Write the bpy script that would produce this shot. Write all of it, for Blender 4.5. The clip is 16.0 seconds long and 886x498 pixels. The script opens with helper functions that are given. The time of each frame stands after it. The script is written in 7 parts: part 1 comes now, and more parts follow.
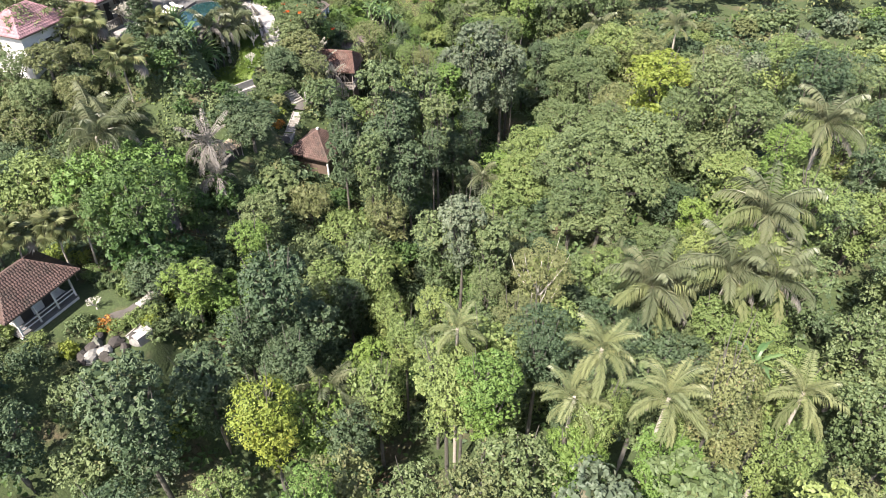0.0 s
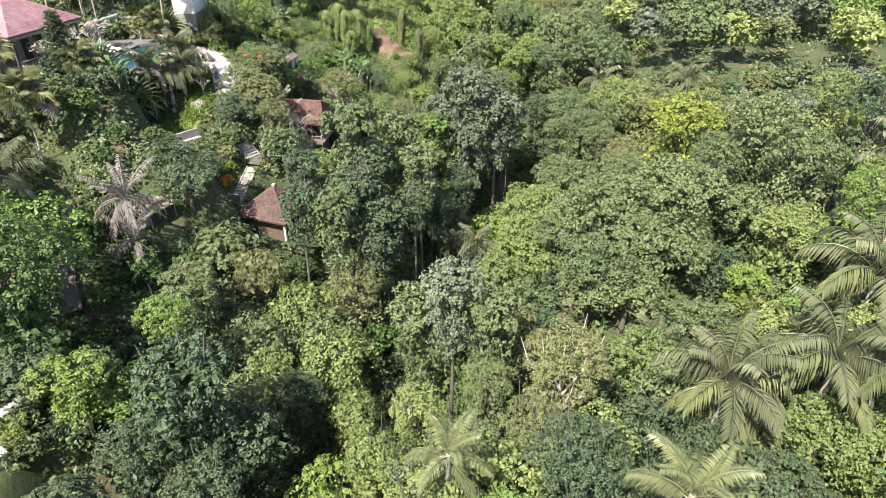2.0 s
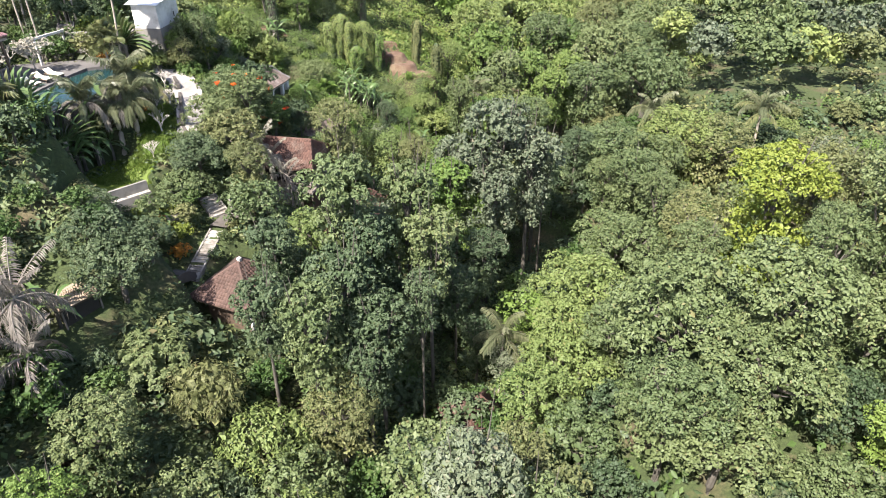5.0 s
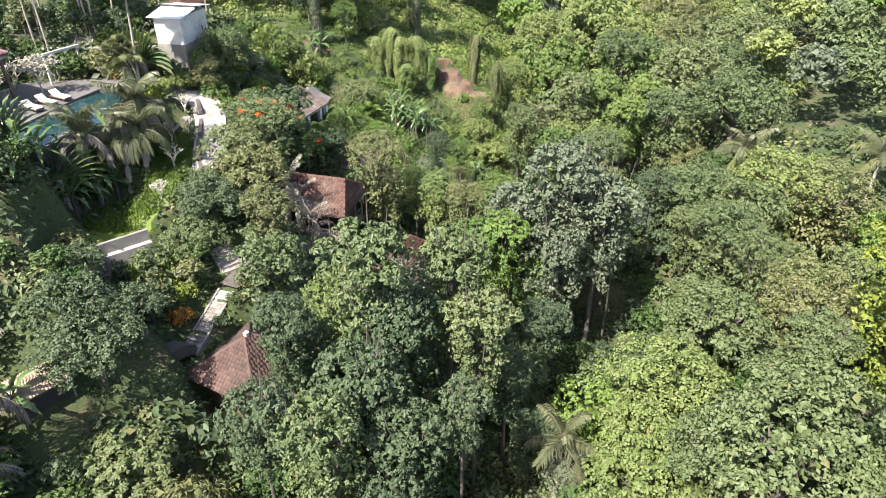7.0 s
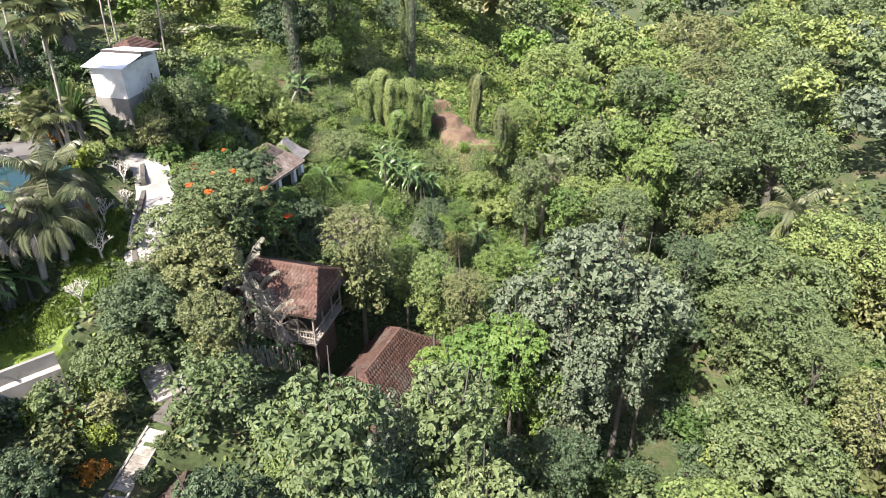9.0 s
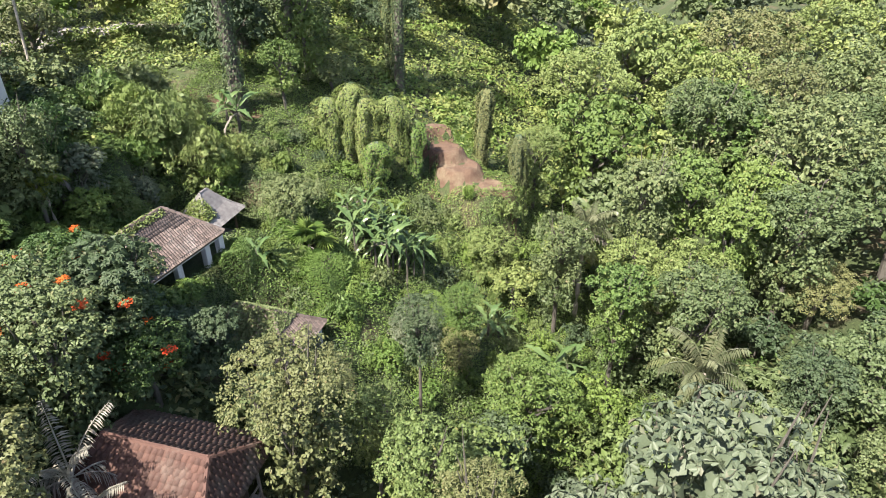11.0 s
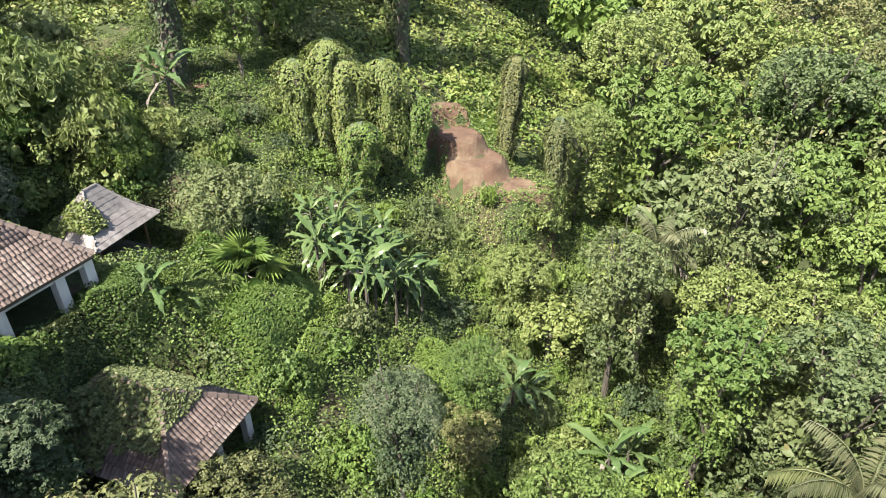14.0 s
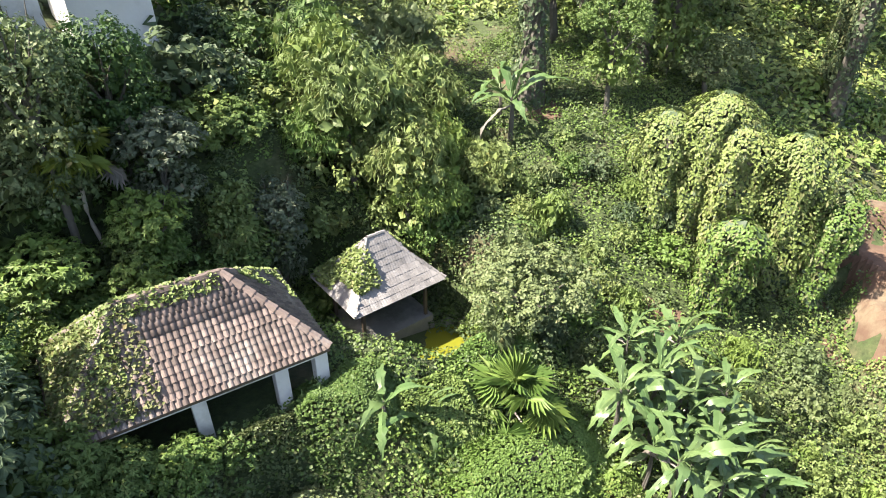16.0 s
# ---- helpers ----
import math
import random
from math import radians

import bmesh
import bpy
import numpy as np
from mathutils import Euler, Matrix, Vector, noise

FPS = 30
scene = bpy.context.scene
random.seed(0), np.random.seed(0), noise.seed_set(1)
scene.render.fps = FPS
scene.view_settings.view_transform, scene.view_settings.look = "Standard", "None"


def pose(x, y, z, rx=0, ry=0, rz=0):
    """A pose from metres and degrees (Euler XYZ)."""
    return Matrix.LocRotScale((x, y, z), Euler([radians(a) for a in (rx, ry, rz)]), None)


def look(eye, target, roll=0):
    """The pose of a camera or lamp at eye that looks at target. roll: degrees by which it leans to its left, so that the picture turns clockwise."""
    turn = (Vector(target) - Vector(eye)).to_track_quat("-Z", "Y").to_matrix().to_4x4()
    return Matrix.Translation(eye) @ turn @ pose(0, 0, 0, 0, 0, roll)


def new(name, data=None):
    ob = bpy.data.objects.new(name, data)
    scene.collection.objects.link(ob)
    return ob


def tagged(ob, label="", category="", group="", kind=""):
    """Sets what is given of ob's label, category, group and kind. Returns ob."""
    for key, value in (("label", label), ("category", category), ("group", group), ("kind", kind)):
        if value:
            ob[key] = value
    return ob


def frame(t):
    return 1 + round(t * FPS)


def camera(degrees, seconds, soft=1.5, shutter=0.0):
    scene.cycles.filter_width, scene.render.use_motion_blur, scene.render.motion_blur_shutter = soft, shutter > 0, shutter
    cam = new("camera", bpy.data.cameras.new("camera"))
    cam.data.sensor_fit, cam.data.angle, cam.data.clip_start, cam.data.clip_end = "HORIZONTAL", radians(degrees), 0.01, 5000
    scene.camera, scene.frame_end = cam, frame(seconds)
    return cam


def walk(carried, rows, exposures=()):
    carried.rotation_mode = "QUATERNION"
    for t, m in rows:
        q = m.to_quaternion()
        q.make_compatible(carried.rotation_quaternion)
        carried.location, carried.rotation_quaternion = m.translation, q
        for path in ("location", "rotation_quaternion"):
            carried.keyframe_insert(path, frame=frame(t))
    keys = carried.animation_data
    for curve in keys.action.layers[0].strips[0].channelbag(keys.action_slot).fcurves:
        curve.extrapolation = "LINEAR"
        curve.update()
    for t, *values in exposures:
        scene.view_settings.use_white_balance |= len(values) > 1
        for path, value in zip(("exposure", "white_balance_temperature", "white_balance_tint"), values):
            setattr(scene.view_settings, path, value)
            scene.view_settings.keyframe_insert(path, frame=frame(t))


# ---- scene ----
cam = camera(68.5, 16.0, 0.95)
METRES, EYE, TILT, LEAN, TURN = 100.0, 60.0, -40.0, 0.0, 0.0
ROWS = [
    (0.0, 0.0, 0.0, 0.0, 0.0, 0.0, 0.0),
    (0.5, 0.0003, 0.0298, -0.0048, -0.01, 2.12, -0.05),
    (1.0, 0.0008, 0.0686, -0.0047, -0.03, 4.61, -0.11),
    (1.5, 0.0014, 0.1111, -0.0034, -0.05, 6.86, -0.18),
    (2.0, 0.0025, 0.1537, -0.0015, -1.06, 7.38, 0.59),
    (2.5, 0.004, 0.1832, 0.0129, -1.07, 7.34, 0.6),
    (3.0, 0.0052, 0.2071, 0.0308, -1.06, 7.39, 0.61),
    (3.5, 0.006, 0.231, 0.0479, -0.23, 7.41, -0.06),
    (6.0, 0.0063, 0.3448, 0.1209, 1.13, 7.46, -1.08),
    (6.5, 0.0047, 0.3662, 0.1377, 4.47, 7.29, -3.84),
    (7.0, 0.0026, 0.3877, 0.1551, 4.49, 7.29, -3.83),
    (7.5, 0.0005, 0.4093, 0.1724, 4.49, 7.38, -3.83),
    (8.0, -0.0014, 0.4306, 0.1895, 4.47, 8.46, -3.83),
    (8.5, -0.0035, 0.452, 0.2063, 4.47, 8.5, -3.83),
    (9.0, -0.0065, 0.4788, 0.2275, 4.47, 8.52, -3.83),
    (9.5, -0.0097, 0.513, 0.2517, 4.5, 8.56, -3.82),
    (10.0, -0.0141, 0.5546, 0.274, 4.5, 8.57, -3.83),
    (12.5, -0.0311, 0.7751, 0.3564, 4.41, 8.29, -3.92),
    (13.0, -0.0304, 0.7828, 0.3528, 4.37, 8.29, -3.96),
    (13.5, -0.0302, 0.7833, 0.351, 5.22, 8.2, -4.69),
    (14.0, -0.0308, 0.7923, 0.3554, 6.03, 8.1, -5.34),
    (14.5, -0.034, 0.8117, 0.3681, 9.97, 7.62, -8.48),
    (15.0, -0.0426, 0.8347, 0.386, 16.71, 6.15, -13.56),
    (15.5, -0.0541, 0.8524, 0.4012, 25.02, 3.64, -19.37),
    (16.0, -0.0661, 0.8647, 0.412, 34.01, -0.81, -24.79),
]
walk(cam, [(t, pose(0, 0, EYE, TILT, LEAN, TURN) @ pose(METRES * x, METRES * y, METRES * z, 90 + pitch, roll, yaw)) for t, x, y, z, yaw, pitch, roll in ROWS],
     [(0.0, 1.76, 6640, 16), (10.0, 1.82, 6680, 16), (12.5, 1.72, 6950, 14), (14.5, 1.80, 6950, 14), (16.0, 2.20, 6950, 14)])

# ---- world and sun ----
SUN_TO = Vector((-0.34, -0.50, 0.80)).normalized()
world = bpy.data.worlds.new("world")
world.use_nodes = True
scene.world = world
_bg = world.node_tree.nodes["Background"]
_sky = world.node_tree.nodes.new("ShaderNodeTexSky")
_sky.sky_type = "NISHITA"
_sky.sun_disc = False
_sky.sun_elevation = math.asin(SUN_TO.z)
_sky.sun_rotation = math.atan2(SUN_TO.x, SUN_TO.y)
_sky.air_density, _sky.dust_density = 1.0, 2.0
world.node_tree.links.new(_sky.outputs[0], _bg.inputs[0])
_bg.inputs[1].default_value = 0.10
_sun = bpy.data.lights.new("sun", "SUN")
_sun.energy, _sun.angle, _sun.color = 4.7, radians(0.6), (1.0, 0.95, 0.86)
_so = new("sun", _sun)
_so.matrix_world = look(SUN_TO * 200, (0, 0, 0))


# ---- materials ----
def nodes_of(name):
    m = bpy.data.materials.new(name)
    m.use_nodes = True
    nt = m.node_tree
    b = nt.nodes["Principled BSDF"]
    return m, nt, b


def ramp(nt, fac, stops):
    r = nt.nodes.new("ShaderNodeValToRGB")
    e = r.color_ramp.elements
    while len(e) < len(stops):
        e.new(0.5)
    for el, (p, c) in zip(e, stops):
        el.position, el.color = p, (*c, 1)
    nt.links.new(fac, r.inputs[0])
    return r.outputs[0]


def tex_noise(nt, scale, detail=4.0, coord="Object", rough=0.55):
    n = nt.nodes.new("ShaderNodeTexNoise")
    n.inputs["Scale"].default_value, n.inputs["Detail"].default_value, n.inputs["Roughness"].default_value = scale, detail, rough
    if coord == "World":
        g = nt.nodes.new("ShaderNodeNewGeometry")
        nt.links.new(g.outputs["Position"], n.inputs["Vector"])
    else:
        c = nt.nodes.new("ShaderNodeTexCoord")
        nt.links.new(c.outputs[coord], n.inputs["Vector"])
    return n.outputs[0]


def mixc(nt, fac, a, b, mode="MIX"):
    x = nt.nodes.new("ShaderNodeMix")
    x.data_type, x.blend_type = "RGBA", mode
    for s, v in ((x.inputs[0], fac), (x.inputs[6], a), (x.inputs[7], b)):
        if isinstance(v, (int, float)):
            s.default_value = v
        elif isinstance(v, tuple):
            s.default_value = (*v, 1)
        else:
            nt.links.new(v, s)
    return x.outputs[2]


def bump(nt, b, height, strength, dist=0.02):
    n = nt.nodes.new("ShaderNodeBump")
    n.inputs["Strength"].default_value, n.inputs["Distance"].default_value = strength, dist
    nt.links.new(height, n.inputs["Height"])
    nt.links.new(n.outputs[0], b.inputs["Normal"])


def leaf_mat(name, dark, mid, light, gloss=0.55, through_light=0.22, dead=0.02):
    m, nt, b = nodes_of(name)
    dark = tuple(0.42 * a + 0.58 * c for a, c in zip(dark, mid))
    light = tuple(0.5 * a + 0.5 * c for a, c in zip(light, mid))
    b.inputs["Specular IOR Level"].default_value = 0.3
    g = nt.nodes.new("ShaderNodeNewGeometry")
    o = nt.nodes.new("ShaderNodeObjectInfo")
    c = ramp(nt, g.outputs["Random Per Island"], [(0.0, dark), (0.55, mid), (0.97 - dead, light), (1.0 - dead * 0.5, (light[0] * 1.25, light[1] * 0.92, light[2]))])
    big = tex_noise(nt, 0.35, 3, "World")
    c = mixc(nt, ramp(nt, big, [(0.35, (0, 0, 0)), (0.65, (1, 1, 1))]), c, mixc(nt, 0.5, c, light))
    hsv = nt.nodes.new("ShaderNodeHueSaturation")
    mr = nt.nodes.new("ShaderNodeMapRange")
    nt.links.new(o.outputs["Random"], mr.inputs[0])
    mr.inputs[3].default_value, mr.inputs[4].default_value = 0.485, 0.512
    nt.links.new(mr.outputs[0], hsv.inputs["Hue"])
    mv = nt.nodes.new("ShaderNodeMapRange")
    nt.links.new(o.outputs["Random"], mv.inputs[0])
    mv.inputs[3].default_value, mv.inputs[4].default_value = 1.18, 0.86
    nt.links.new(mv.outputs[0], hsv.inputs["Value"])
    nt.links.new(c, hsv.inputs["Color"])
    nt.links.new(hsv.outputs[0], b.inputs["Base Color"])
    b.inputs["Roughness"].default_value = gloss
    tr = nt.nodes.new("ShaderNodeBsdfTranslucent")
    nt.links.new(hsv.outputs[0], tr.inputs[0])
    mx = nt.nodes.new("ShaderNodeMixShader")
    mx.inputs[0].default_value = through_light
    nt.links.new(b.outputs[0], mx.inputs[1])
    nt.links.new(tr.outputs[0], mx.inputs[2])
    nt.links.new(mx.outputs[0], nt.nodes["Material Output"].inputs[0])
    return m


def plain_mat(name, c1, c2, scale=3.0, rough=0.8, bump_s=0.3, fine=30.0, metal=0.0, stain=None, vary=0.0):
    m, nt, b = nodes_of(name)
    n1 = tex_noise(nt, scale, 5, "World")
    n2 = tex_noise(nt, fine, 3, "World")
    c = mixc(nt, ramp(nt, n1, [(0.3, (0, 0, 0)), (0.7, (1, 1, 1))]), c1, c2)
    c = mixc(nt, 0.35, c, mixc(nt, n2, c1, c2))
    if stain:
        n3 = tex_noise(nt, scale * 0.35, 6, "World", 0.7)
        c = mixc(nt, ramp(nt, n3, [(0.5, (0, 0, 0)), (0.66, (0.85, 0.85, 0.85))]), c, stain)
    if vary:
        o = nt.nodes.new("ShaderNodeObjectInfo")
        g = nt.nodes.new("ShaderNodeNewGeometry")
        ad = nt.nodes.new("ShaderNodeMath")
        ad.operation = "ADD"
        nt.links.new(o.outputs["Random"], ad.inputs[0])
        nt.links.new(g.outputs["Random Per Island"], ad.inputs[1])
        fr = nt.nodes.new("ShaderNodeMath")
        fr.operation = "FRACT"
        nt.links.new(ad.outputs[0], fr.inputs[0])
        mr = nt.nodes.new("ShaderNodeMapRange")
        nt.links.new(fr.outputs[0], mr.inputs[0])
        mr.inputs[3].default_value, mr.inputs[4].default_value = 1 - vary, 1 + vary
        hsv = nt.nodes.new("ShaderNodeHueSaturation")
        nt.links.new(mr.outputs[0], hsv.inputs["Value"])
        nt.links.new(c, hsv.inputs["Color"])
        c = hsv.outputs[0]
    nt.links.new(c, b.inputs["Base Color"])
    b.inputs["Roughness"].default_value, b.inputs["Metallic"].default_value = rough, metal
    bump(nt, b, n2, bump_s)
    return m


LEAF = {
    "mid": leaf_mat("leaf_mid", (0.042, 0.064, 0.026), (0.084, 0.120, 0.048), (0.142, 0.182, 0.078)),
    # dark green foliage; also put in gaps and folds to stand for shade
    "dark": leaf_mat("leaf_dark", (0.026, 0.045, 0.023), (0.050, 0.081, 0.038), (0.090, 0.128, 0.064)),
    "light": leaf_mat("leaf_light", (0.072, 0.108, 0.030), (0.124, 0.172, 0.052), (0.180, 0.228, 0.080)),
    "deep": leaf_mat("leaf_deep", (0.020, 0.044, 0.012), (0.044, 0.086, 0.022), (0.080, 0.135, 0.040)),
    "olive": leaf_mat("leaf_olive", (0.060, 0.076, 0.028), (0.108, 0.128, 0.050), (0.160, 0.174, 0.076)),
    "grey": leaf_mat("leaf_grey", (0.052, 0.078, 0.044), (0.098, 0.128, 0.076), (0.155, 0.182, 0.120), 0.5, 0.25),
    "yellow": leaf_mat("leaf_yellow", (0.095, 0.128, 0.018), (0.140, 0.184, 0.030), (0.190, 0.232, 0.046)),
    "herb": leaf_mat("leaf_herb", (0.042, 0.078, 0.018), (0.084, 0.138, 0.034), (0.136, 0.200, 0.056)),
    "bright": leaf_mat("leaf_bright", (0.052, 0.100, 0.018), (0.096, 0.162, 0.034), (0.146, 0.220, 0.060)),
    "palm": leaf_mat("palm_leaf", (0.078, 0.096, 0.042), (0.128, 0.150, 0.066), (0.195, 0.212, 0.105), 0.35),
    "palmdark": leaf_mat("palm_leaf_grey", (0.060, 0.080, 0.040), (0.105, 0.125, 0.066), (0.190, 0.195, 0.120), 0.35),
    "dead": leaf_mat("dead_leaf", (0.095, 0.087, 0.072), (0.170, 0.158, 0.135), (0.290, 0.272, 0.240), 0.7, 0.15),
    "banana": leaf_mat("banana_leaf", (0.040, 0.082, 0.026), (0.078, 0.136, 0.046), (0.150, 0.200, 0.096), 0.3, 0.2),
    "vine": leaf_mat("vine_leaf", (0.098, 0.138, 0.034), (0.150, 0.198, 0.054), (0.205, 0.252, 0.085)),
    "flower": leaf_mat("orange_flower", (0.55, 0.09, 0.02), (0.70, 0.13, 0.03), (0.75, 0.22, 0.05), 0.6),
    "croton": leaf_mat("croton_leaf", (0.20, 0.05, 0.02), (0.38, 0.14, 0.03), (0.45, 0.30, 0.04), 0.45),
    "pale": leaf_mat("pale_leaf", (0.150, 0.150, 0.115), (0.260, 0.255, 0.205), (0.360, 0.350, 0.295), 0.6),
}
BARK = plain_mat("bark", (0.047, 0.041, 0.031), (0.107, 0.101, 0.085), 1.5, 0.9, 0.6, 14.0)
BARK_PALE = plain_mat("pale_bark", (0.33, 0.31, 0.27), (0.50, 0.47, 0.42), 2.0, 0.85, 0.4, 20.0)
BARK_PALM = plain_mat("palm_bark", (0.22, 0.19, 0.15), (0.36, 0.33, 0.28), 1.2, 0.9, 0.5, 9.0)
SOIL = plain_mat("red_soil", (0.062, 0.033, 0.021), (0.117, 0.076, 0.049), 1.1, 0.95, 1.0, 5.0, stain=(0.148, 0.119, 0.076))
GRASS = leaf_mat("grass", (0.056, 0.095, 0.014), (0.092, 0.145, 0.022), (0.135, 0.190, 0.036), 0.6, 0.25)
PLASTER = plain_mat("white_plaster", (0.48, 0.465, 0.44), (0.64, 0.63, 0.605), 0.8, 0.85, 0.15, 12.0, stain=(0.30, 0.29, 0.26))
STONE = plain_mat("grey_stone", (0.12, 0.115, 0.105), (0.26, 0.25, 0.225), 0.9, 0.9, 0.5, 8.0, stain=(0.055, 0.065, 0.04))
CONCRETE = plain_mat("pale_concrete", (0.220, 0.206, 0.196), (0.310, 0.296, 0.284), 0.7, 0.9, 0.25, 14.0, stain=(0.158, 0.142, 0.126))
STEPS = plain_mat("step_concrete", (0.239, 0.224, 0.203), (0.312, 0.296, 0.270), 1.4, 0.9, 0.3, 14.0, stain=(0.088, 0.078, 0.062))
PATHWAY = plain_mat("dark_path", (0.051, 0.046, 0.040), (0.096, 0.087, 0.078), 0.8, 0.9, 0.4, 9.0, stain=(0.048, 0.042, 0.030))
TILE = plain_mat("clay_tile", (0.084, 0.064, 0.054), (0.150, 0.116, 0.102), 1.6, 0.85, 0.4, 16.0, stain=(0.19, 0.172, 0.155), vary=0.36)
TILE_DARK = plain_mat("brown_tile", (0.061, 0.035, 0.028), (0.102, 0.064, 0.052), 1.0, 0.85, 0.4, 18.0, stain=(0.047, 0.037, 0.028), vary=0.22)
TILE_PINK = plain_mat("pink_tile", (0.212, 0.111, 0.119), (0.281, 0.166, 0.178), 0.8, 0.8, 0.3, 12.0, stain=(0.170, 0.089, 0.093), vary=0.14)
TILE_RUST = plain_mat("rusty_tile", (0.058, 0.028, 0.021), (0.094, 0.050, 0.037), 1.1, 0.85, 0.5, 14.0, stain=(0.120, 0.098, 0.080), vary=0.25)
SHINGLE = plain_mat("grey_shingle", (0.118, 0.112, 0.108), (0.205, 0.197, 0.192), 2.2, 0.85, 0.5, 18.0, stain=(0.248, 0.239, 0.229), vary=0.16)
THATCH = plain_mat("pale_thatch", (0.25, 0.19, 0.13), (0.42, 0.34, 0.26), 2.0, 0.95, 0.7, 25.0)
TIMBER = plain_mat("dark_timber", (0.055, 0.038, 0.028), (0.12, 0.085, 0.06), 2.0, 0.75, 0.3, 20.0)
TIMBER_PALE = plain_mat("grey_timber", (0.182, 0.158, 0.133), (0.280, 0.252, 0.217), 2.0, 0.8, 0.3, 20.0)
METAL_SHEET = plain_mat("pale_metal_sheet", (0.527, 0.544, 0.578), (0.629, 0.646, 0.671), 0.6, 0.5, 0.1, 6.0, stain=(0.425, 0.416, 0.425))
DECK = plain_mat("deck_stone", (0.07, 0.067, 0.065), (0.125, 0.12, 0.116), 0.9, 0.7, 0.2, 10.0)
# near-black: room shade painted on panels, also dark rocks and small dark parts
DARK = plain_mat("shade_and_dark_parts", (0.030, 0.026, 0.022), (0.055, 0.048, 0.042), 1.0, 0.9, 0.2)
CUSHION = plain_mat("cream_cushion", (0.72, 0.72, 0.55), (0.80, 0.80, 0.66), 3.0, 0.9, 0.1)


def water_mat(name, c1, c2, rough=0.06):
    m, nt, b = nodes_of(name)
    n = tex_noise(nt, 0.7, 3, "World")
    nt.links.new(mixc(nt, n, c1, c2), b.inputs["Base Color"])
    b.inputs["Roughness"].default_value = rough
    b.inputs["IOR"].default_value = 1.33
    bump(nt, b, tex_noise(nt, 3.5, 3, "World"), 0.12, 0.02)
    return m


POOL_WATER = water_mat("pool_water", (0.007, 0.024, 0.027), (0.012, 0.038, 0.041))
POND_WATER = water_mat("pond_water", (0.115, 0.125, 0.012), (0.155, 0.155, 0.020), 0.12)


def ground_mat():
    m, nt, b = nodes_of("forest_ground")
    a = tex_noise(nt, 0.25, 6, "World", 0.65)
    f = tex_noise(nt, 4.0, 5, "World", 0.7)
    c = ramp(nt, f, [(0.3, (0.022, 0.032, 0.010)), (0.55, (0.037, 0.056, 0.016)), (0.75, (0.058, 0.082, 0.024))])
    c = mixc(nt, ramp(nt, a, [(0.52, (0, 0, 0)), (0.70, (0.8, 0.8, 0.8))]), c, ramp(nt, f, [(0.3, (0.070, 0.048, 0.030)), (0.7, (0.125, 0.088, 0.058))]))
    nt.links.new(c, b.inputs["Base Color"])
    b.inputs["Roughness"].default_value = 0.95
    bump(nt, b, f, 0.8, 0.1)
    return m


GROUND = ground_mat()


# ---- mesh helpers ----
def mesh_of(name, verts, faces, mat=None):
    verts = np.asarray(verts, dtype=np.float32)
    me = bpy.data.meshes.new(name)
    if isinstance(faces, np.ndarray):
        k = faces.shape[1]
        me.vertices.add(len(verts))
        me.vertices.foreach_set("co", verts.ravel())
        me.loops.add(faces.size)
        me.loops.foreach_set("vertex_index", faces.astype(np.int32).ravel())
        me.polygons.add(len(faces))
        me.polygons.foreach_set("loop_start", np.arange(0, faces.size, k, dtype=np.int32))
        me.update(calc_edges=True)
    else:
        me.from_pydata(verts.tolist(), [], faces)
    if mat:
        me.materials.append(mat)
    me.validate()
    return me


def bm_mesh(name, bm, mat):
    me = bpy.data.meshes.new(name)
    bm.to_mesh(me)
    bm.free()
    if mat:
        me.materials.append(mat)
    return me


def put(name, me, parent=None, m=None, label="", mat=None):
    ob = new(name, me)
    if parent is not None:
        ob.parent = parent
    if m is not None:
        ob.matrix_basis = m
    if label:
        ob["label"] = label
    if mat is not None and me.materials:
        ob.material_slots[0].link = "OBJECT"
        ob.material_slots[0].material = mat
    return ob


def part(name, bm, material, parent, label="", m=None):
    return put(name, bm_mesh(name, bm, material), parent, m, label)


def box(bm, x0, x1, y0, y1, z0, z1, bevel=0.0):
    r = bmesh.ops.create_cube(bm, size=1)
    vs = r["verts"]
    bmesh.ops.scale(bm, verts=vs, vec=(x1 - x0, y1 - y0, z1 - z0))
    bmesh.ops.translate(bm, verts=vs, vec=((x0 + x1) / 2, (y0 + y1) / 2, (z0 + z1) / 2))
    if bevel:
        es = list({e for v in vs for e in v.link_edges})
        bmesh.ops.bevel(bm, geom=es, offset=bevel, segments=1, affect="EDGES")
    return bm


def one_box(*a, bevel=0.0):
    return box(bmesh.new(), *a, bevel=bevel)


def tube(pts, radii, sides=6):
    """Vertices and faces of a tapered tube along pts."""
    pts = [Vector(p) for p in pts]
    V, Fc = [], []
    for i, p in enumerate(pts):
        d = (pts[min(i + 1, len(pts) - 1)] - pts[max(i - 1, 0)]).normalized()
        q = d.to_track_quat("Z", "Y")
        for k in range(sides):
            a = 2 * math.pi * k / sides
            V.append(tuple(p + q @ Vector((math.cos(a) * radii[i], math.sin(a) * radii[i], 0))))
    for i in range(len(pts) - 1):
        for k in range(sides):
            a, b2 = i * sides + k, i * sides + (k + 1) % sides
            Fc.append((a, b2, b2 + sides, a + sides))
    Fc.append(tuple(range((len(pts) - 1) * sides, len(pts) * sides)))
    return V, Fc


def join_tubes(list_of):
    V, Fc = [], []
    for v, f in list_of:
        o = len(V)
        V += v
        Fc += [tuple(i + o for i in q) for q in f]
    return V, Fc


def unit(a):
    return a / np.maximum(np.linalg.norm(a, axis=-1, keepdims=True), 1e-9)


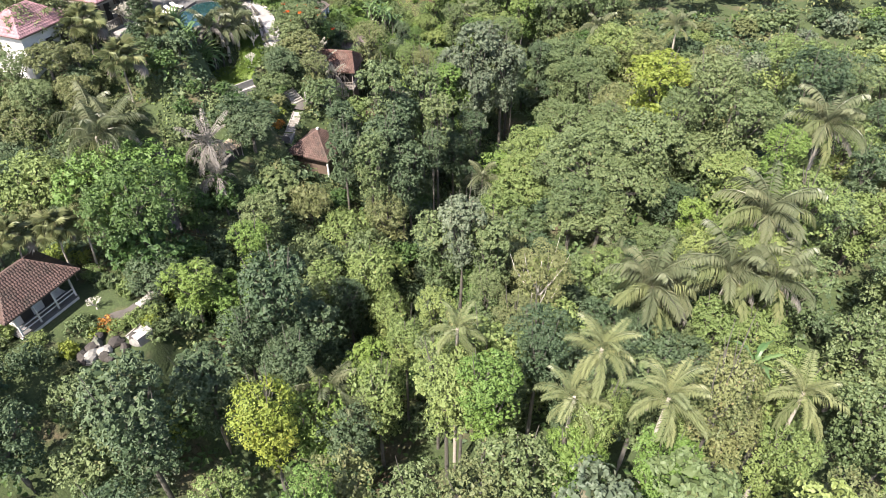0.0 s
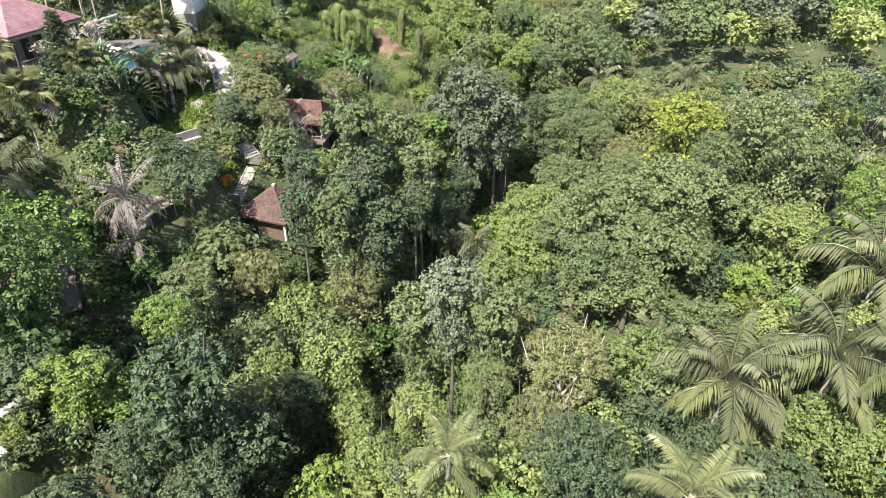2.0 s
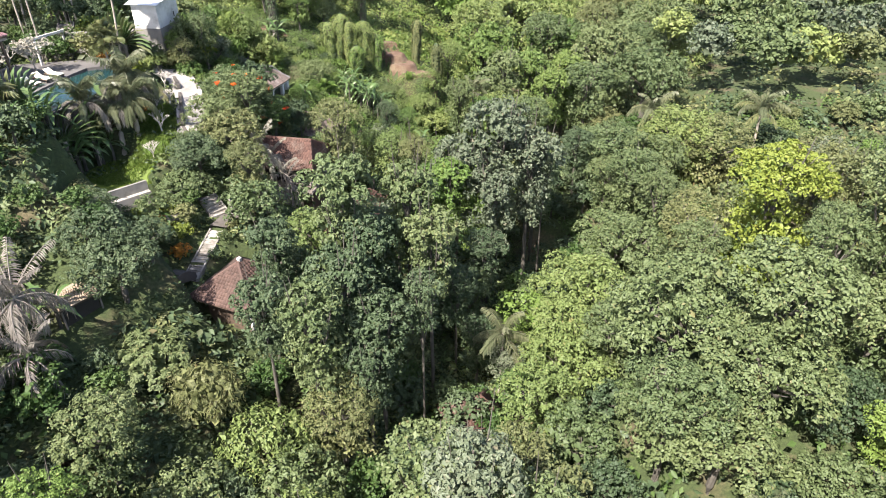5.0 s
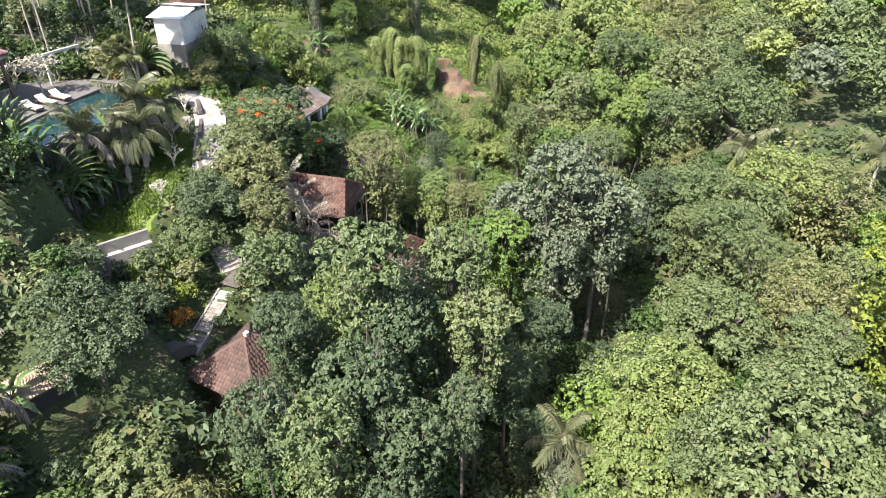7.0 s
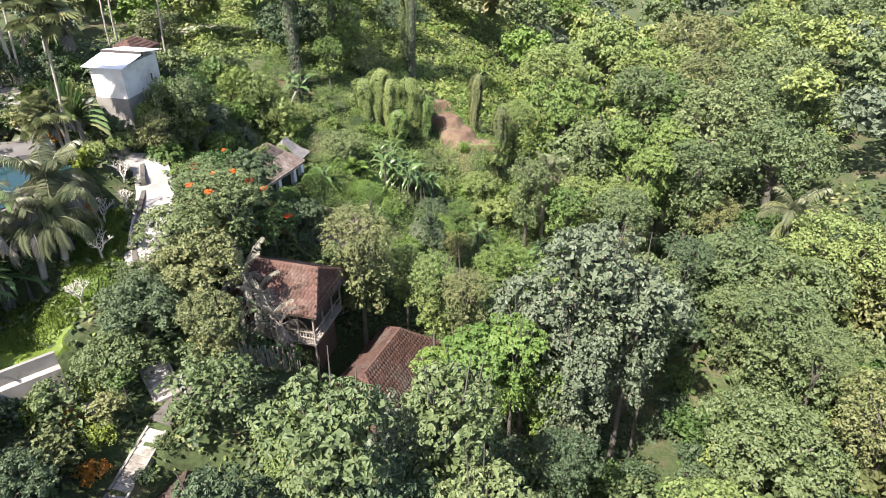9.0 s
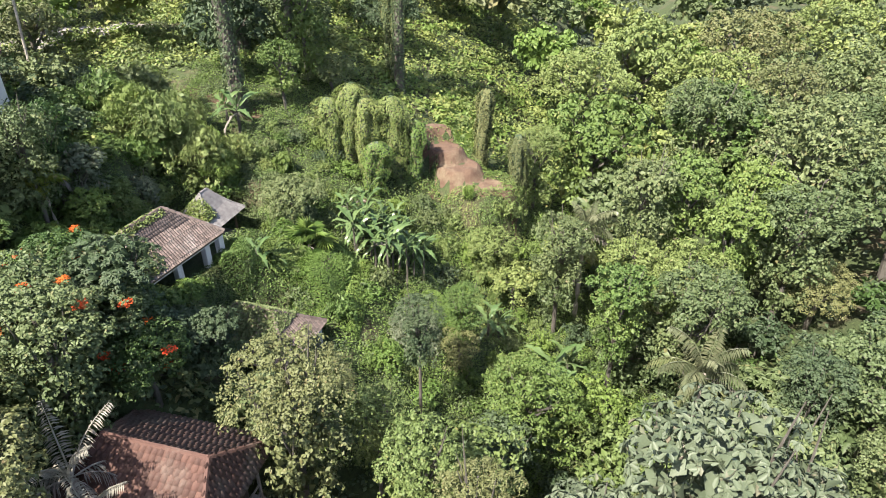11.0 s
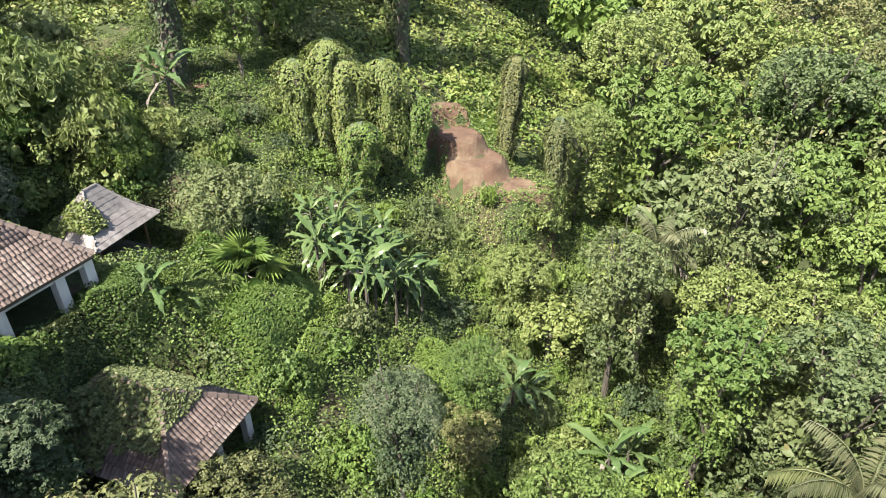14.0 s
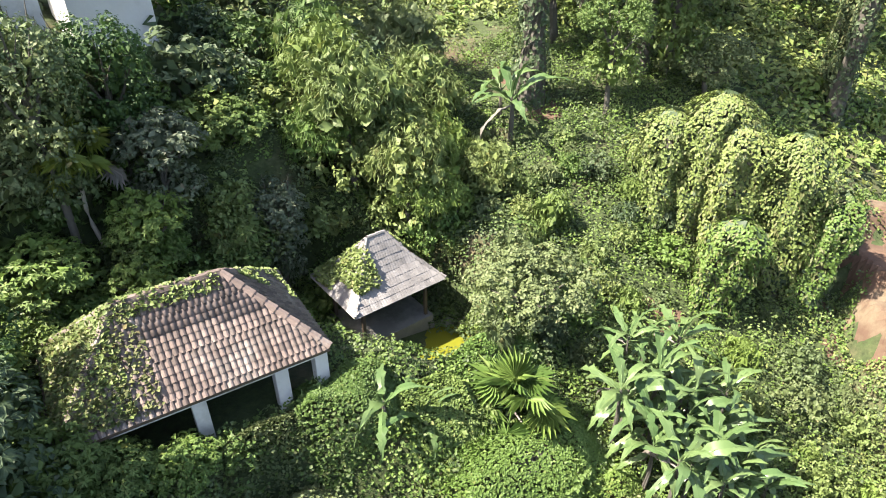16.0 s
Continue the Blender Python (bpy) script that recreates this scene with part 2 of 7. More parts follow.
def leaves(rng, P, N, length, width, jitter=0.6, fold=0.18, along=None, pull=0.0, broad=False):
    """Folded leaf blades at P with outward normals N; along turns their tips to a direction."""
    n = len(P)
    nn = unit(N + jitter * rng.normal(size=(n, 3)))
    a = rng.normal(size=(n, 3))
    if along is not None:
        a = a * (1 - pull) + along * pull
    u = unit(a - (a * nn).sum(1, keepdims=True) * nn)
    v = np.cross(nn, u)
    s = rng.uniform(0.7, 1.25, (n, 1))
    l, w = length * s, width * s
    if broad:
        V = np.empty((n, 6, 3))
        V[:, 0] = P - u * l * 0.5
        V[:, 1] = P + v * w * 0.36 + nn * w * fold - u * l * 0.14
        V[:, 2] = P + v * w * 0.46 + nn * w * fold * 0.8 + u * l * 0.22
        V[:, 3] = P + u * l * 0.5 - nn * l * 0.16
        V[:, 4] = P - v * w * 0.46 + nn * w * fold * 0.8 + u * l * 0.22
        V[:, 5] = P - v * w * 0.36 + nn * w * fold - u * l * 0.14
        i = np.arange(n)[:, None] * 6
        Fc = np.concatenate([i + [[0, 1, 2]], i + [[0, 2, 3]], i + [[0, 3, 4]], i + [[0, 4, 5]]], 0)
        return V.reshape(-1, 3), Fc
    V = np.empty((n, 4, 3))
    V[:, 0] = P - u * l * 0.5
    V[:, 1] = P + v * w * 0.5 + nn * w * fold + u * l * 0.05
    V[:, 2] = P + u * l * 0.5 - nn * l * 0.12
    V[:, 3] = P - v * w * 0.5 + nn * w * fold + u * l * 0.05
    i = np.arange(n)[:, None] * 4
    Fc = np.concatenate([i + [[0, 1, 2]], i + [[0, 2, 3]]], 0)
    return V.reshape(-1, 3), Fc


def stack(parts):
    V = np.concatenate([p[0] for p in parts])
    o, F2 = 0, []
    for v, f in parts:
        F2.append(f + o)
        o += len(v)
    return V, np.concatenate(F2)


def dirs(rng, n, zmin=-1.0):
    z = rng.uniform(zmin, 1, n)
    a = rng.uniform(0, 2 * math.pi, n)
    r = np.sqrt(1 - z * z)
    return np.stack([r * np.cos(a), r * np.sin(a), z], 1)


def crown_mesh(name, seed, lobes=24, tufts=13, per=12, leaf=(0.30, 0.19), rz=0.78, lobe=(0.24, 0.36), flat=0.8, style="", zmin=-0.3):
    """A crown four metres in radius: boughs heaped round the centre, each a heap of leafy tufts."""
    rng = np.random.default_rng(seed)
    out = []
    R = 4.0
    gold = math.pi * (3 - math.sqrt(5))
    sway = rng.uniform(0, 6.3)
    for k in range(lobes):
        z = 1 - (k + 0.5) / lobes * (1 - zmin)
        a = k * gold + rng.uniform(-0.4, 0.4)
        w = math.sqrt(max(0, 1 - z * z))
        d = np.array([w * math.cos(a), w * math.sin(a), z])
        lr = R * rng.uniform(*lobe)
        reach = (R - lr * 0.85) * rng.uniform(0.82, 1.08) * (1 + 0.12 * math.sin(2 * a + sway))
        c = d * reach * np.array([1, 1, rz])
        face = unit(d + np.array([0, 0, 0.6]))
        if style == "droop":
            q = dirs(rng, tufts * per)
            q = q[(q @ face) > -0.35]
            P = c + q * lr * rng.uniform(0.7, 1.05, (len(q), 1)) * np.array([0.85, 0.85, 1.0])
            tail = rng.random(len(q)) < 0.5
            P[tail, 2] -= rng.uniform(0, 2.2, tail.sum()) ** 1.2
            P[tail, :2] = c[:2] + (P[tail, :2] - c[:2]) * 0.8 + d[:2] * 0.5
            out.append(leaves(rng, P, q * 0.8 + d + np.array([0, 0, 0.3]), *leaf, 0.4, along=np.array([[0, 0, -1.0]]), pull=0.5))
        elif style == "bamboo":
            q = dirs(rng, tufts * per)
            q = q[(q @ face) > -0.35]
            P = c + q * lr * rng.uniform(0.3, 1.0, (len(q), 1))
            out.append(leaves(rng, P, q + np.array([0, 0, 0.6]), *leaf, 0.5, along=unit(q * 0.5 + np.array([0, 0, -0.8])), pull=0.75))
        else:
            q = dirs(rng, tufts * 3)
            q = q[np.argsort(-(q @ face))][: int(tufts * 1.6)]
            q = q[rng.permutation(len(q))[:tufts]]
            C = c + q * lr * rng.uniform(0.74, 0.98, (len(q), 1)) * np.array([1, 1, flat])
            if style in ("rosette", "spray"):
                NN = unit(q * (0.7 if style == "rosette" else 0.25) + d * 0.3 + np.array([0, 0, 0.8]))
                for j in range(per):
                    t = unit(np.cross(NN, rng.normal(size=C.shape)))
                    lift = 0.35 if style == "rosette" else 0.08
                    out.append(leaves(rng, C + t * leaf[0] * 0.48 + NN * leaf[0] * rng.uniform(-0.12, 0.12), unit(NN * 0.85 + t * lift), *leaf, 0.16, along=t, pull=0.93, broad=style == "rosette"))
            else:
                tr = lr * rng.uniform(0.28, 0.46, (len(C), 1))
                i = np.repeat(np.arange(len(C)), per)
                s = unit(dirs(rng, len(i)) + 0.55 * q[i] + np.array([0, 0, 0.6]))
                P = C[i] + s * tr[i] * rng.uniform(0.86, 1.08, (len(i), 1)) * np.array([1, 1, 0.75])
                out.append(leaves(rng, P, s + np.array([0, 0, 0.25]), *leaf, 0.26))
        # oversized leaves added inside each bough to block light through it
        n = 9
        out.append(leaves(rng, c + dirs(rng, n) * lr * rng.uniform(0.25, 0.62, (n, 1)), dirs(rng, n), leaf[0] * 2.0, leaf[0] * 1.4, 1.0))
    # more oversized leaves at the core, added so the creases fall dark
    n = lobes * 5
    P = dirs(rng, n) * rng.uniform(0.1, 0.62, (n, 1)) * R * np.array([1, 1, rz])
    out.append(leaves(rng, P, dirs(rng, n), leaf[0] * 2.6, leaf[0] * 1.8, 1.0))
    V, Fc = stack(out)
    return mesh_of(name, V, Fc, LEAF["mid"])


def trunk_mesh(name, seed, limbs=6, mat=None, r0=0.28, wide=2.6):
    rng = random.Random(seed)
    sway = rng.uniform(-0.4, 0.4)
    parts = [tube([(0, 0, -1.2), (sway * 0.2, 0.05, 1.2), (sway * 0.6, -0.1, 3.4), (sway, 0, 5.6), (sway * 0.9, 0.1, 7.6)], [r0 * 1.4, r0 * 1.05, r0 * 0.9, r0 * 0.72, r0 * 0.3], 8)]
    for k in range(limbs):
        a = k * 2.4 + rng.uniform(-0.4, 0.4)
        z0 = rng.uniform(3.6, 6.0)
        ln = wide * rng.uniform(0.7, 1.15)
        c, s = math.cos(a), math.sin(a)
        parts.append(tube([(sway * 0.8, 0, z0), (sway + c * ln * 0.4, s * ln * 0.4, z0 + 0.9), (sway + c * ln * 0.8, s * ln * 0.8, z0 + 1.9), (sway + c * ln, s * ln, z0 + 2.9)], [r0 * 0.5, r0 * 0.38, r0 * 0.24, r0 * 0.08], 5))
        b = a + rng.choice((-0.7, 0.7))
        parts.append(tube([(sway + c * ln * 0.5, s * ln * 0.5, z0 + 1.1), (sway + c * ln * 0.5 + math.cos(b) * 1.2, s * ln * 0.5 + math.sin(b) * 1.2, z0 + 2.2)], [r0 * 0.25, r0 * 0.06], 4))
    V, Fc = join_tubes(parts)
    return mesh_of(name, V, Fc, mat or BARK)


# ---- the lie of the land ----
def smooth_interp(y, ks, vs):
    for (a, va), (b, vb) in zip(zip(ks, vs), zip(ks[1:], vs[1:])):
        if y <= b:
            f = max(0.0, (y - a) / (b - a))
            return va + (vb - va) * f * f * (3 - 2 * f)
    return vs[-1]


def smoothstep(f):
    f = min(1.0, max(0.0, f))
    return f * f * (3 - 2 * f)


PADS = [(-26.5, 76.7, 2.1, 24.1), (-24.6, 100.8, 2.4, 24.2), (-25.2, 106.2, 2.4, 24.6), (-23.6, 95.6, 2.6, 24.4), (-28.2, 103.4, 3.0, 27.0), (-22.6, 110.5, 2.6, 22.6), (-15.2, 69.7, 3.0, 15.6), (-36.5, 83.0, 9.0, 28.4), (-40.0, 76.0, 8.0, 28.6), (-36.0, 66.5, 3.0, 25.0), (-35.0, 40.0, 5.6, 19.0), (-28.0, 37.0, 3.0, 18.0), (-30.0, 97.9, 2.8, 30.6),
        (-22.3, 74.0, 2.2, 20.9), (-23.4, 71.2, 2.2, 21.2), (-21.2, 70.2, 1.5, 19.9), (-26.0, 72.2, 2.2, 22.2), (-21.2, 77.6, 2.0, 21.2), (-20.4, 80.6, 1.8, 22.0), (-27.2, 78.2, 2.8, 23.4), (-24.4, 79.6, 2.0, 24.2), (-25.6, 83.6, 2.2, 25.2), (-26.6, 87.2, 1.8, 25.7), (-29.8, 94.1, 2.0, 27.6), (-26.0, 92.0, 2.0, 26.7), (-24.2, 88.6, 1.8, 26.1), (-22.9, 84.8, 1.7, 25.5), (-21.6, 82.4, 1.5, 24.9),
        (-19.2, 69.6, 1.2, 18.5), (-18.8, 72.2, 1.3, 19.3), (-18.2, 74.9, 1.5, 20.1), (-17.6, 76.8, 1.7, 20.3),
        (-15.3, 86.0, 3.0, 17.2), (-8.4, 85.9, 4.0, 12.1), (-19.6, 98.8, 3.2, 22.9), (-14.0, 97.4, 2.4, 17.7), (-3.8, 117.2, 2.2, 19.9), (-6.1, 118.9, 1.5, 20.8), (-8.3, 121.4, 1.4, 22.7), (-7.2, 120.2, 1.2, 21.7), (-19.2, 105.5, 2.2, 20.3), (-21.6, 104.3, 2.0, 20.6)]


def ground_z(x, y):
    axis = smooth_interp(y, (10, 45, 60, 75, 95, 108, 118, 135, 170), (-16, -6, 0, 5, 8, 10, 18, 18, 22))
    top = smooth_interp(y, (30, 45, 60, 72, 95, 105, 116, 135, 170), (18, 19.5, 22, 29, 31, 30, 25.5, 27, 31))
    wide = smooth_interp(y, (40, 60, 74, 100, 160), (26, 32, 36, 44, 46))
    low = smooth_interp(y, (20, 45, 60, 75, 90, 100, 110), (5, 6, 8.5, 7.2, 6, 9.2, 9.5))
    rise = smooth_interp(y, (20, 65, 84, 100, 116), (6.5, 6.5, 2.0, 2.0, 6.5))
    if x < axis:
        z = low + (top - low) * smoothstep((axis - x) / wide)
    else:
        z = low + rise * smoothstep((x - axis) / 22) + 3.0 * smoothstep((x - axis - 30) / 70)
    z += 0.5 * noise.noise((x * 0.12, y * 0.12, 0.3)) + 0.25 * noise.noise((x * 0.4, y * 0.4, 2.3))
    for px, py, r, pz in PADS:
        d = math.hypot(x - px, y - py)
        if d < r * 1.6:
            z += (pz - z) * (1 - smoothstep((d - r) / (r * 0.6)))
    return z


gx = np.concatenate([[-2600, -1200, -600, -350, -220, -160], np.arange(-130, -48, 2.0), np.arange(-48, 12, 0.6), np.arange(12, 150, 2.0), [165, 220, 350, 600, 1200, 2600]])
gy = np.concatenate([[-2600, -1200, -500, -200, -90], np.arange(-40, 38, 2.0), np.arange(38, 131, 0.6), np.arange(131, 250, 2.0), [260, 290, 350, 500, 900, 1500, 2600]])
V = [(x, y, ground_z(x, y)) for y in gy for x in gx]
nx = len(gx)
ii = np.arange(len(gy) - 1)[:, None] * nx + np.arange(nx - 1)[None]
Fc = np.stack([ii, ii + 1, ii + nx + 1, ii + nx], -1).reshape(-1, 4)
ground = put("ground", mesh_of("ground", V, Fc, GROUND))
ground.data.polygons.foreach_set("use_smooth", [True] * len(ground.data.polygons))
tagged(ground, "dark leaf-littered forest soil of a valley slope", "ground", kind="structure")

# ---- tree stock ----
STOCK = {
    "mid": [crown_mesh("crown", 10 + i, 22, 13, 14, (0.27, 0.17)) for i in range(4)],
    "fine": [crown_mesh("crown", 20 + i, 26, 15, 13, (0.22, 0.12), lobe=(0.20, 0.32)) for i in range(2)],
    "layer": [crown_mesh("crown", 30 + i, 24, 14, 13, (0.26, 0.16), rz=0.6, lobe=(0.22, 0.34), flat=0.5, zmin=-0.2) for i in range(3)],
    "large": [crown_mesh("crown", 40 + i, 20, 15, 6, (0.40, 0.20), style="rosette", rz=0.82, lobe=(0.26, 0.38)) for i in range(3)],
    "droop": [crown_mesh("crown", 50 + i, 24, 14, 9, (0.32, 0.17), style="droop", rz=0.85) for i in range(2)],
    "spray": [crown_mesh("crown", 60 + i, 22, 12, 10, (0.42, 0.15), style="spray", rz=0.7, lobe=(0.24, 0.36), flat=0.6) for i in range(2)],
    "bamboo": [crown_mesh("crown", 70 + i, 30, 13, 9, (0.50, 0.08), style="bamboo", rz=0.9, lobe=(0.3, 0.45)) for i in range(2)],
}
BIG = {
    "large": [crown_mesh("crown", 170 + i, 30, 16, 6, (0.30, 0.15), style="rosette", rz=0.82, lobe=(0.20, 0.30)) for i in range(2)],
    "mid": [crown_mesh("crown", 175 + i, 34, 14, 12, (0.22, 0.13), lobe=(0.18, 0.28)) for i in range(2)],
    "layer": [crown_mesh("crown", 180 + i, 32, 14, 12, (0.22, 0.13), rz=0.6, lobe=(0.18, 0.28), flat=0.5, zmin=-0.2) for i in range(2)],
}
SPARE = {
    "mid": [crown_mesh("crown", 120 + i, 18, 10, 9, (0.35, 0.22)) for i in range(4)],
    "layer": [crown_mesh("crown", 130 + i, 19, 10, 8, (0.36, 0.22), rz=0.6, lobe=(0.22, 0.34), flat=0.5, zmin=-0.2) for i in range(2)],
    "fine": [crown_mesh("crown", 140 + i, 22, 12, 10, (0.28, 0.16), lobe=(0.20, 0.32)) for i in range(2)],
    "bush": [crown_mesh("crown", 160 + i, 10, 8, 6, (0.58, 0.36), rz=0.85, zmin=-0.2, lobe=(0.32, 0.46)) for i in range(3)],
    "low": [crown_mesh("crown", 190 + i, 15, 9, 8, (0.38, 0.25), lobe=(0.24, 0.38)) for i in range(3)],
    "far": [crown_mesh("crown", 150 + i, 14, 8, 6, (0.56, 0.36), lobe=(0.24, 0.38)) for i in range(4)],
}
TRUNKS = [trunk_mesh("trunk", 80 + i) for i in range(3)]
TRUNK_PALE = trunk_mesh("trunk", 90, 8, BARK_PALE, 0.2, 3.4)
LABELS = {
    "mid": ("broadleaf_tree", "broadleaf tree with a dense rounded {} crown"),
    "fine": ("small_leaved_tree", "small-leaved tree with a dense domed {} crown"),
    "layer": ("spreading_tree", "spreading rainforest tree with layered {} foliage"),
    "large": ("large_leaved_tree", "large-leaved tree with glossy {} leaf rosettes"),
    "droop": ("creeper_draped_tree", "tree draped in hanging {} creepers"),
    "spray": ("feathery_tree", "feathery tree with flat {} leaf sprays"),
    "bamboo": ("bamboo_clump", "arching bamboo clump with narrow {} leaves"),
}
HUE = {"mid": "green", "dark": "dark green", "deep": "deep green", "light": "light green", "olive": "olive green", "grey": "silvery green", "yellow": "bright yellow-green", "bright": "fresh green", "herb": "lush green", "vine": "yellow-green", "dead": "withered brown", "pale": "pale"}
count = {"n": 0}
TREES = []
FAR = []


def tree(kind, hue, x, y, zc, r, squash=1.0, pale=False, note="", spare=""):
    """A tree whose crown of radius r is centred zc metres up."""
    if spare == "far":
        g = ground_z(x, y)
        FAR.append((hue, x, y, g, max(zc - g, r * 0.55), r, squash))
        TREES.append((x, y, r))
        return None
    count["n"] += 1
    k = count["n"]
    g = ground_z(x, y)
    name, lab = ("garden_bush", "low garden tree with a rounded {} crown") if spare == "bush" and not note else ("understory_tree", "") if spare == "bush" else LABELS[kind]
    root = new(name)
    root.matrix_basis = pose(x, y, g)
    root.empty_display_size = 0.3
    s = r / 4.0
    h = max(zc - g, r * 0.55)
    a = k * 2.399
    stock = SPARE[spare] if spare else BIG[kind] if r > 4.0 and kind in BIG else STOCK[kind]
    put("crown", stock[k % len(stock)], root, Matrix.LocRotScale((0, 0, h), Euler((0, 0, a)), (s, s * (0.92 + 0.16 * ((k * 7) % 5) / 4), s * squash)), mat=LEAF[hue])
    if h > 1.4 * r and spare != "bush":  # lower boughs of a tall tree
        low = SPARE["low"]
        put("lower_crown", low[k % len(low)], root, Matrix.LocRotScale((0, 0, h - min(1.15 * r, h - 0.5 * r)), Euler((0, 0, a + 1.3)), (s * 0.86, s * 0.86, s * 1.05)), mat=LEAF[hue])
        if h > 3.0 * r:
            put("lower_crown", low[(k + 1) % len(low)], root, Matrix.LocRotScale((0, 0, h - 2.2 * r), Euler((0, 0, a + 2.9)), (s * 0.72, s * 0.72, s)), mat=LEAF[hue])
    put("trunk", TRUNK_PALE if pale else TRUNKS[k % 3], root, Matrix.LocRotScale((0, 0, 0), Euler((0, 0, a)), (s, s, h / 7.0)))
    tagged(root, note or lab.format(HUE[hue]), "bamboo" if kind == "bamboo" else "tree", group="valley trees")
    TREES.append((x, y, r))
    return root



# ---- palms and broad-leaved herbs ----
def frond_mesh(name, seed, length=4.2, blade=0.75, lift=50, bend=95, pairs=30, width=0.05, hang=0.4, mat="palm", ragged=0.0):
    """A pinnate palm frond along +x, rising at lift degrees and bending down by bend."""
    rng = np.random.default_rng(seed)
    n = 24
    pts = [np.zeros(3)]
    for i in range(n):
        a = math.radians(lift - bend * (i / n) ** 1.3)
        pts.append(pts[-1] + length / n * np.array([math.cos(a), 0, math.sin(a)]))
    pts = np.array(pts)
    V1, F1 = tube([tuple(p) for p in pts[::3]], list(np.linspace(0.05, 0.012, len(pts[::3]))), 4)
    P, U, N, L = [], [], [], []
    for k in range(pairs):
        f = 0.16 + 0.84 * k / (pairs - 1)
        i = min(int(f * n), n - 1)
        p = pts[i] + (pts[i + 1] - pts[i]) * (f * n - i)
        t = pts[min(i + 1, n)] - pts[i]
        t = t / np.linalg.norm(t)
        nrm = np.array([-t[2], 0, t[0]])
        for s in (-1, 1):
            if rng.random() < ragged:
                continue
            u = np.array([0, s, 0]) * 0.86 + t * 0.5 - np.array([0, 0, 1]) * hang * rng.uniform(0.5, 1.3) + nrm * 0.12
            u = u / np.linalg.norm(u)
            ln = blade * (1 - 0.72 * abs(f - 0.45) ** 1.5 * 1.6) * rng.uniform(0.8, 1.15)
            P.append(p)
            U.append(u)
            N.append(nrm)
            L.append(ln)
    P, U, N, L = np.array(P), np.array(U), np.array(N), np.array(L)[:, None]
    W = np.cross(N, U)
    W = W / np.linalg.norm(W, axis=1, keepdims=True)
    V = np.empty((len(P), 4, 3))
    V[:, 0] = P
    V[:, 1] = P + U * L * 0.45 + W * width
    V[:, 2] = P + U * L - np.array([0, 0, 1]) * L * hang * 0.35
    V[:, 3] = P + U * L * 0.45 - W * width
    verts = [tuple(v) for v in V1] + [tuple(v) for v in V.reshape(-1, 3)]
    o = len(V1)
    faces = list(F1)
    for i in range(len(P)):
        b = o + i * 4
        faces += [(b, b + 1, b + 2), (b, b + 2, b + 3)]
    return mesh_of(name, verts, faces, LEAF[mat])


COCO = [frond_mesh("frond", 1, 4.3, 0.8, 80, 85, 34, 0.055), frond_mesh("frond", 2, 4.5, 0.9, 48, 115, 34, 0.055, 0.6), frond_mesh("frond", 3, 4.2, 0.85, 8, 95, 34, 0.055, 0.9)]
SUGAR = [frond_mesh("frond", 4, 4.6, 1.0, 82, 85, 36, 0.06, 0.8, "palmdark"), frond_mesh("frond", 5, 4.8, 1.05, 55, 125, 36, 0.06, 1.0, "palmdark"), frond_mesh("frond", 6, 4.0, 0.95, 0, 85, 30, 0.06, 1.0, "palmdark", 0.15)]
WEEPING = frond_mesh("frond", 16, 4.4, 0.9, 35, 150, 34, 0.05, 1.1, "palmdark")
WITHERED = [frond_mesh("frond", 7, 3.4, 0.6, 66, 42, 28, 0.04, 0.8, "dead", 0.15), frond_mesh("frond", 8, 3.4, 0.7, 10, 110, 26, 0.045, 1.2, "dead", 0.25), frond_mesh("frond", 9, 3.0, 0.65, -35, 50, 24, 0.045, 1.0, "dead", 0.3)]


def palm_trunk(h, r, lean=0.0, seed=0):
    n = 9
    pts = [(lean * (i / n) ** 2 - lean, 0.1 * math.sin(i * 0.9 + seed), -0.8 + (h + 0.8) * i / n) for i in range(n + 1)]
    rad = [r * (1.5 if i == 0 else 1.0 - 0.35 * i / n) for i in range(n + 1)]
    return mesh_of("trunk", *tube(pts, rad, 8), BARK_PALM)


def palm(x, y, ztop, fronds, size=1.0, stock=COCO, r=0.17, lean=0.0, name="coconut_palm", label="coconut palm with arching pale green fronds", seed=0, mats=None, group="palms"):
    rng = random.Random(seed * 31 + 7)
    g = ground_z(x, y)
    root = new(name)
    root.matrix_basis = pose(x, y, g)
    h = max(1.0, ztop - g)
    put("trunk", palm_trunk(h, r, lean, seed), root)
    for i in range(fronds):
        f = i / max(1, fronds - 1)
        me = stock[0] if f < 0.3 else stock[1] if f < 0.72 else stock[2]
        s = size * rng.uniform(0.85, 1.12)
        put("frond", me, root, Matrix.Translation((0, 0, h - 0.1 - 0.25 * f)) @ Euler((rng.uniform(-0.25, 0.25), rng.uniform(-0.16, 0.16), i * 2.399 + rng.uniform(-0.2, 0.2))).to_matrix().to_4x4() @ Matrix.Diagonal((s, s, s, 1)), mat=LEAF[mats[min(i * len(mats) // fronds, len(mats) - 1)]] if mats else None)
    tagged(root, label, "palm", group=group)
    return root


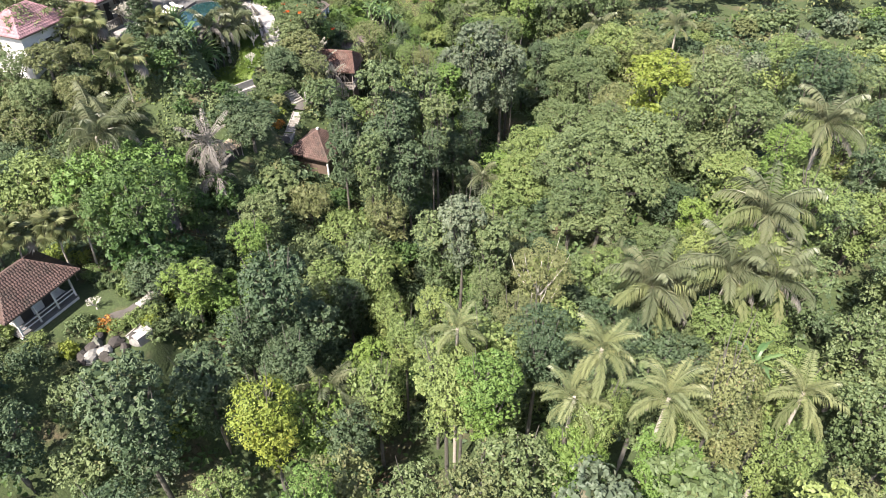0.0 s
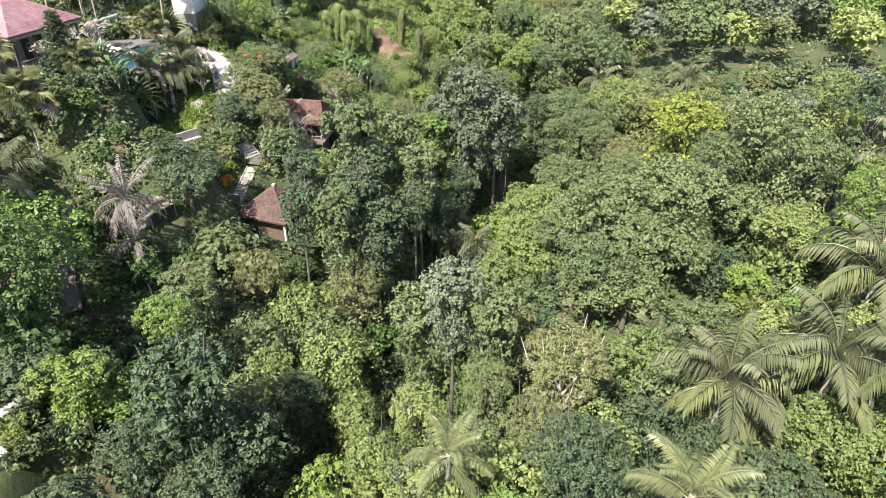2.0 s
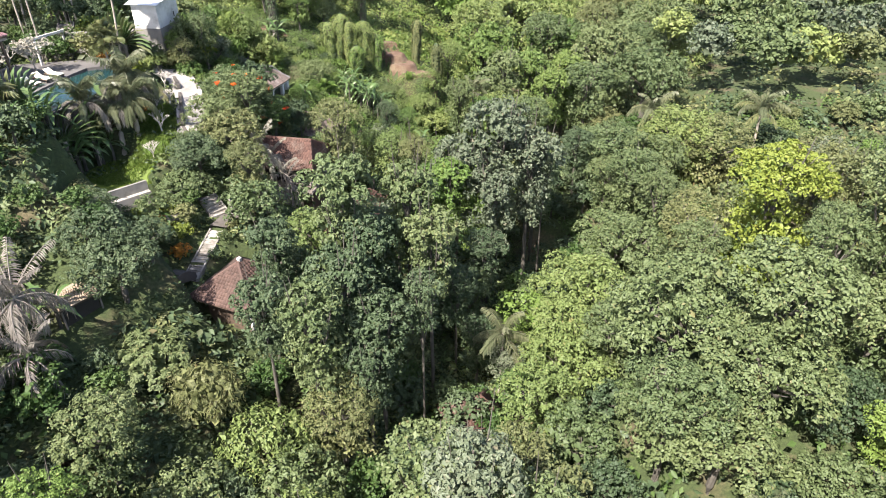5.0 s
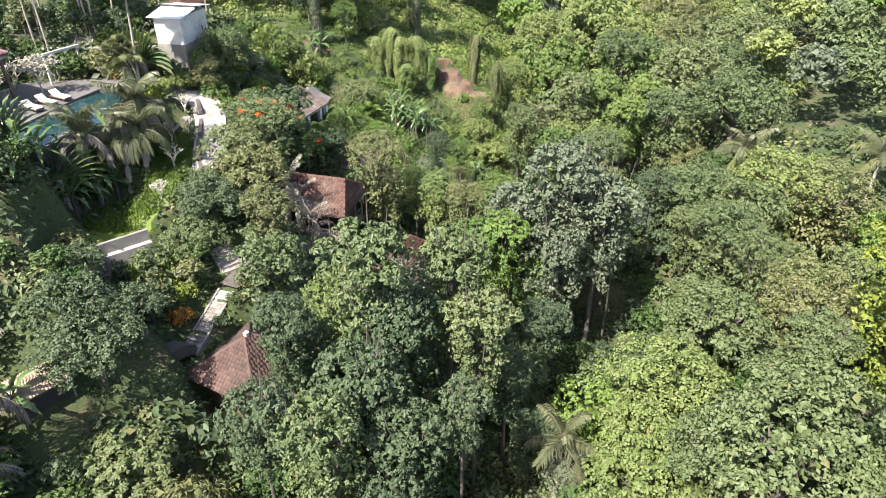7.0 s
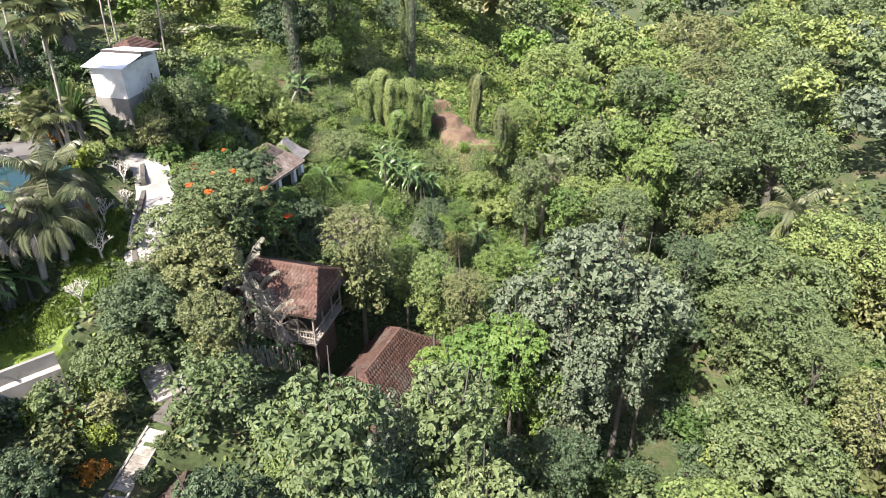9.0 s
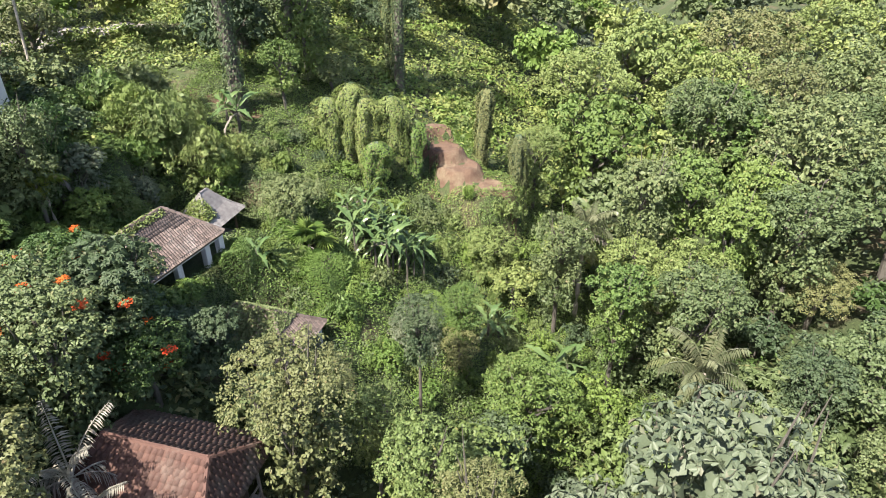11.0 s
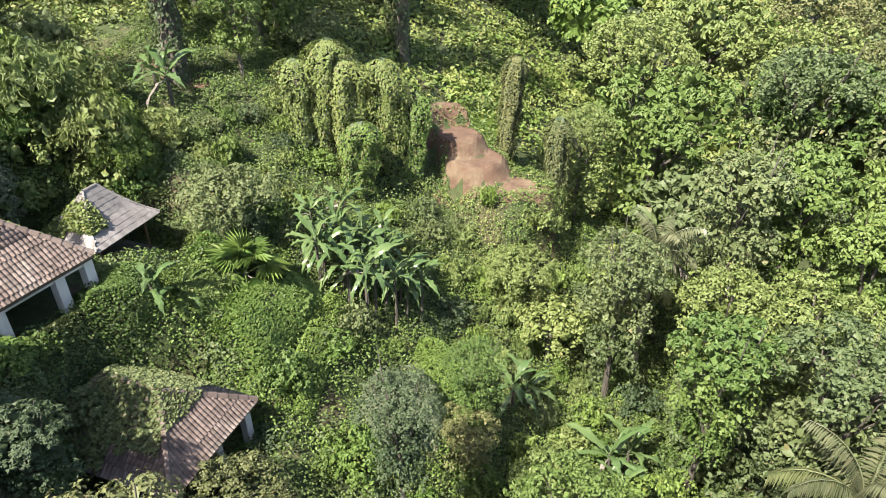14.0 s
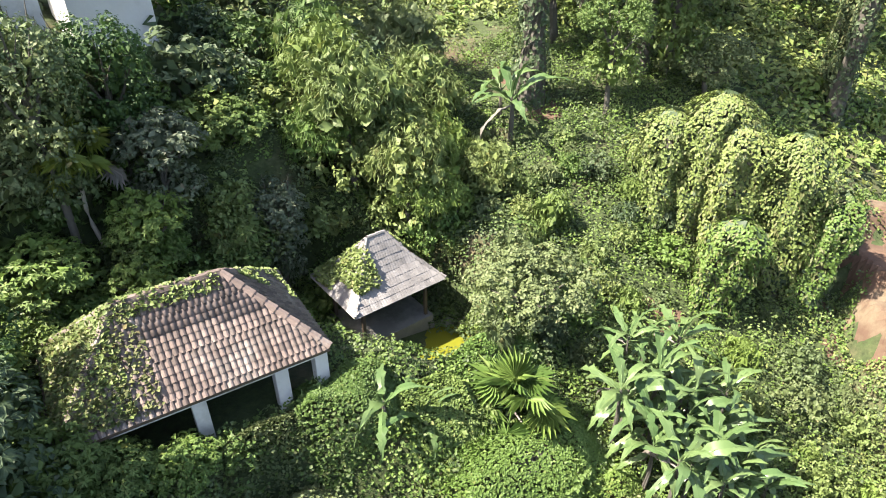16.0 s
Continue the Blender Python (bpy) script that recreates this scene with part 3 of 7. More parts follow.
def fan_leaf(name, seed, r=0.85, blades=22, stalk=0.8, mat="palm"):
    rng = random.Random(seed)
    V, Fc = tube([(0, 0, 0), (stalk * 0.6, 0, stalk * 0.35), (stalk, 0, stalk * 0.5)], [0.03, 0.022, 0.018], 4)
    c = Vector((stalk, 0, stalk * 0.5))
    for k in range(blades):
        a = math.radians(-140 + 280 * k / (blades - 1))
        ln = r * rng.uniform(0.85, 1.1) * (1 - 0.22 * abs(a) / 2.44)
        d, w = Vector((math.cos(a), math.sin(a), 0)), Vector((-math.sin(a), math.cos(a), 0))
        o = len(V)
        V += [tuple(c), tuple(c + d * ln * 0.55 + w * 0.075 + Vector((0, 0, 0.05))), tuple(c + d * ln - Vector((0, 0, 0.28 * ln * rng.uniform(0.7, 1.4)))), tuple(c + d * ln * 0.55 - w * 0.075)]
        Fc += [(o, o + 1, o + 2), (o, o + 2, o + 3)]
    return mesh_of(name, V, Fc, LEAF[mat])


FAN = [fan_leaf("fan_frond", 1), fan_leaf("fan_frond", 2, 0.95, 24, 1.0)]


def fan_palm(x, y, ztop, n, size=1.0, r=0.09, lean=0.0, seed=0, hue="palm", label="slender fan palm with a pale trunk"):
    rng = random.Random(seed * 17 + 3)
    g = ground_z(x, y)
    root = new("fan_palm")
    root.matrix_basis = pose(x, y, g)
    h = max(0.6, ztop - g)
    put("trunk", palm_trunk(h, r, lean, seed), root)
    for i in range(n):
        f = i / max(1, n - 1)
        tilt = -1.05 + 2.0 * f
        s = size * rng.uniform(0.85, 1.15)
        put("fan_frond", FAN[i % 2], root, Matrix.Translation((0, 0, h - 0.15 * f)) @ Euler((rng.uniform(-0.3, 0.3), tilt + rng.uniform(-0.2, 0.2), i * 2.399), "XYZ").to_matrix().to_4x4() @ Matrix.Diagonal((s, s, s, 1)), mat=LEAF["dead" if f > 0.88 else hue])
    tagged(root, label, "palm", group="palms")
    return root


def paddle_leaf(name, seed, length=2.1, width=0.52, lift=65, bend=95, stalk=0.5, tears=3):
    """A banana-like leaf blade with a channelled midrib and torn edges."""
    rng = random.Random(seed)
    n = 13
    pts, p = [], Vector((0, 0, 0))
    for i in range(n + 1):
        pts.append(p.copy())
        a = math.radians(lift - bend * (i / n) ** 1.4)
        p = p + Vector((math.cos(a), 0, math.sin(a))) * (length + stalk) / n
    V, Fc = tube([tuple(q) for q in pts[::3]], [0.05, 0.036, 0.026, 0.02, 0.012][: len(pts[::3])], 4)
    first = max(1, int(n * stalk / (length + stalk)))
    for s in (-1, 1):
        prev = None
        torn = {rng.randrange(first + 2, n) for _ in range(tears)}
        for i in range(first, n + 1):
            f = (i - first) / (n - first)
            w = width * 0.5 * math.sin(math.pi * min(1, 0.08 + 0.92 * f) ** 0.75) + 0.01
            o = len(V)
            dz = 0.18 * w + rng.uniform(-0.03, 0.03) - (0.10 if i in torn else 0)
            V += [tuple(pts[i]), tuple(pts[i] + Vector((0.05, s * w * (0.55 if i in torn else 1), dz)))]
            if prev is not None:
                Fc.append((prev, prev + 1, o + 1, o) if s > 0 else (prev, o, o + 1, prev + 1))
            prev = o
    return mesh_of(name, V, Fc, LEAF["banana"])


PADDLE = [paddle_leaf("leaf_blade", 1, 2.2, 0.52, 80, 70, tears=4), paddle_leaf("leaf_blade", 2, 2.4, 0.56, 58, 110, tears=6), paddle_leaf("leaf_blade", 3, 2.3, 0.54, 35, 125, tears=8), paddle_leaf("leaf_blade", 4, 2.0, 0.48, -5, 85, tears=9)]


for _m in PADDLE:
    _m.polygons.foreach_set("use_smooth", [True] * len(_m.polygons))


def banana(x, y, h, n=9, size=1.0, seed=0, hue="banana", label="banana plant with long broad torn leaves", drop=0.35):
    rng = random.Random(seed * 13 + 5)
    root = new("banana_plant")
    root.matrix_basis = pose(x, y, ground_z(x, y))
    V, Fc = tube([(0, 0, -0.3), (0.04, 0, h * 0.5), (0, 0, h)], [0.15 * size, 0.12 * size, 0.07 * size], 7)
    put("stem", mesh_of("stem", V, Fc, BARK), root)
    for i in range(n):
        me = PADDLE[0 if i == 0 else min(3, 1 + int((i - 1) / (n - 1) * 3))]
        s = size * rng.uniform(0.8, 1.15)
        put("leaf_blade", me, root, Matrix.Translation((0, 0, h - 0.05 - drop * i / n)) @ Euler((rng.uniform(-0.35, 0.35), rng.uniform(-0.15, 0.15), i * 2.399 + rng.uniform(-0.3, 0.3))).to_matrix().to_4x4() @ Matrix.Diagonal((s, s, s, 1)), mat=LEAF["dead" if i == n - 1 and seed % 3 == 0 else hue])
    tagged(root, label, "banana plant", group="banana clump")
    return root


def traveller_palm(x, y, h, turn, n=17, size=1.3):
    root = new("traveller_palm")
    root.matrix_basis = pose(x, y, ground_z(x, y), 0, 0, turn)
    V, Fc = tube([(0, 0, -0.4), (0, 0, h)], [0.2, 0.15], 8)
    put("stem", mesh_of("stem", V, Fc, BARK_PALM), root)
    for i in range(n):
        a = -80 + 160 * i / (n - 1)
        put("leaf_blade", PADDLE[0], root, Matrix.Translation((0, 0, h - 0.1)) @ pose(0, 0, 0, 0, 0, 0) @ Euler((0, radians(a - 45 + 30), 0)).to_matrix().to_4x4() @ Matrix.Diagonal((size, size, size, 1)), mat=LEAF["banana" if i % 4 else "palm"])
    tagged(root, "traveller palm with a flat fan of paddle leaves", "palm")
    return root


def bare_shrub(x, y, h, seed=0, z=None):
    rng = random.Random(seed)
    root = new("frangipani_shrub")
    root.matrix_basis = pose(x, y, ground_z(x, y) if z is None else z)
    tubes = []

    def grow(p, d, ln, r, level):
        q = p + d * ln
        tubes.append(tube([tuple(p), tuple((p + q) / 2 + Vector((rng.uniform(-0.05, 0.05), rng.uniform(-0.05, 0.05), 0))), tuple(q)], [r, r * 0.85, r * 0.7], 5))
        if level:
            for k in range(3):
                a = k * 2.1 + rng.uniform(0, 1.5)
                e = (d + Vector((math.cos(a), math.sin(a), 0.25)) * 0.75).normalized()
                grow(q, e, ln * rng.uniform(0.6, 0.8), r * 0.68, level - 1)

    grow(Vector((0, 0, -0.2)), Vector((0, 0, 1)), h * 0.36, 0.085, 4)
    V, Fc = join_tubes(tubes)
    put("branching", mesh_of("branching", V, Fc, BARK_PALE), root)
    tagged(root, "bare frangipani shrub with forked whitish branches", "shrub", group="bare shrubs")
    return root


SHRUBS = [crown_mesh("foliage", 100 + i, 11, 8, 6, (0.50, 0.30), rz=0.85, lobe=(0.32, 0.46), zmin=-0.1) for i in range(3)]
SHRUBS_LONG = [crown_mesh("foliage", 110 + i, 14, 10, 6, (0.85, 0.20), rz=0.9, lobe=(0.34, 0.5), zmin=-0.1, style="bamboo") for i in range(2)]


def shrub(x, y, r, hue="mid", h=None, long=False, label="", up=0.35):
    count["n"] += 1
    k = count["n"]
    root = new("shrub")
    root.matrix_basis = pose(x, y, ground_z(x, y))
    s = r / 4.0
    sz = s if h is None else h / 5.2
    stock = SHRUBS_LONG if long else SHRUBS
    put("foliage", stock[k % len(stock)], root, Matrix.LocRotScale((0, 0, r * up), Euler((0, 0, k * 1.7)), (s, s, sz)), mat=LEAF[hue])
    V, Fc = join_tubes([tube([(0, 0, -0.2), (math.cos(a) * r * 0.2, math.sin(a) * r * 0.2, r * 0.4), (math.cos(a) * r * 0.5, math.sin(a) * r * 0.5, r * 0.8)], [0.03 * r, 0.022 * r, 0.008 * r], 4) for a in (0.3, 2.4, 4.5)])
    put("stem", mesh_of("stem", V, Fc, BARK), root)
    tagged(root, label or "bushy shrub with {} leaves".format(HUE.get(hue, "reddish orange")), "shrub", group="shrubs")
    return root


# ---- trees of the valley ----
tree("mid", "olive", -16.3, 78.5, 24.8, 1.8)
tree("mid", "dark", -25.4, 70.2, 24.7, 1.8)
tree("mid", "dark", -20.5, 67.4, 23.8, 1.8)
tree("fine", "dark", -6.3, 97.3, 22.1, 1.3)
tree("large", "herb", 5.7, 125.6, 21.2, 4.8)
tree("large", "mid", 7.8, 114.1, 22.3, 2.4)
tree("large", "herb", 16.8, 129.7, 21.1, 4.9)
tree("fine", "light", 0.3, 122.1, 21.5, 2.1)
tree("fine", "light", 10.4, 108.6, 17.4, 3.4)
tree("fine", "grey", -7.3, 102.2, 16.4, 2.0)
tree("fine", "olive", -4.5, 101.8, 16.6, 1.2)
tree("large", "bright", -8.6, 99.4, 16.4, 1.3)
tree("mid", "mid", 9.8, 104.0, 19.2, 2.8)
tree("large", "herb", 5.1, 104.1, 19.8, 2.0)
tree("mid", "mid", 1.8, 109.4, 20.0, 2.1)
tree("fine", "herb", -4.4, 102.5, 19.5, 1.2)
tree("mid", "light", -3.0, 112.2, 17.4, 1.8)
tree("fine", "herb", -0.2, 98.0, 16.4, 2.8)
tree("large", "herb", 13.8, 112.1, 20.5, 2.2)
tree("spray", "dark", -15.1, 93.3, 23.8, 1.2)
tree("bamboo", "mid", -29.4, 115.4, 27.1, 2.5)
tree("layer", "mid", 19.9, 100.4, 16.6, 4.5)
tree("mid", "mid", 23.7, 96.7, 16.9, 3.5)
tree("mid", "light", 20.7, 146.0, 18.3, 6.9)
tree("mid", "mid", 23.3, 124.9, 20.5, 6.1)
tree("mid", "mid", 37.8, 147.9, 17.5, 6.7)
tree("mid", "mid", 18.6, 113.3, 20.3, 3.1)
tree("mid", "mid", 27.4, 116.5, 19.7, 5.7)
tree("mid", "light", 5.2, 137.4, 21.9, 4.8)
tree("mid", "dark", -20.6, 78.9, 24.7, 2.5)
tree("large", "dark", -25.1, 122.4, 30.5, 3.5)
tree("mid", "mid", -22.5, 131.0, 29.2, 3.8)
tree("mid", "mid", -15.9, 107.6, 21.8, 2.1)
tree("large", "light", 13.9, 152.9, 20.6, 6.5)
tree("mid", "olive", 29.7, 163.7, 19.9, 6.5)
tree("mid", "light", 42.7, 170.1, 19.5, 7.1)
tree("mid", "mid", 58.1, 180.8, 17.3, 7.0)
tree("mid", "dark", -15.5, 140.7, 27.9, 3.5)
tree("mid", "mid", -17.6, 125.0, 26.1, 2.1)
tree("large", "herb", 16.4, 116.6, 20.8, 3.0)
tree("mid", "dark", -21.6, 64.6, 23.3, 2.8)
tree("mid", "light", 27.8, 101.0, 17.6, 4.6)
tree("mid", "bright", -30.8, 52.5, 21.2, 5.7)
tree("mid", "light", -41.2, 53.9, 22.3, 3.9)
tree("fine", "olive", -47.1, 73.2, 23.8, 5.9)
tree("fine", "olive", -45.0, 62.8, 23.6, 4.0)
tree("mid", "olive", -36.0, 62.4, 23.9, 3.4)
tree("mid", "deep", -27.3, 46.2, 26.3, 4.4)
tree("mid", "dark", -26.1, 43.5, 20.7, 2.6)
tree("mid", "mid", -23.1, 44.9, 18.9, 2.2)
tree("large", "dark", -14.2, 39.7, 23.2, 3.3)
tree("large", "dark", -12.0, 39.8, 17.4, 3.0)
tree("mid", "mid", -18.6, 53.5, 19.9, 2.5)
tree("mid", "bright", -18.1, 47.5, 21.7, 1.9)
tree("bamboo", "olive", -14.9, 58.8, 17.4, 2.8)
tree("droop", "light", -11.0, 57.4, 15.0, 2.9)
tree("droop", "light", -7.1, 50.4, 15.0, 3.1)
tree("droop", "light", -5.6, 46.5, 13.1, 2.2)
tree("fine", "olive", -6.5, 59.4, 15.9, 2.7)
tree("fine", "dark", -9.5, 46.8, 15.0, 2.0)
tree("large", "grey", 1.8, 47.7, 24.1, 2.3)
tree("large", "mid", 4.5, 47.0, 22.3, 2.3)
tree("fine", "olive", 8.5, 41.4, 22.9, 2.8, pale=True)
tree("fine", "dark", 7.0, 31.5, 26.0, 2.3)
tree("fine", "mid", 4.0, 43.3, 19.3, 1.9)
tree("droop", "light", -5.4, 33.1, 18.0, 2.5)
tree("mid", "light", 0.3, 29.7, 23.5, 2.5)
tree("mid", "bright", 3.1, 27.5, 25.5, 2.3)
tree("droop", "yellow", -13.1, 28.6, 21.3, 2.6)
tree("spray", "dark", -18.5, 32.1, 21.0, 2.6)
tree("large", "dark", -20.9, 26.2, 25.5, 3.1)
tree("mid", "dark", -12.7, 35.3, 18.9, 2.3)
tree("droop", "light", 10.9, 26.4, 25.3, 1.4)
tree("fine", "dark", 19.5, 34.2, 20.0, 2.2)
tree("droop", "olive", 16.5, 23.8, 30.3, 2.2)
tree("mid", "light", 24.0, 28.8, 24.2, 2.2)
tree("layer", "mid", 16.6, 64.8, 19.7, 5.1)
tree("layer", "mid", 20.3, 58.3, 20.4, 4.3)
tree("layer", "mid", 22.3, 62.2, 23.9, 4.0)
tree("layer", "light", 12.2, 73.9, 15.2, 4.4)
tree("layer", "light", 9.4, 65.6, 13.9, 3.5)
tree("mid", "mid", 16.6, 54.7, 18.0, 3.2)
tree("mid", "dark", 24.9, 58.6, 17.6, 3.2)
tree("layer", "mid", 16.9, 81.7, 15.0, 4.2)
tree("fine", "olive", 24.3, 82.5, 16.5, 4.0)
tree("layer", "mid", 13.9, 56.2, 20.2, 3.1)
tree("layer", "yellow", 26.6, 75.1, 25.0, 4.0)
tree("mid", "mid", 29.5, 65.5, 28.9, 3.2)
tree("mid", "mid", 32.2, 61.9, 27.0, 3.1)
tree("mid", "light", 39.5, 71.5, 29.2, 2.7)
tree("mid", "dark", 39.9, 65.2, 29.9, 3.2)
tree("fine", "bright", 31.7, 52.3, 28.8, 2.1)
tree("mid", "mid", 29.8, 63.5, 20.6, 3.5)
tree("layer", "light", 29.9, 56.7, 23.1, 2.9)
tree("mid", "mid", 23.0, 52.9, 15.8, 2.9)
tree("droop", "light", 25.1, 48.4, 19.8, 2.5)
tree("mid", "light", 16.1, 47.7, 17.5, 2.4)
tree("layer", "light", 25.6, 39.0, 26.9, 2.4)
tree("layer", "light", 31.0, 44.7, 28.4, 2.7)
tree("fine", "mid", 26.8, 66.3, 24.8, 3.0)
tree("droop", "light", -3.3, 37.4, 19.6, 1.8)
tree("fine", "olive", 5.7, 36.0, 23.3, 1.7)
tree("fine", "mid", 17.2, 39.6, 20.2, 1.9)
tree("large", "mid", -6.9, 68.7, 27.4, 2.8)
tree("large", "mid", -2.5, 72.3, 25.4, 2.6)
tree("large", "dark", -5.3, 68.1, 23.8, 2.7)
tree("large", "mid", -0.6, 68.5, 23.9, 2.1)
tree("large", "dark", -6.4, 63.6, 23.6, 2.5)
tree("large", "dark", -11.7, 67.4, 23.9, 1.9)
tree("large", "mid", -7.8, 60.1, 23.3, 2.3)
tree("large", "dark", -10.8, 60.4, 24.1, 1.8)
tree("large", "dark", -3.9, 62.4, 21.2, 2.2)
tree("large", "dark", -4.6, 60.7, 19.2, 1.9)
tree("spray", "bright", 3.3, 83.8, 18.4, 2.2)
tree("spray", "bright", 0.6, 81.8, 22.1, 2.0)
tree("mid", "dark", 3.7, 77.6, 17.1, 1.9)
tree("large", "grey", 8.4, 86.2, 22.4, 3.0)
tree("large", "grey", 1.4, 84.6, 22.2, 2.8)
tree("large", "grey", 5.0, 86.0, 24.9, 3.3)
tree("large", "grey", 4.4, 82.4, 20.2, 2.6)
tree("large", "mid", 9.8, 91.4, 20.0, 2.8)
tree("fine", "olive", -10.5, 89.4, 24.2, 2.5)
tree("spray", "mid", 17.7, 103.4, 11.0, 4.3)
tree("mid", "mid", 20.1, 91.1, 18.0, 2.9)
tree("fine", "mid", 22.0, 88.2, 17.4, 2.4)
tree("mid", "light", 9.6, 69.0, 14.8, 2.9)
tree("layer", "mid", 13.1, 66.7, 16.8, 2.7)
tree("layer", "mid", 19.0, 71.7, 17.5, 2.8)
tree("layer", "mid", 20.4, 72.6, 20.6, 2.4)
tree("layer", "light", 17.2, 85.4, 11.9, 2.7)
tree("fine", "olive", 31.7, 99.0, 17.5, 4.4)
tree("fine", "grey", 5.3, 68.7, 12.1, 1.5)
tree("mid", "dark", 1.3, 71.4, 17.6, 1.7)
tree("large", "dark", -1.1, 63.6, 22.6, 1.4)
tree("fine", "dark", 3.1, 70.3, 13.3, 1.7)
tree("mid", "light", 25.6, 88.8, 12.5, 2.9)
tree("fine", "olive", 21.4, 113.4, 14.3, 2.8)
tree("mid", "light", 6.9, 110.0, 17.8, 2.6)
tree("mid", "light", -5.1, 88.5, 21.8, 1.8)
tree("mid", "light", -7.6, 91.9, 20.7, 1.5)
tree("fine", "olive", -2.7, 86.5, 22.2, 1.6)
tree("spray", "bright", -1.8, 81.3, 21.2, 2.2)
tree("spray", "bright", -4.1, 80.1, 21.2, 1.4)
tree("mid", "mid", 18.3, 121.6, 16.5, 3.2)
tree("large", "herb", 11.4, 116.4, 21.4, 2.8)
tree("mid", "dark", 15.5, 99.7, 17.6, 2.0)
tree("mid", "mid", 26.8, 129.7, 16.4, 4.0)
tree("large", "mid", 20.0, 130.6, 21.0, 3.7)
tree("mid", "mid", 30.4, 134.1, 19.4, 4.5)
tree("mid", "mid", 36.5, 137.5, 19.8, 4.2)
tree("mid", "mid", 32.0, 125.5, 17.2, 3.5)
tree("mid", "light", 39.3, 133.4, 17.4, 3.7)
tree("mid", "mid", 14.8, 127.2, 23.2, 3.5)
tree("mid", "olive", 22.9, 132.6, 23.6, 3.5)
tree("mid", "light", -0.9, 100.8, 14.5, 2.1)
tree("fine", "olive", -11.5, 95.6, 18.5, 1.9)
tree("layer", "mid", 18.3, 95.5, 16.2, 2.2)
tree("layer", "mid", 20.1, 91.9, 14.9, 2.4)
tree("mid", "dark", 10.1, 87.4, 20.2, 1.5)


def blocked(x, y, r):
    keep = ((-41, 81, 11), (-31, 80, 6), (-15.2, 69.7, 4.2), (-17, 66.5, 4), (-12, 79, 3), (-20, 98, 5.5), (-20, 105.3, 4), (-14, 98, 4), (-30, 98, 5), (-15, 86, 4.6), (-8.3, 86, 5.4), (-33, 39.3, 7),
            (-5.5, 119, 6), (-7, 131, 6), (-9, 143, 6), (-3.5, 125, 4), (-2, 137, 5), (-12, 127, 3), (-25.5, 77, 4.2), (-19, 72, 3), (-25, 89, 4), (-27, 37.6, 3.5), (-11, 107, 5), (-9, 102, 5), (-18, 112, 6), (-14, 106, 4), (-4, 104, 4), (-46, 72, 6), (-29, 60, 3))
    keep += ((-2.9, 45.1, 1.8), (-3.0, 51.0, 1.8), (-3.0, 57.5, 1.8), (-2.4, 64.4, 1.8), (2.5, 63.6, 2.6), (-3.2, 60, 2.4), (-2.8, 66, 2.4), (-8.8, 44, 3.0), (3.5, 72, 2.2), (11, 95, 2.6), (-6.5, 50, 2.4))
    return any(math.hypot(x - a, y - b) < c + r * 0.5 for a, b, c in keep)


PATHS = [((-31.5, 94.3), (-28.5, 94.1), (-26.4, 92.7), (-24.8, 90.0), (-23.5, 86.6), (-22.5, 83.6), (-21.4, 82.2)), ((-33.5, 66.5), (-31.8, 62.8), (-28.4, 54.5), (-27.0, 50.5)), ((-18.3, 74.6), (-19.3, 69.9), (-19.7, 67.6), (-21.3, 65.2)), ((-18.3, 74.6), (-17.8, 76.4), (-16.4, 78.0)), ((-36.5, 67.6), (-32.6, 64.6)), ((-29.9, 39.7), (-27.7, 41.6))]
CLEAR = [(-20.3, 98.0, 2.5), (-19.4, 99.7, 2.0), (-14.6, 97.5, 2.1), (-20.3, 105.2, 1.7), (-18.2, 105.0, 1.8), (-3.6, 117.1, 1.4), (-5.9, 118.2, 2.1), (-7.4, 120.0, 1.5), (-8.4, 122.4, 1.0), (-15.2, 69.7, 3.2), (-26.2, 76.4, 2.7), (-25.0, 80.6, 1.7), (-25.6, 84.0, 2.0), (-26.6, 86.9, 1.6), (-24.3, 63.2, 2.4), (-23.2, 61.6, 1.6), (-15.3, 86.6, 3.3), (-8.4, 85.9, 3.2), (-9.4, 83.2, 2.6), (-7.4, 88.6, 2.6), (-30.3, 97.8, 2.9), (-31.5, 82.0, 4.2), (-33.0, 78.0, 3.4), (-31.0, 87.0, 3.4), (-38.0, 83.0, 6.5), (-38.5, 79.0, 4.0), (-43.0, 83.0, 5.5), (-46.2, 71.2, 4.5), (-34.4, 41.1, 5.0), (-28.1, 36.7, 2.6), (-23.6, 117.2, 1.6)]


def open_ground(x, y, pad):
    for a, b, r in CLEAR:
        if math.hypot(x - a, y - b) < r + pad:
            return False
    for line in PATHS:
        for (ax, ay), (bx, by) in zip(line, line[1:]):
            dx, dy = bx - ax, by - ay
            f = max(0, min(1, ((x - ax) * dx + (y - ay) * dy) / (dx * dx + dy * dy)))
            if math.hypot(x - ax - f * dx, y - ay - f * dy) < 1.0 + pad:
                return False
    return True


# small trees and bushes of the resort garden
_rng = random.Random(8)
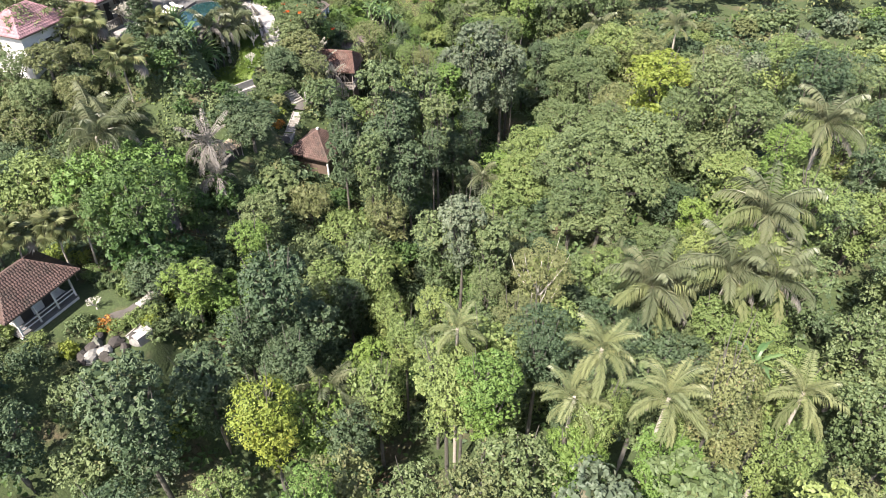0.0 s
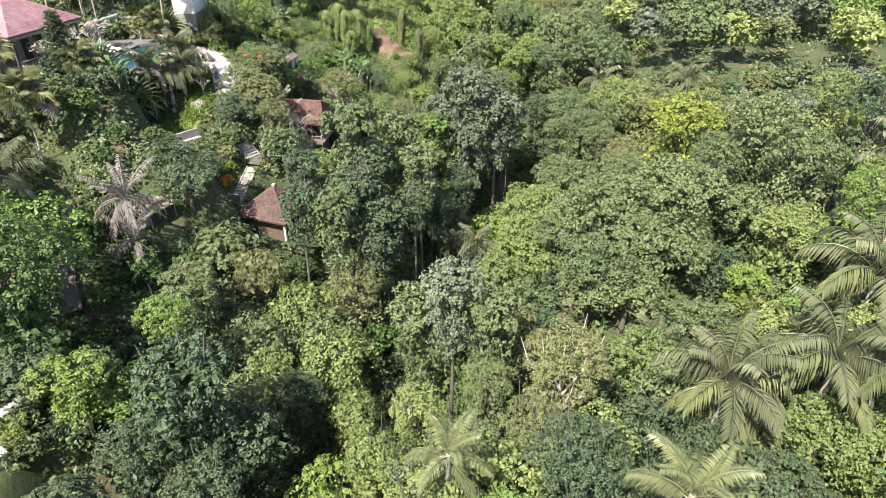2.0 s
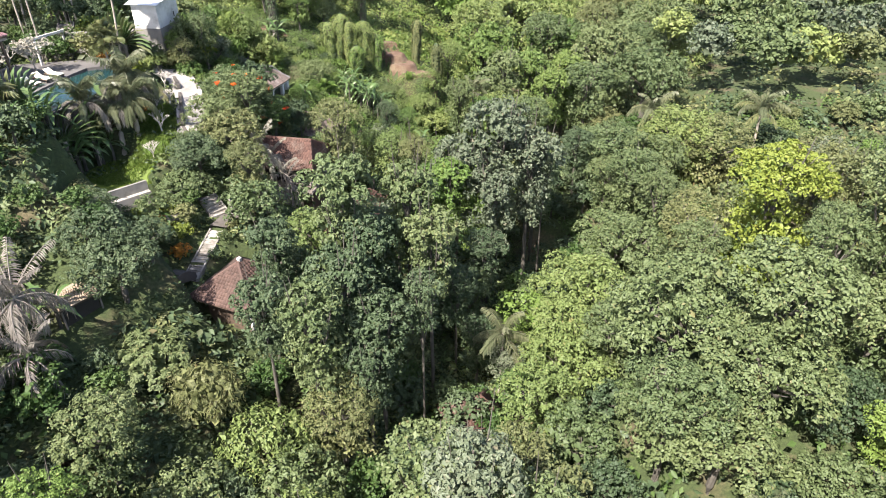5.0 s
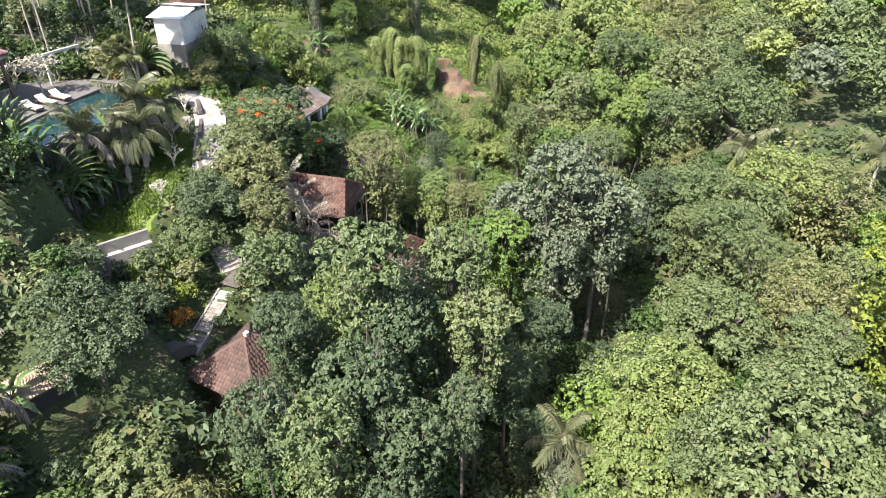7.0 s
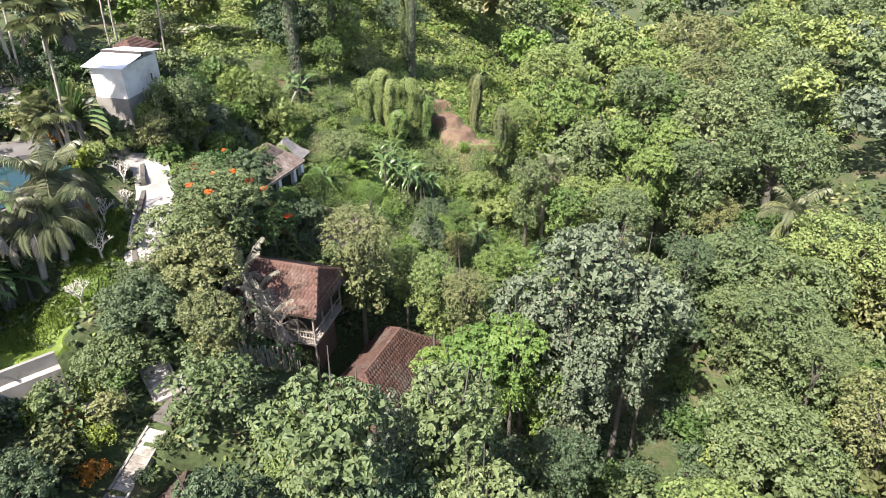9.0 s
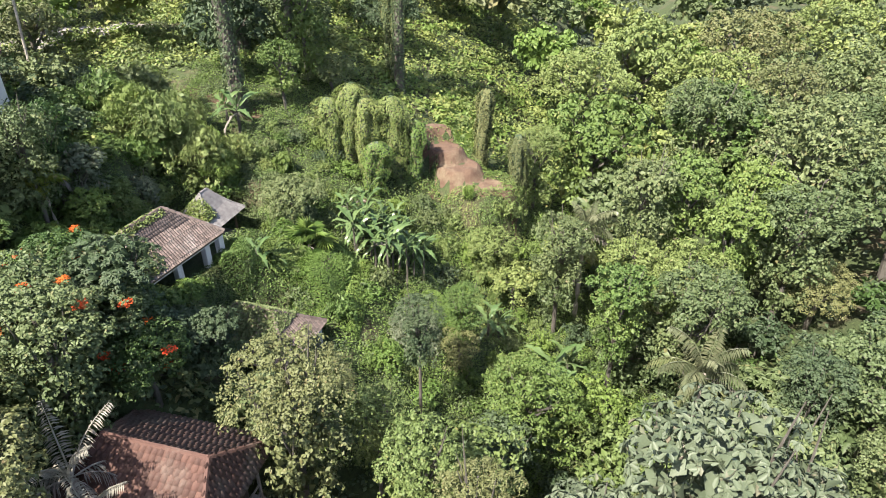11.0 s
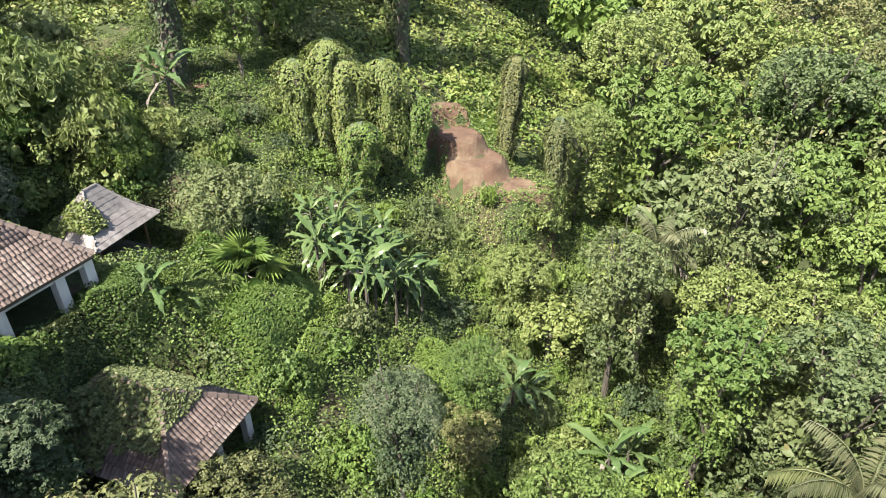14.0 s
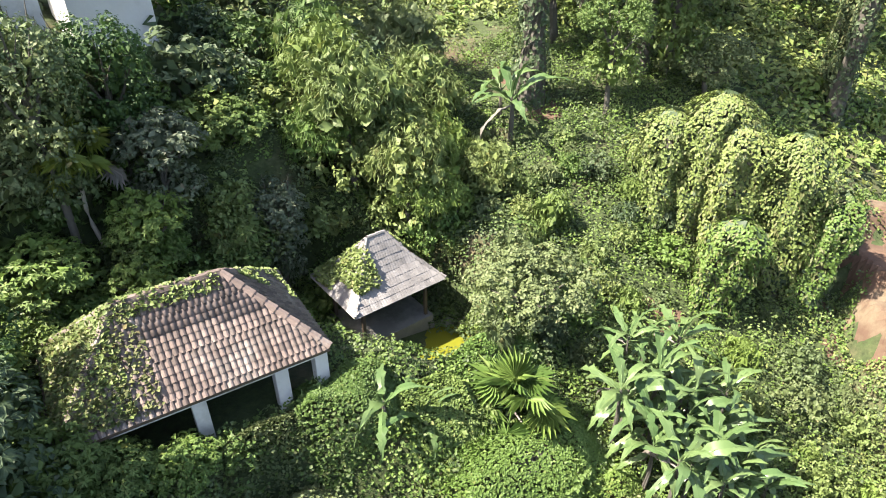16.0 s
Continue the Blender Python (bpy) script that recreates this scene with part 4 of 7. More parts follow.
for _ in range(2600):
    x, y = _rng.uniform(-60, -20), _rng.uniform(49, 112)
    r = _rng.uniform(0.9, 2.0)
    if any((x - a) ** 2 + (y - b) ** 2 < (0.62 * (r + c)) ** 2 for a, b, c in TREES) or not open_ground(x, y, r * 0.9 + (0.9 if y > 80 else 0)) or (y > 93 and x > -26) or math.hypot(x + 18.5, y - 68.0) < 2.6 + r:
        continue
    if -31 < x < -20 and 74 < y < 96 and r > 1.2:
        continue
    # dark hues outnumber the rest to stand for the garden's shadow
    tree(_rng.choice(("mid", "mid", "fine")), _rng.choice(("mid", "dark", "dark", "deep", "deep", "dark", "olive")), x, y, ground_z(x, y) + r * 0.8 + _rng.uniform(0.1, 0.9), r, spare="bush")

# lower trees round the palm stems
for x, y, z, r, k, hue in ((9.9, 25.4, 25.2, 1.9, "droop", "light"), (13.6, 21.8, 24.6, 2.2, "mid", "bright"), (8.6, 24.0, 22.6, 2.0, "mid", "bright"), (1.4, 30.2, 22.6, 2.0, "mid", "light"), (16.2, 36.0, 20.6, 2.4, "fine", "dark"), (18.8, 37.2, 19.6, 2.4, "fine", "mid"), (22.4, 36.6, 21.8, 2.4, "mid", "light"), (25.0, 35.0, 22.4, 2.3, "droop", "light"), (26.2, 39.6, 24.6, 2.6, "layer", "light"), (23.4, 25.0, 21.4, 2.3, "mid", "light"), (20.4, 27.2, 22.0, 2.2, "droop", "olive"), (21.0, 32.0, 19.4, 2.2, "fine", "dark"), (17.2, 26.6, 24.4, 2.0, "droop", "light")):
    tree(k, hue, x, y, z, r)

def tulip_tree(x, y, z, r, hue):
    root = tree("mid", hue, x, y, z, r, note="African tulip tree with orange-red flower heads")
    h = z - ground_z(x, y)
    for i in range(3):
        a = 2.1 * i + x
        put("blossom", SHRUBS[i], root, Matrix.LocRotScale((r * 0.75 * math.cos(a), r * 0.75 * math.sin(a), h + r * 0.42), Euler((0, 0, a)), (0.075, 0.075, 0.06)), "small orange flower heads", LEAF["flower"])


for x, y, z, r, hue in ((-20.6, 89.4, 27.2, 2.3, "mid"), (-21.4, 93.2, 26.8, 1.9, "deep"), (-19.0, 91.2, 25.6, 2.2, "mid"), (-18.6, 87.8, 27.6, 2.1, "mid"), (-17.0, 90.6, 24.0, 1.9, "deep")):
    tulip_tree(x, y, z, r, hue)

# height of the canopy over the valley, in nine-metre columns and ten-metre rows
CANOPY = (
    (24, 24, 27, 30, 29, 27, 27, 27), (23, 21, 27, 27, 24, 25, 27, 28), (24, 18, 23, 23, 25, 27, 27, 28), (19, 16, 23, 18, 17, 25, 27, 28), (19, 21, 21, 19, 23, 26, 28, 30),
    (23, 26, 15, 17, 22, 25, 30, 30), (25, 23, 18, 19, 19, 25, 28, 28), (25, 22, 23, 19, 15, 18, 22, 25), (21, 17, 16, 13, 15, 18, 19, 20), (22, 16, 20, 18, 16, 16, 16, 17),
)


def canopy(x, y):
    u, v = min(6.999, max(0, (x + 15) / 9)), min(8.999, max(0, (y - 20) / 10))
    i, j = int(u), int(v)
    u, v = u - i, v - j
    return (CANOPY[j][i] * (1 - u) + CANOPY[j][i + 1] * u) * (1 - v) + (CANOPY[j + 1][i] * (1 - u) + CANOPY[j + 1][i + 1] * u) * v


# the forest that closes the gaps and goes on to the ridge
_rng = random.Random(5)
KINDS = ["mid"] * 5 + ["layer"] * 3 + ["large"] * 2 + ["fine"] * 4 + ["spray"]
HUES = ["mid"] * 7 + ["dark"] * 3 + ["light"] * 3 + ["olive"] * 2 + ["bright", "grey"]
made = 0
for _ in range(16000):
    y = _rng.uniform(14, 218)
    half = 40 + 0.36 * y
    x = _rng.uniform(-half - 4, half + 6)
    far = y > 115
    r = _rng.uniform(3.0, 4.8) if far else _rng.uniform(1.9, 3.2)
    near = 0.66 if far or x > 45 else 0.60
    if any((x - a) ** 2 + (y - b) ** 2 < (near * (r + c)) ** 2 for a, b, c in TREES) or blocked(x, y, r):
        continue
    if -60 < x < -20 and 49 < y < 112:
        continue
    _k = _rng.choice(KINDS)
    g = ground_z(x, y)
    top = canopy(x, y) - _rng.uniform(0.8, 3.4) if x > -22 and not far else g + r * 1.6 + _rng.uniform(1.0, 5.0)
    zc = max(top, g + r) - 0.75 * r
    # far crowns draw lighter hues, so haze is put into their colour
    tree(_k, _rng.choice(("mid", "mid", "light", "light", "bright", "olive", "grey", "mid") if far else HUES), x, y, zc, r, _rng.uniform(0.9, 1.1), spare="far" if far or x > 55 or y < 20 else _k if _k in SPARE else "mid" if _k == "large" else "")
    made += 1
    if made > 560:
        break


# low growth in the shade of the stream and under gaps in the canopy
for _ in range(1500):
    x, y = _rng.uniform(-13, 36), _rng.uniform(34, 112)
    r = _rng.uniform(1.1, 2.1)
    if any((x - a) ** 2 + (y - b) ** 2 < (0.54 * (r + c)) ** 2 for a, b, c in TREES) or not open_ground(x, y, r * 0.8) or (x < 5 and y > 97):
        continue
    # leaf colours kept mostly dark to stand for the shade in these gaps
    tree("mid", _rng.choice(("dark", "deep", "dark", "mid")), x, y, ground_z(x, y) + r * _rng.uniform(0.9, 1.4), r, spare="bush", note="low forest tree in the shade under the canopy")

# far woods, joined by colour
for hue in sorted({f[0] for f in FAR}):
    Vs, Fs, o = [], [], 0
    for i, (h, x, y, g, hc, r, sq) in enumerate(FAR):
        if h != hue:
            continue
        me = SPARE["far"][i % 4]
        co = np.empty(len(me.vertices) * 3, dtype=np.float32)
        me.vertices.foreach_get("co", co)
        ids = np.empty(len(me.polygons) * 3, dtype=np.int32)
        me.polygons.foreach_get("vertices", ids)
        co = co.reshape(-1, 3) * np.array([r / 4, r / 4, r / 4 * sq])
        a = i * 2.399
        co = np.stack([co[:, 0] * math.cos(a) - co[:, 1] * math.sin(a) + x, co[:, 0] * math.sin(a) + co[:, 1] * math.cos(a) + y, co[:, 2] + g + hc], 1)
        Vs.append(co)
        Fs.append(ids.reshape(-1, 3) + o)
        o += len(co)
    tagged(put("far_woods", mesh_of("far_woods", np.concatenate(Vs), np.concatenate(Fs), LEAF[hue])), "far rainforest canopy of {} crowns".format(HUE[hue]), "woods", kind="stuff")


# ---- building parts ----
def tile_mesh(name, tw, th, mat, curved=True):
    V, Fc = [], []
    k = min(1.0, tw / 0.2)
    xs = np.linspace(-0.5, 0.5, 5) * tw
    for y, dz in ((-0.03, 0.045 if curved else 0.016), (th * 1.12, 0.012 if curved else 0.004)):
        for i, x in enumerate(xs):
            V.append((x, y, dz + ((0.065 * k * math.sin(math.pi * (i / 4))) if curved else 0.004 * (i % 2))))
    for x in xs:
        V.append((x, -0.03, 0.0))
    for i in range(4):
        Fc += [(i, i + 1, i + 6, i + 5), (10 + i, 11 + i, i + 1, i)]
    return mesh_of(name, V, Fc, mat)


def face_slots(A, B, C, D, tw, th, rng, skip=None):
    A, B, C, D = map(Vector, (A, B, C, D))
    u = (B - A).normalized()
    up = (C + D) / 2 - (A + B) / 2
    up = (up - u * up.dot(u))
    n = u.cross(up).normalized()
    v = n.cross(u)
    ln = ((D - A) - u * (D - A).dot(u)).length if (D - A).length > 0.01 else ((C - B) - u * (C - B).dot(u)).length
    out = []
    rows = int(ln / th)
    for j in range(rows):
        f = (j + 0.0) / rows
        a, b = A.lerp(D, f), B.lerp(C, f)
        w = (b - a).length
        k = int(w / tw)
        for i in range(k):
            p = a + u * ((w - k * tw) / 2 + (i + 0.5) * tw) + n * (0.02 + rng.uniform(0, 0.012))
            if skip and skip(p):
                continue
            R = Matrix((u, v, n)).transposed().to_4x4()
            out.append(Matrix.Translation(p) @ R @ pose(0, 0, 0, rng.uniform(-1.5, 1.5), 0, rng.uniform(-1.5, 1.5)))
    return out


def joined(name, me, mats, mat, parent):
    base = np.array([v.co[:] for v in me.vertices])
    fq = np.array([p.vertices[:] for p in me.polygons])
    Vs, Fs = [], []
    for i, m in enumerate(mats):
        M = np.array(m)
        Vs.append(base @ M[:3, :3].T + M[:3, 3])
        Fs.append(fq + i * len(base))
    ob = put(name, mesh_of(name, np.concatenate(Vs), np.concatenate(Fs), mat), parent)
    ob["kind"] = "stuff"
    return ob


def hip_roof(root, L, W, z, rise, ridge, mat, tw=0.26, th=0.28, singles=0, thick=0.12, curved=True, faces="NESW", flare=0.0, cap=0.09):
    """A hipped roof, long side along local x; its tiles lie on a thin deck."""
    rng = random.Random(int(L * 100 + W))
    e = [Vector((-L / 2, -W / 2, z)), Vector((L / 2, -W / 2, z)), Vector((L / 2, W / 2, z)), Vector((-L / 2, W / 2, z))]
    r = [Vector((-ridge / 2, 0, z + rise)), Vector((ridge / 2, 0, z + rise))]
    quads = {"S": (e[0], e[1], r[1], r[0]), "N": (e[2], e[3], r[0], r[1]), "E": (e[1], e[2], r[1], r[1]), "W": (e[3], e[0], r[0], r[0])}
    strips = []
    for k, q in quads.items():
        if flare:
            ml, mr = q[0].lerp(q[3], 0.5) - Vector((0, 0, flare)), q[1].lerp(q[2], 0.5) - Vector((0, 0, flare))
            strips += [(k, (q[0], q[1], mr, ml)), (k, (ml, mr, q[2], q[3]))]
        else:
            strips.append((k, q))
    bm = bmesh.new()
    for k, q in strips:
        pts = [q[0], q[1], q[2]] + ([q[3]] if (q[3] - q[2]).length > 0.01 else [])
        top = [bm.verts.new(p) for p in pts]
        bot = [bm.verts.new(p - Vector((0, 0, thick))) for p in pts]
        bm.faces.new(top)
        bm.faces.new(bot[::-1])
        bm.faces.new((bot[0], bot[1], top[1], top[0]))
    bmesh.ops.remove_doubles(bm, verts=bm.verts, dist=0.001)
    part("roof_deck", bm, TIMBER if curved else SHINGLE, root)
    tm = tile_mesh("tile", tw, th, mat, curved)
    slots = []
    for k, q in sorted(strips, key=lambda s: faces.find(s[0])):
        slots += face_slots(*q, tw, th, rng)
    for m in slots[:singles]:
        put("tile", tm, root, m)
    if slots[singles:]:
        joined("tiles", tm, slots[singles:], mat, root)
    for a, b in ((e[0], r[0]), (e[1], r[1]), (e[2], r[1]), (e[3], r[0]), (r[0], r[1])):
        n = max(2, int((b - a).length / 0.34))
        mid = Vector((0, 0, -flare * 0.9))
        V, Fc = [], []
        for i in range(n):
            f0, f1 = i / n, min(1, (i + 1.12) / n)
            g0, g1 = 4 * f0 * (1 - f0), 4 * f1 * (1 - f1)
            p0, p1 = a.lerp(b, f0) + mid * g0 * (0 if a.z == b.z else 1), a.lerp(b, f1) + mid * g1 * (0 if a.z == b.z else 1)
            v, f = tube([p0 + Vector((0, 0, 0.05)), p1 + Vector((0, 0, 0.035))], [cap * 1.15, cap], 6)
            o = len(V)
            V += v
            Fc += [tuple(x + o for x in t) for t in f]
            if singles:
                put("ridge_cap", mesh_of("ridge_cap", v, f, mat), root)
        if not singles:
            bend = [a.lerp(b, i / 8) + mid * (0 if a.z == b.z else 4 * i / 8 * (1 - i / 8)) + Vector((0, 0, 0.04)) for i in range(9)]
            put("ridge_cap", mesh_of("ridge_cap", *tube(bend, [cap * (1.0 + 0.08 * (i % 2)) for i in range(9)], 6), mat), root)
    return slots


def house(name, x, y, z, rot, label, category="house"):
    root = new(name)
    root.matrix_basis = pose(x, y, z, 0, 0, rot)
    return tagged(root, label, category)


def ribbon(name, pts, width, mat, label, thick=0.25, lift=0.13, category="path", zs=None):
    """A path along pts, laid on the ground."""
    fine = []
    for (a, b) in zip(pts, pts[1:]):
        n = max(2, int(math.dist(a, b) / 0.5))
        fine += [(a[0] + (b[0] - a[0]) * i / n, a[1] + (b[1] - a[1]) * i / n) for i in range(n)]
    fine.append(pts[-1])
    V, Fc = [], []
    hs = []
    for i, p in enumerate(fine):
        q0, q1 = fine[max(0, i - 1)], fine[min(len(fine) - 1, i + 1)]
        d = Vector((q1[0] - q0[0], q1[1] - q0[1])).normalized()
        s = Vector((-d.y, d.x)) * width / 2
        hs.append((p, s, ground_z(*p)))
    hz = [h[2] for h in hs]
    hz = [sum(hz[max(0, i - 3): i + 4]) / len(hz[max(0, i - 3): i + 4]) for i in range(len(hz))]
    for (p, s, _), h in zip(hs, hz):
        t = h + lift + 0.12
        V += [(p[0] + s.x, p[1] + s.y, t - thick - 0.6), (p[0] + s.x, p[1] + s.y, t), (p[0] - s.x, p[1] - s.y, t), (p[0] - s.x, p[1] - s.y, t - thick - 0.6)]
    for i in range(len(hs) - 1):
        o = i * 4
        for k in range(3):
            Fc.append((o + k, o + k + 1, o + k + 5, o + k + 4))
    ob = put(name, mesh_of(name, V, Fc, mat))
    return tagged(ob, label, category, kind="structure")


def stairway(x0, y0, z0, x1, y1, z1, n, width, label):
    root = new("stairway")
    root.matrix_basis = pose(0, 0, 0)
    a, b = Vector((x0, y0, z0)), Vector((x1, y1, z1))
    d = Vector((x1 - x0, y1 - y0, 0))
    ln = d.length
    rot = math.degrees(math.atan2(d.y, d.x))
    me = bm_mesh("step", box(bmesh.new(), -ln / n * 0.56, ln / n * 0.5, -width / 2, width / 2, -0.42, 0, 0.015), STEPS)
    for i in range(n):
        p = a.lerp(b, (i + 0.5) / n)
        put("step", me, root, pose(p.x, p.y, p.z, 0, 0, rot))
    for s in (-1, 1):
        off = Vector((-d.y, d.x, 0)).normalized() * s * (width / 2 + 0.09)
        pa, pb = a + off, b + off
        bm = bmesh.new()
        vs = []
        w = Vector((-d.y, d.x, 0)).normalized() * 0.07
        for p in (pa, pb):
            for ww in (-w, w):
                vs += [bm.verts.new(p + ww + Vector((0, 0, -0.5))), bm.verts.new(p + ww + Vector((0, 0, 0.07)))]
        bm.faces.new((vs[1], vs[3], vs[7], vs[5]))
        bm.faces.new((vs[0], vs[1], vs[5], vs[4]))
        bm.faces.new((vs[2], vs[6], vs[7], vs[3]))
        bm.faces.new((vs[0], vs[2], vs[3], vs[1]))
        bm.faces.new((vs[4], vs[5], vs[7], vs[6]))
        part("kerb", bm, STONE, root)
    return tagged(root, label, "stairs")


def post(root, x, y, z0, z1, w=0.18, mat=None, name="post"):
    return part(name, box(bmesh.new(), x - w / 2, x + w / 2, y - w / 2, y + w / 2, z0, z1, 0.015), mat or PLASTER, root)


# ---- ruined pavilions in the clearing ----
pav = house("pavilion", -20.30, 97.95, 22.3, 73.5, "derelict pavilion with a mossy clay tile roof on white posts", "pavilion")
hip_roof(pav, 6.5, 4.0, 2.15, 1.95, 2.6, TILE, 0.155, 0.19, 300, faces="SENW", cap=0.11)
for px, py in ((3.0, -1.75), (1.9, -1.75), (-0.2, -1.75), (-2.9, -1.75), (3.0, 1.75), (-2.9, 1.75), (3.0, 0.2)):
    post(pav, px, py, -1.0, 2.05, 0.36)
part("wall_plate", one_box(-3.05, 3.05, -1.86, -1.64, 1.86, 2.02), PLASTER, pav)
part("wall_plate", one_box(2.89, 3.11, -1.62, 1.7, 1.86, 2.02), PLASTER, pav)
part("floor_slab", one_box(-3.2, 3.2, -1.95, 1.95, -1.2, -0.02), STONE, pav)
# near-black sheet added for the shade under the roof
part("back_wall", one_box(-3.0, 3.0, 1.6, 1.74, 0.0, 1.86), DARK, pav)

gaz = house("gazebo", -20.75, 105.3, 20.6, 79.0, "small gazebo with a weathered grey shingle roof", "gazebo")
hip_roof(gaz, 3.7, 3.0, 2.0, 1.75, 0.7, SHINGLE, 0.20, 0.22, 300, thick=0.05, curved=False, faces="SWEN", flare=0.16, cap=0.055)
for px, py in ((1.3, -1.0), (-1.3, -1.0), (1.3, 1.0), (-1.3, 1.0)):
    post(gaz, px, py, -0.4, 2.02, 0.12, TIMBER)
part("bench_floor", one_box(-1.5, 1.5, -1.2, 1.2, -0.4, 0.35), STONE, gaz)

pav2 = house("pavilion", -15.1, 97.55, 17.6, -12.0, "sunken pavilion with a creeper-grown clay tile roof", "pavilion")
hip_roof(pav2, 5.8, 4.4, 2.2, 1.8, 2.2, TILE, 0.155, 0.19, 280, faces="ESNW", cap=0.11)
for px, py in ((2.5, -1.9), (2.5, 1.9), (-2.5, -1.9), (-2.5, 1.9), (2.5, 0.3)):
    post(pav2, px, py, -0.8, 2.1, 0.3)
part("floor_slab", one_box(-2.7, 2.7, -2.1, 2.1, -1.0, -0.02), STONE, pav2)

pond = put("pond", mesh_of("pond", [(-18.3 + 1.15 * math.cos(a) * (1 + 0.2 * math.sin(3 * a)) + 0.3 * math.sin(a), 105.2 + 2.3 * math.sin(a), 20.35) for a in np.linspace(0, 2 * math.pi, 26)[:-1]], [tuple(range(25))], POND_WATER))
tagged(pond, "still pond of murky olive-green water", "pond", kind="structure")
rim = new("pond_rim")
tagged(rim, "overgrown stone rim of the pond", "stone rim")
_r = random.Random(3)
for i, a in enumerate(np.linspace(0, 2 * math.pi, 23)[:-1]):
    bm = bmesh.new()
    bmesh.ops.create_icosphere(bm, subdivisions=1, radius=1)
    for v in bm.verts:
        v.co *= 1 + _r.uniform(-0.2, 0.2)
    part("stone", bm, STONE, rim, m=pose(-18.3 + 1.35 * math.cos(a) * (1 + 0.2 * math.sin(3 * a)) + 0.3 * math.sin(a), 105.2 + 2.5 * math.sin(a), 20.35, 0, 0, _r.uniform(0, 90)) @ Matrix.Diagonal((0.28, 0.34, 0.2, 1)))

# ---- houses on the slope ----
hd = house("slope_house", -14.9, 86.8, 16.7, -9.0, "two-storey hillside house with a weathered rust tile roof and balcony", "house")
hip_roof(hd, 6.6, 5.8, 4.6, 1.8, 4.6, TILE_RUST, 0.26, 0.28, 0, cap=0.1)
# lower wall in dark timber; shade beneath the house goes into its colour
part("wall", one_box(-2.7, 2.3, -1.2, 1.7, -1.5, 2.0), TIMBER, hd)
part("upper_wall", one_box(-2.7, 2.3, -1.2, 1.7, 2.0, 4.4), TIMBER, hd)
# near-black panel: the room's shade put into its colour
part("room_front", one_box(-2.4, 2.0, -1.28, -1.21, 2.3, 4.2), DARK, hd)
part("balcony_floor", one_box(-2.9, 2.95, -2.6, -1.22, 1.95, 2.12), TIMBER_PALE, hd)
part("balcony_floor", one_box(2.31, 2.95, -1.2, 1.9, 1.95, 2.12), TIMBER_PALE, hd)
for px in np.linspace(-2.8, 2.85, 6):
    post(hd, px, -2.5, -1.5 if abs(px) > 2.5 else 2.12, 4.5, 0.11, TIMBER_PALE)
for py in (-1.1, 0.4, 1.8):
    post(hd, 2.85, py, 2.12, 4.5, 0.11, TIMBER_PALE)
for zz in (2.5, 2.95):
    part("rail", one_box(-2.8, 2.8, -2.54, -2.48, zz, zz + 0.07), TIMBER_PALE, hd)
    part("rail", one_box(2.82, 2.88, -2.45, 1.8, zz, zz + 0.07), TIMBER_PALE, hd)
for i, px in enumerate(np.linspace(-2.6, 2.7, 26)):
    part("baluster", one_box(px - 0.02, px + 0.02, -2.53, -2.49, 2.12, 2.95), TIMBER_PALE, hd)

hr = house("long_house", -8.4, 85.9, 12.2, 72.0, "low long house with a red-brown tile roof", "house")
hip_roof(hr, 9.2, 5.0, 2.7, 2.0, 5.2, TILE_RUST, 0.26, 0.28, 0, cap=0.1)
part("wall", one_box(-4.0, 4.0, -1.9, 1.9, -1.0, 2.6), TIMBER, hr)
for px in (-4.2, -1.4, 1.4, 4.2):
    post(hr, px, 2.2, -1.0, 2.65, 0.16, TIMBER_PALE)

he = house("square_hut", -15.2, 69.7, 15.4, 68.0, "square hut with a dark brown pyramid tile roof", "hut")
hip_roof(he, 6.0, 5.8, 2.8, 2.2, 0.4, TILE_DARK, 0.25, 0.26, 0, cap=0.1)
part("wall", one_box(-2.1, 2.1, -2.0, 2.0, -1.5, 2.7), TIMBER, he)
for px, py in ((2.6, -2.5), (-2.6, -2.5), (2.6, 2.5), (-2.6, 2.5)):
    post(he, px, py, -1.5, 2.8, 0.2)
part("finial", box(bmesh.new(), -0.16, 0.16, -0.14, 0.14, 5.0, 5.3, 0.03), PLASTER, he)

hf = house("garden_hut", -24.3, 63.2, 20.0, 55.0, "garden hut with a straw-coloured thatch roof and white sill", "hut")
hip_roof(hf, 2.9, 2.3, 1.9, 0.55, 1.6, THATCH, 0.16, 0.2, 0, cap=0.07)
# near-black box: the hut's inner shade is put into its colour
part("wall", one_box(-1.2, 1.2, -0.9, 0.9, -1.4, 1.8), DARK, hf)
part("sill", one_box(-1.3, 1.3, -1.06, -0.92, 0.1, 0.24), PLASTER, hf)
part("sill", one_box(1.22, 1.36, -0.9, 0.9, 0.1, 0.24), PLASTER, hf)
for px in (-1.25, 1.25):
    post(hf, px, -1.0, -1.4, 1.85, 0.1, TIMBER_PALE)

vh = house("valley_hut", 2.5, 64.6, 7.6, 24.0, "small hut with a rusty brown tile roof in the trees", "hut")
hip_roof(vh, 4.4, 3.6, 2.3, 1.5, 1.4, TILE_RUST, 0.24, 0.26, 0, cap=0.09)
part("wall", one_box(-1.7, 1.7, -1.3, 1.3, -1.5, 2.2), TIMBER, vh)
# near-black slab stands for the shade inside the door
part("doorway", one_box(-0.4, 0.4, -1.37, -1.31, 0.0, 1.9), DARK, vh)

hi = house("balcony_house", -36.0, 40.4, 19.4, 65.0, "white house with a brown tile roof and open balcony", "house")
hip_roof(hi, 7.4, 5.8, 2.6, 2.0, 2.4, TILE_DARK, 0.24, 0.26, 0, cap=0.09)
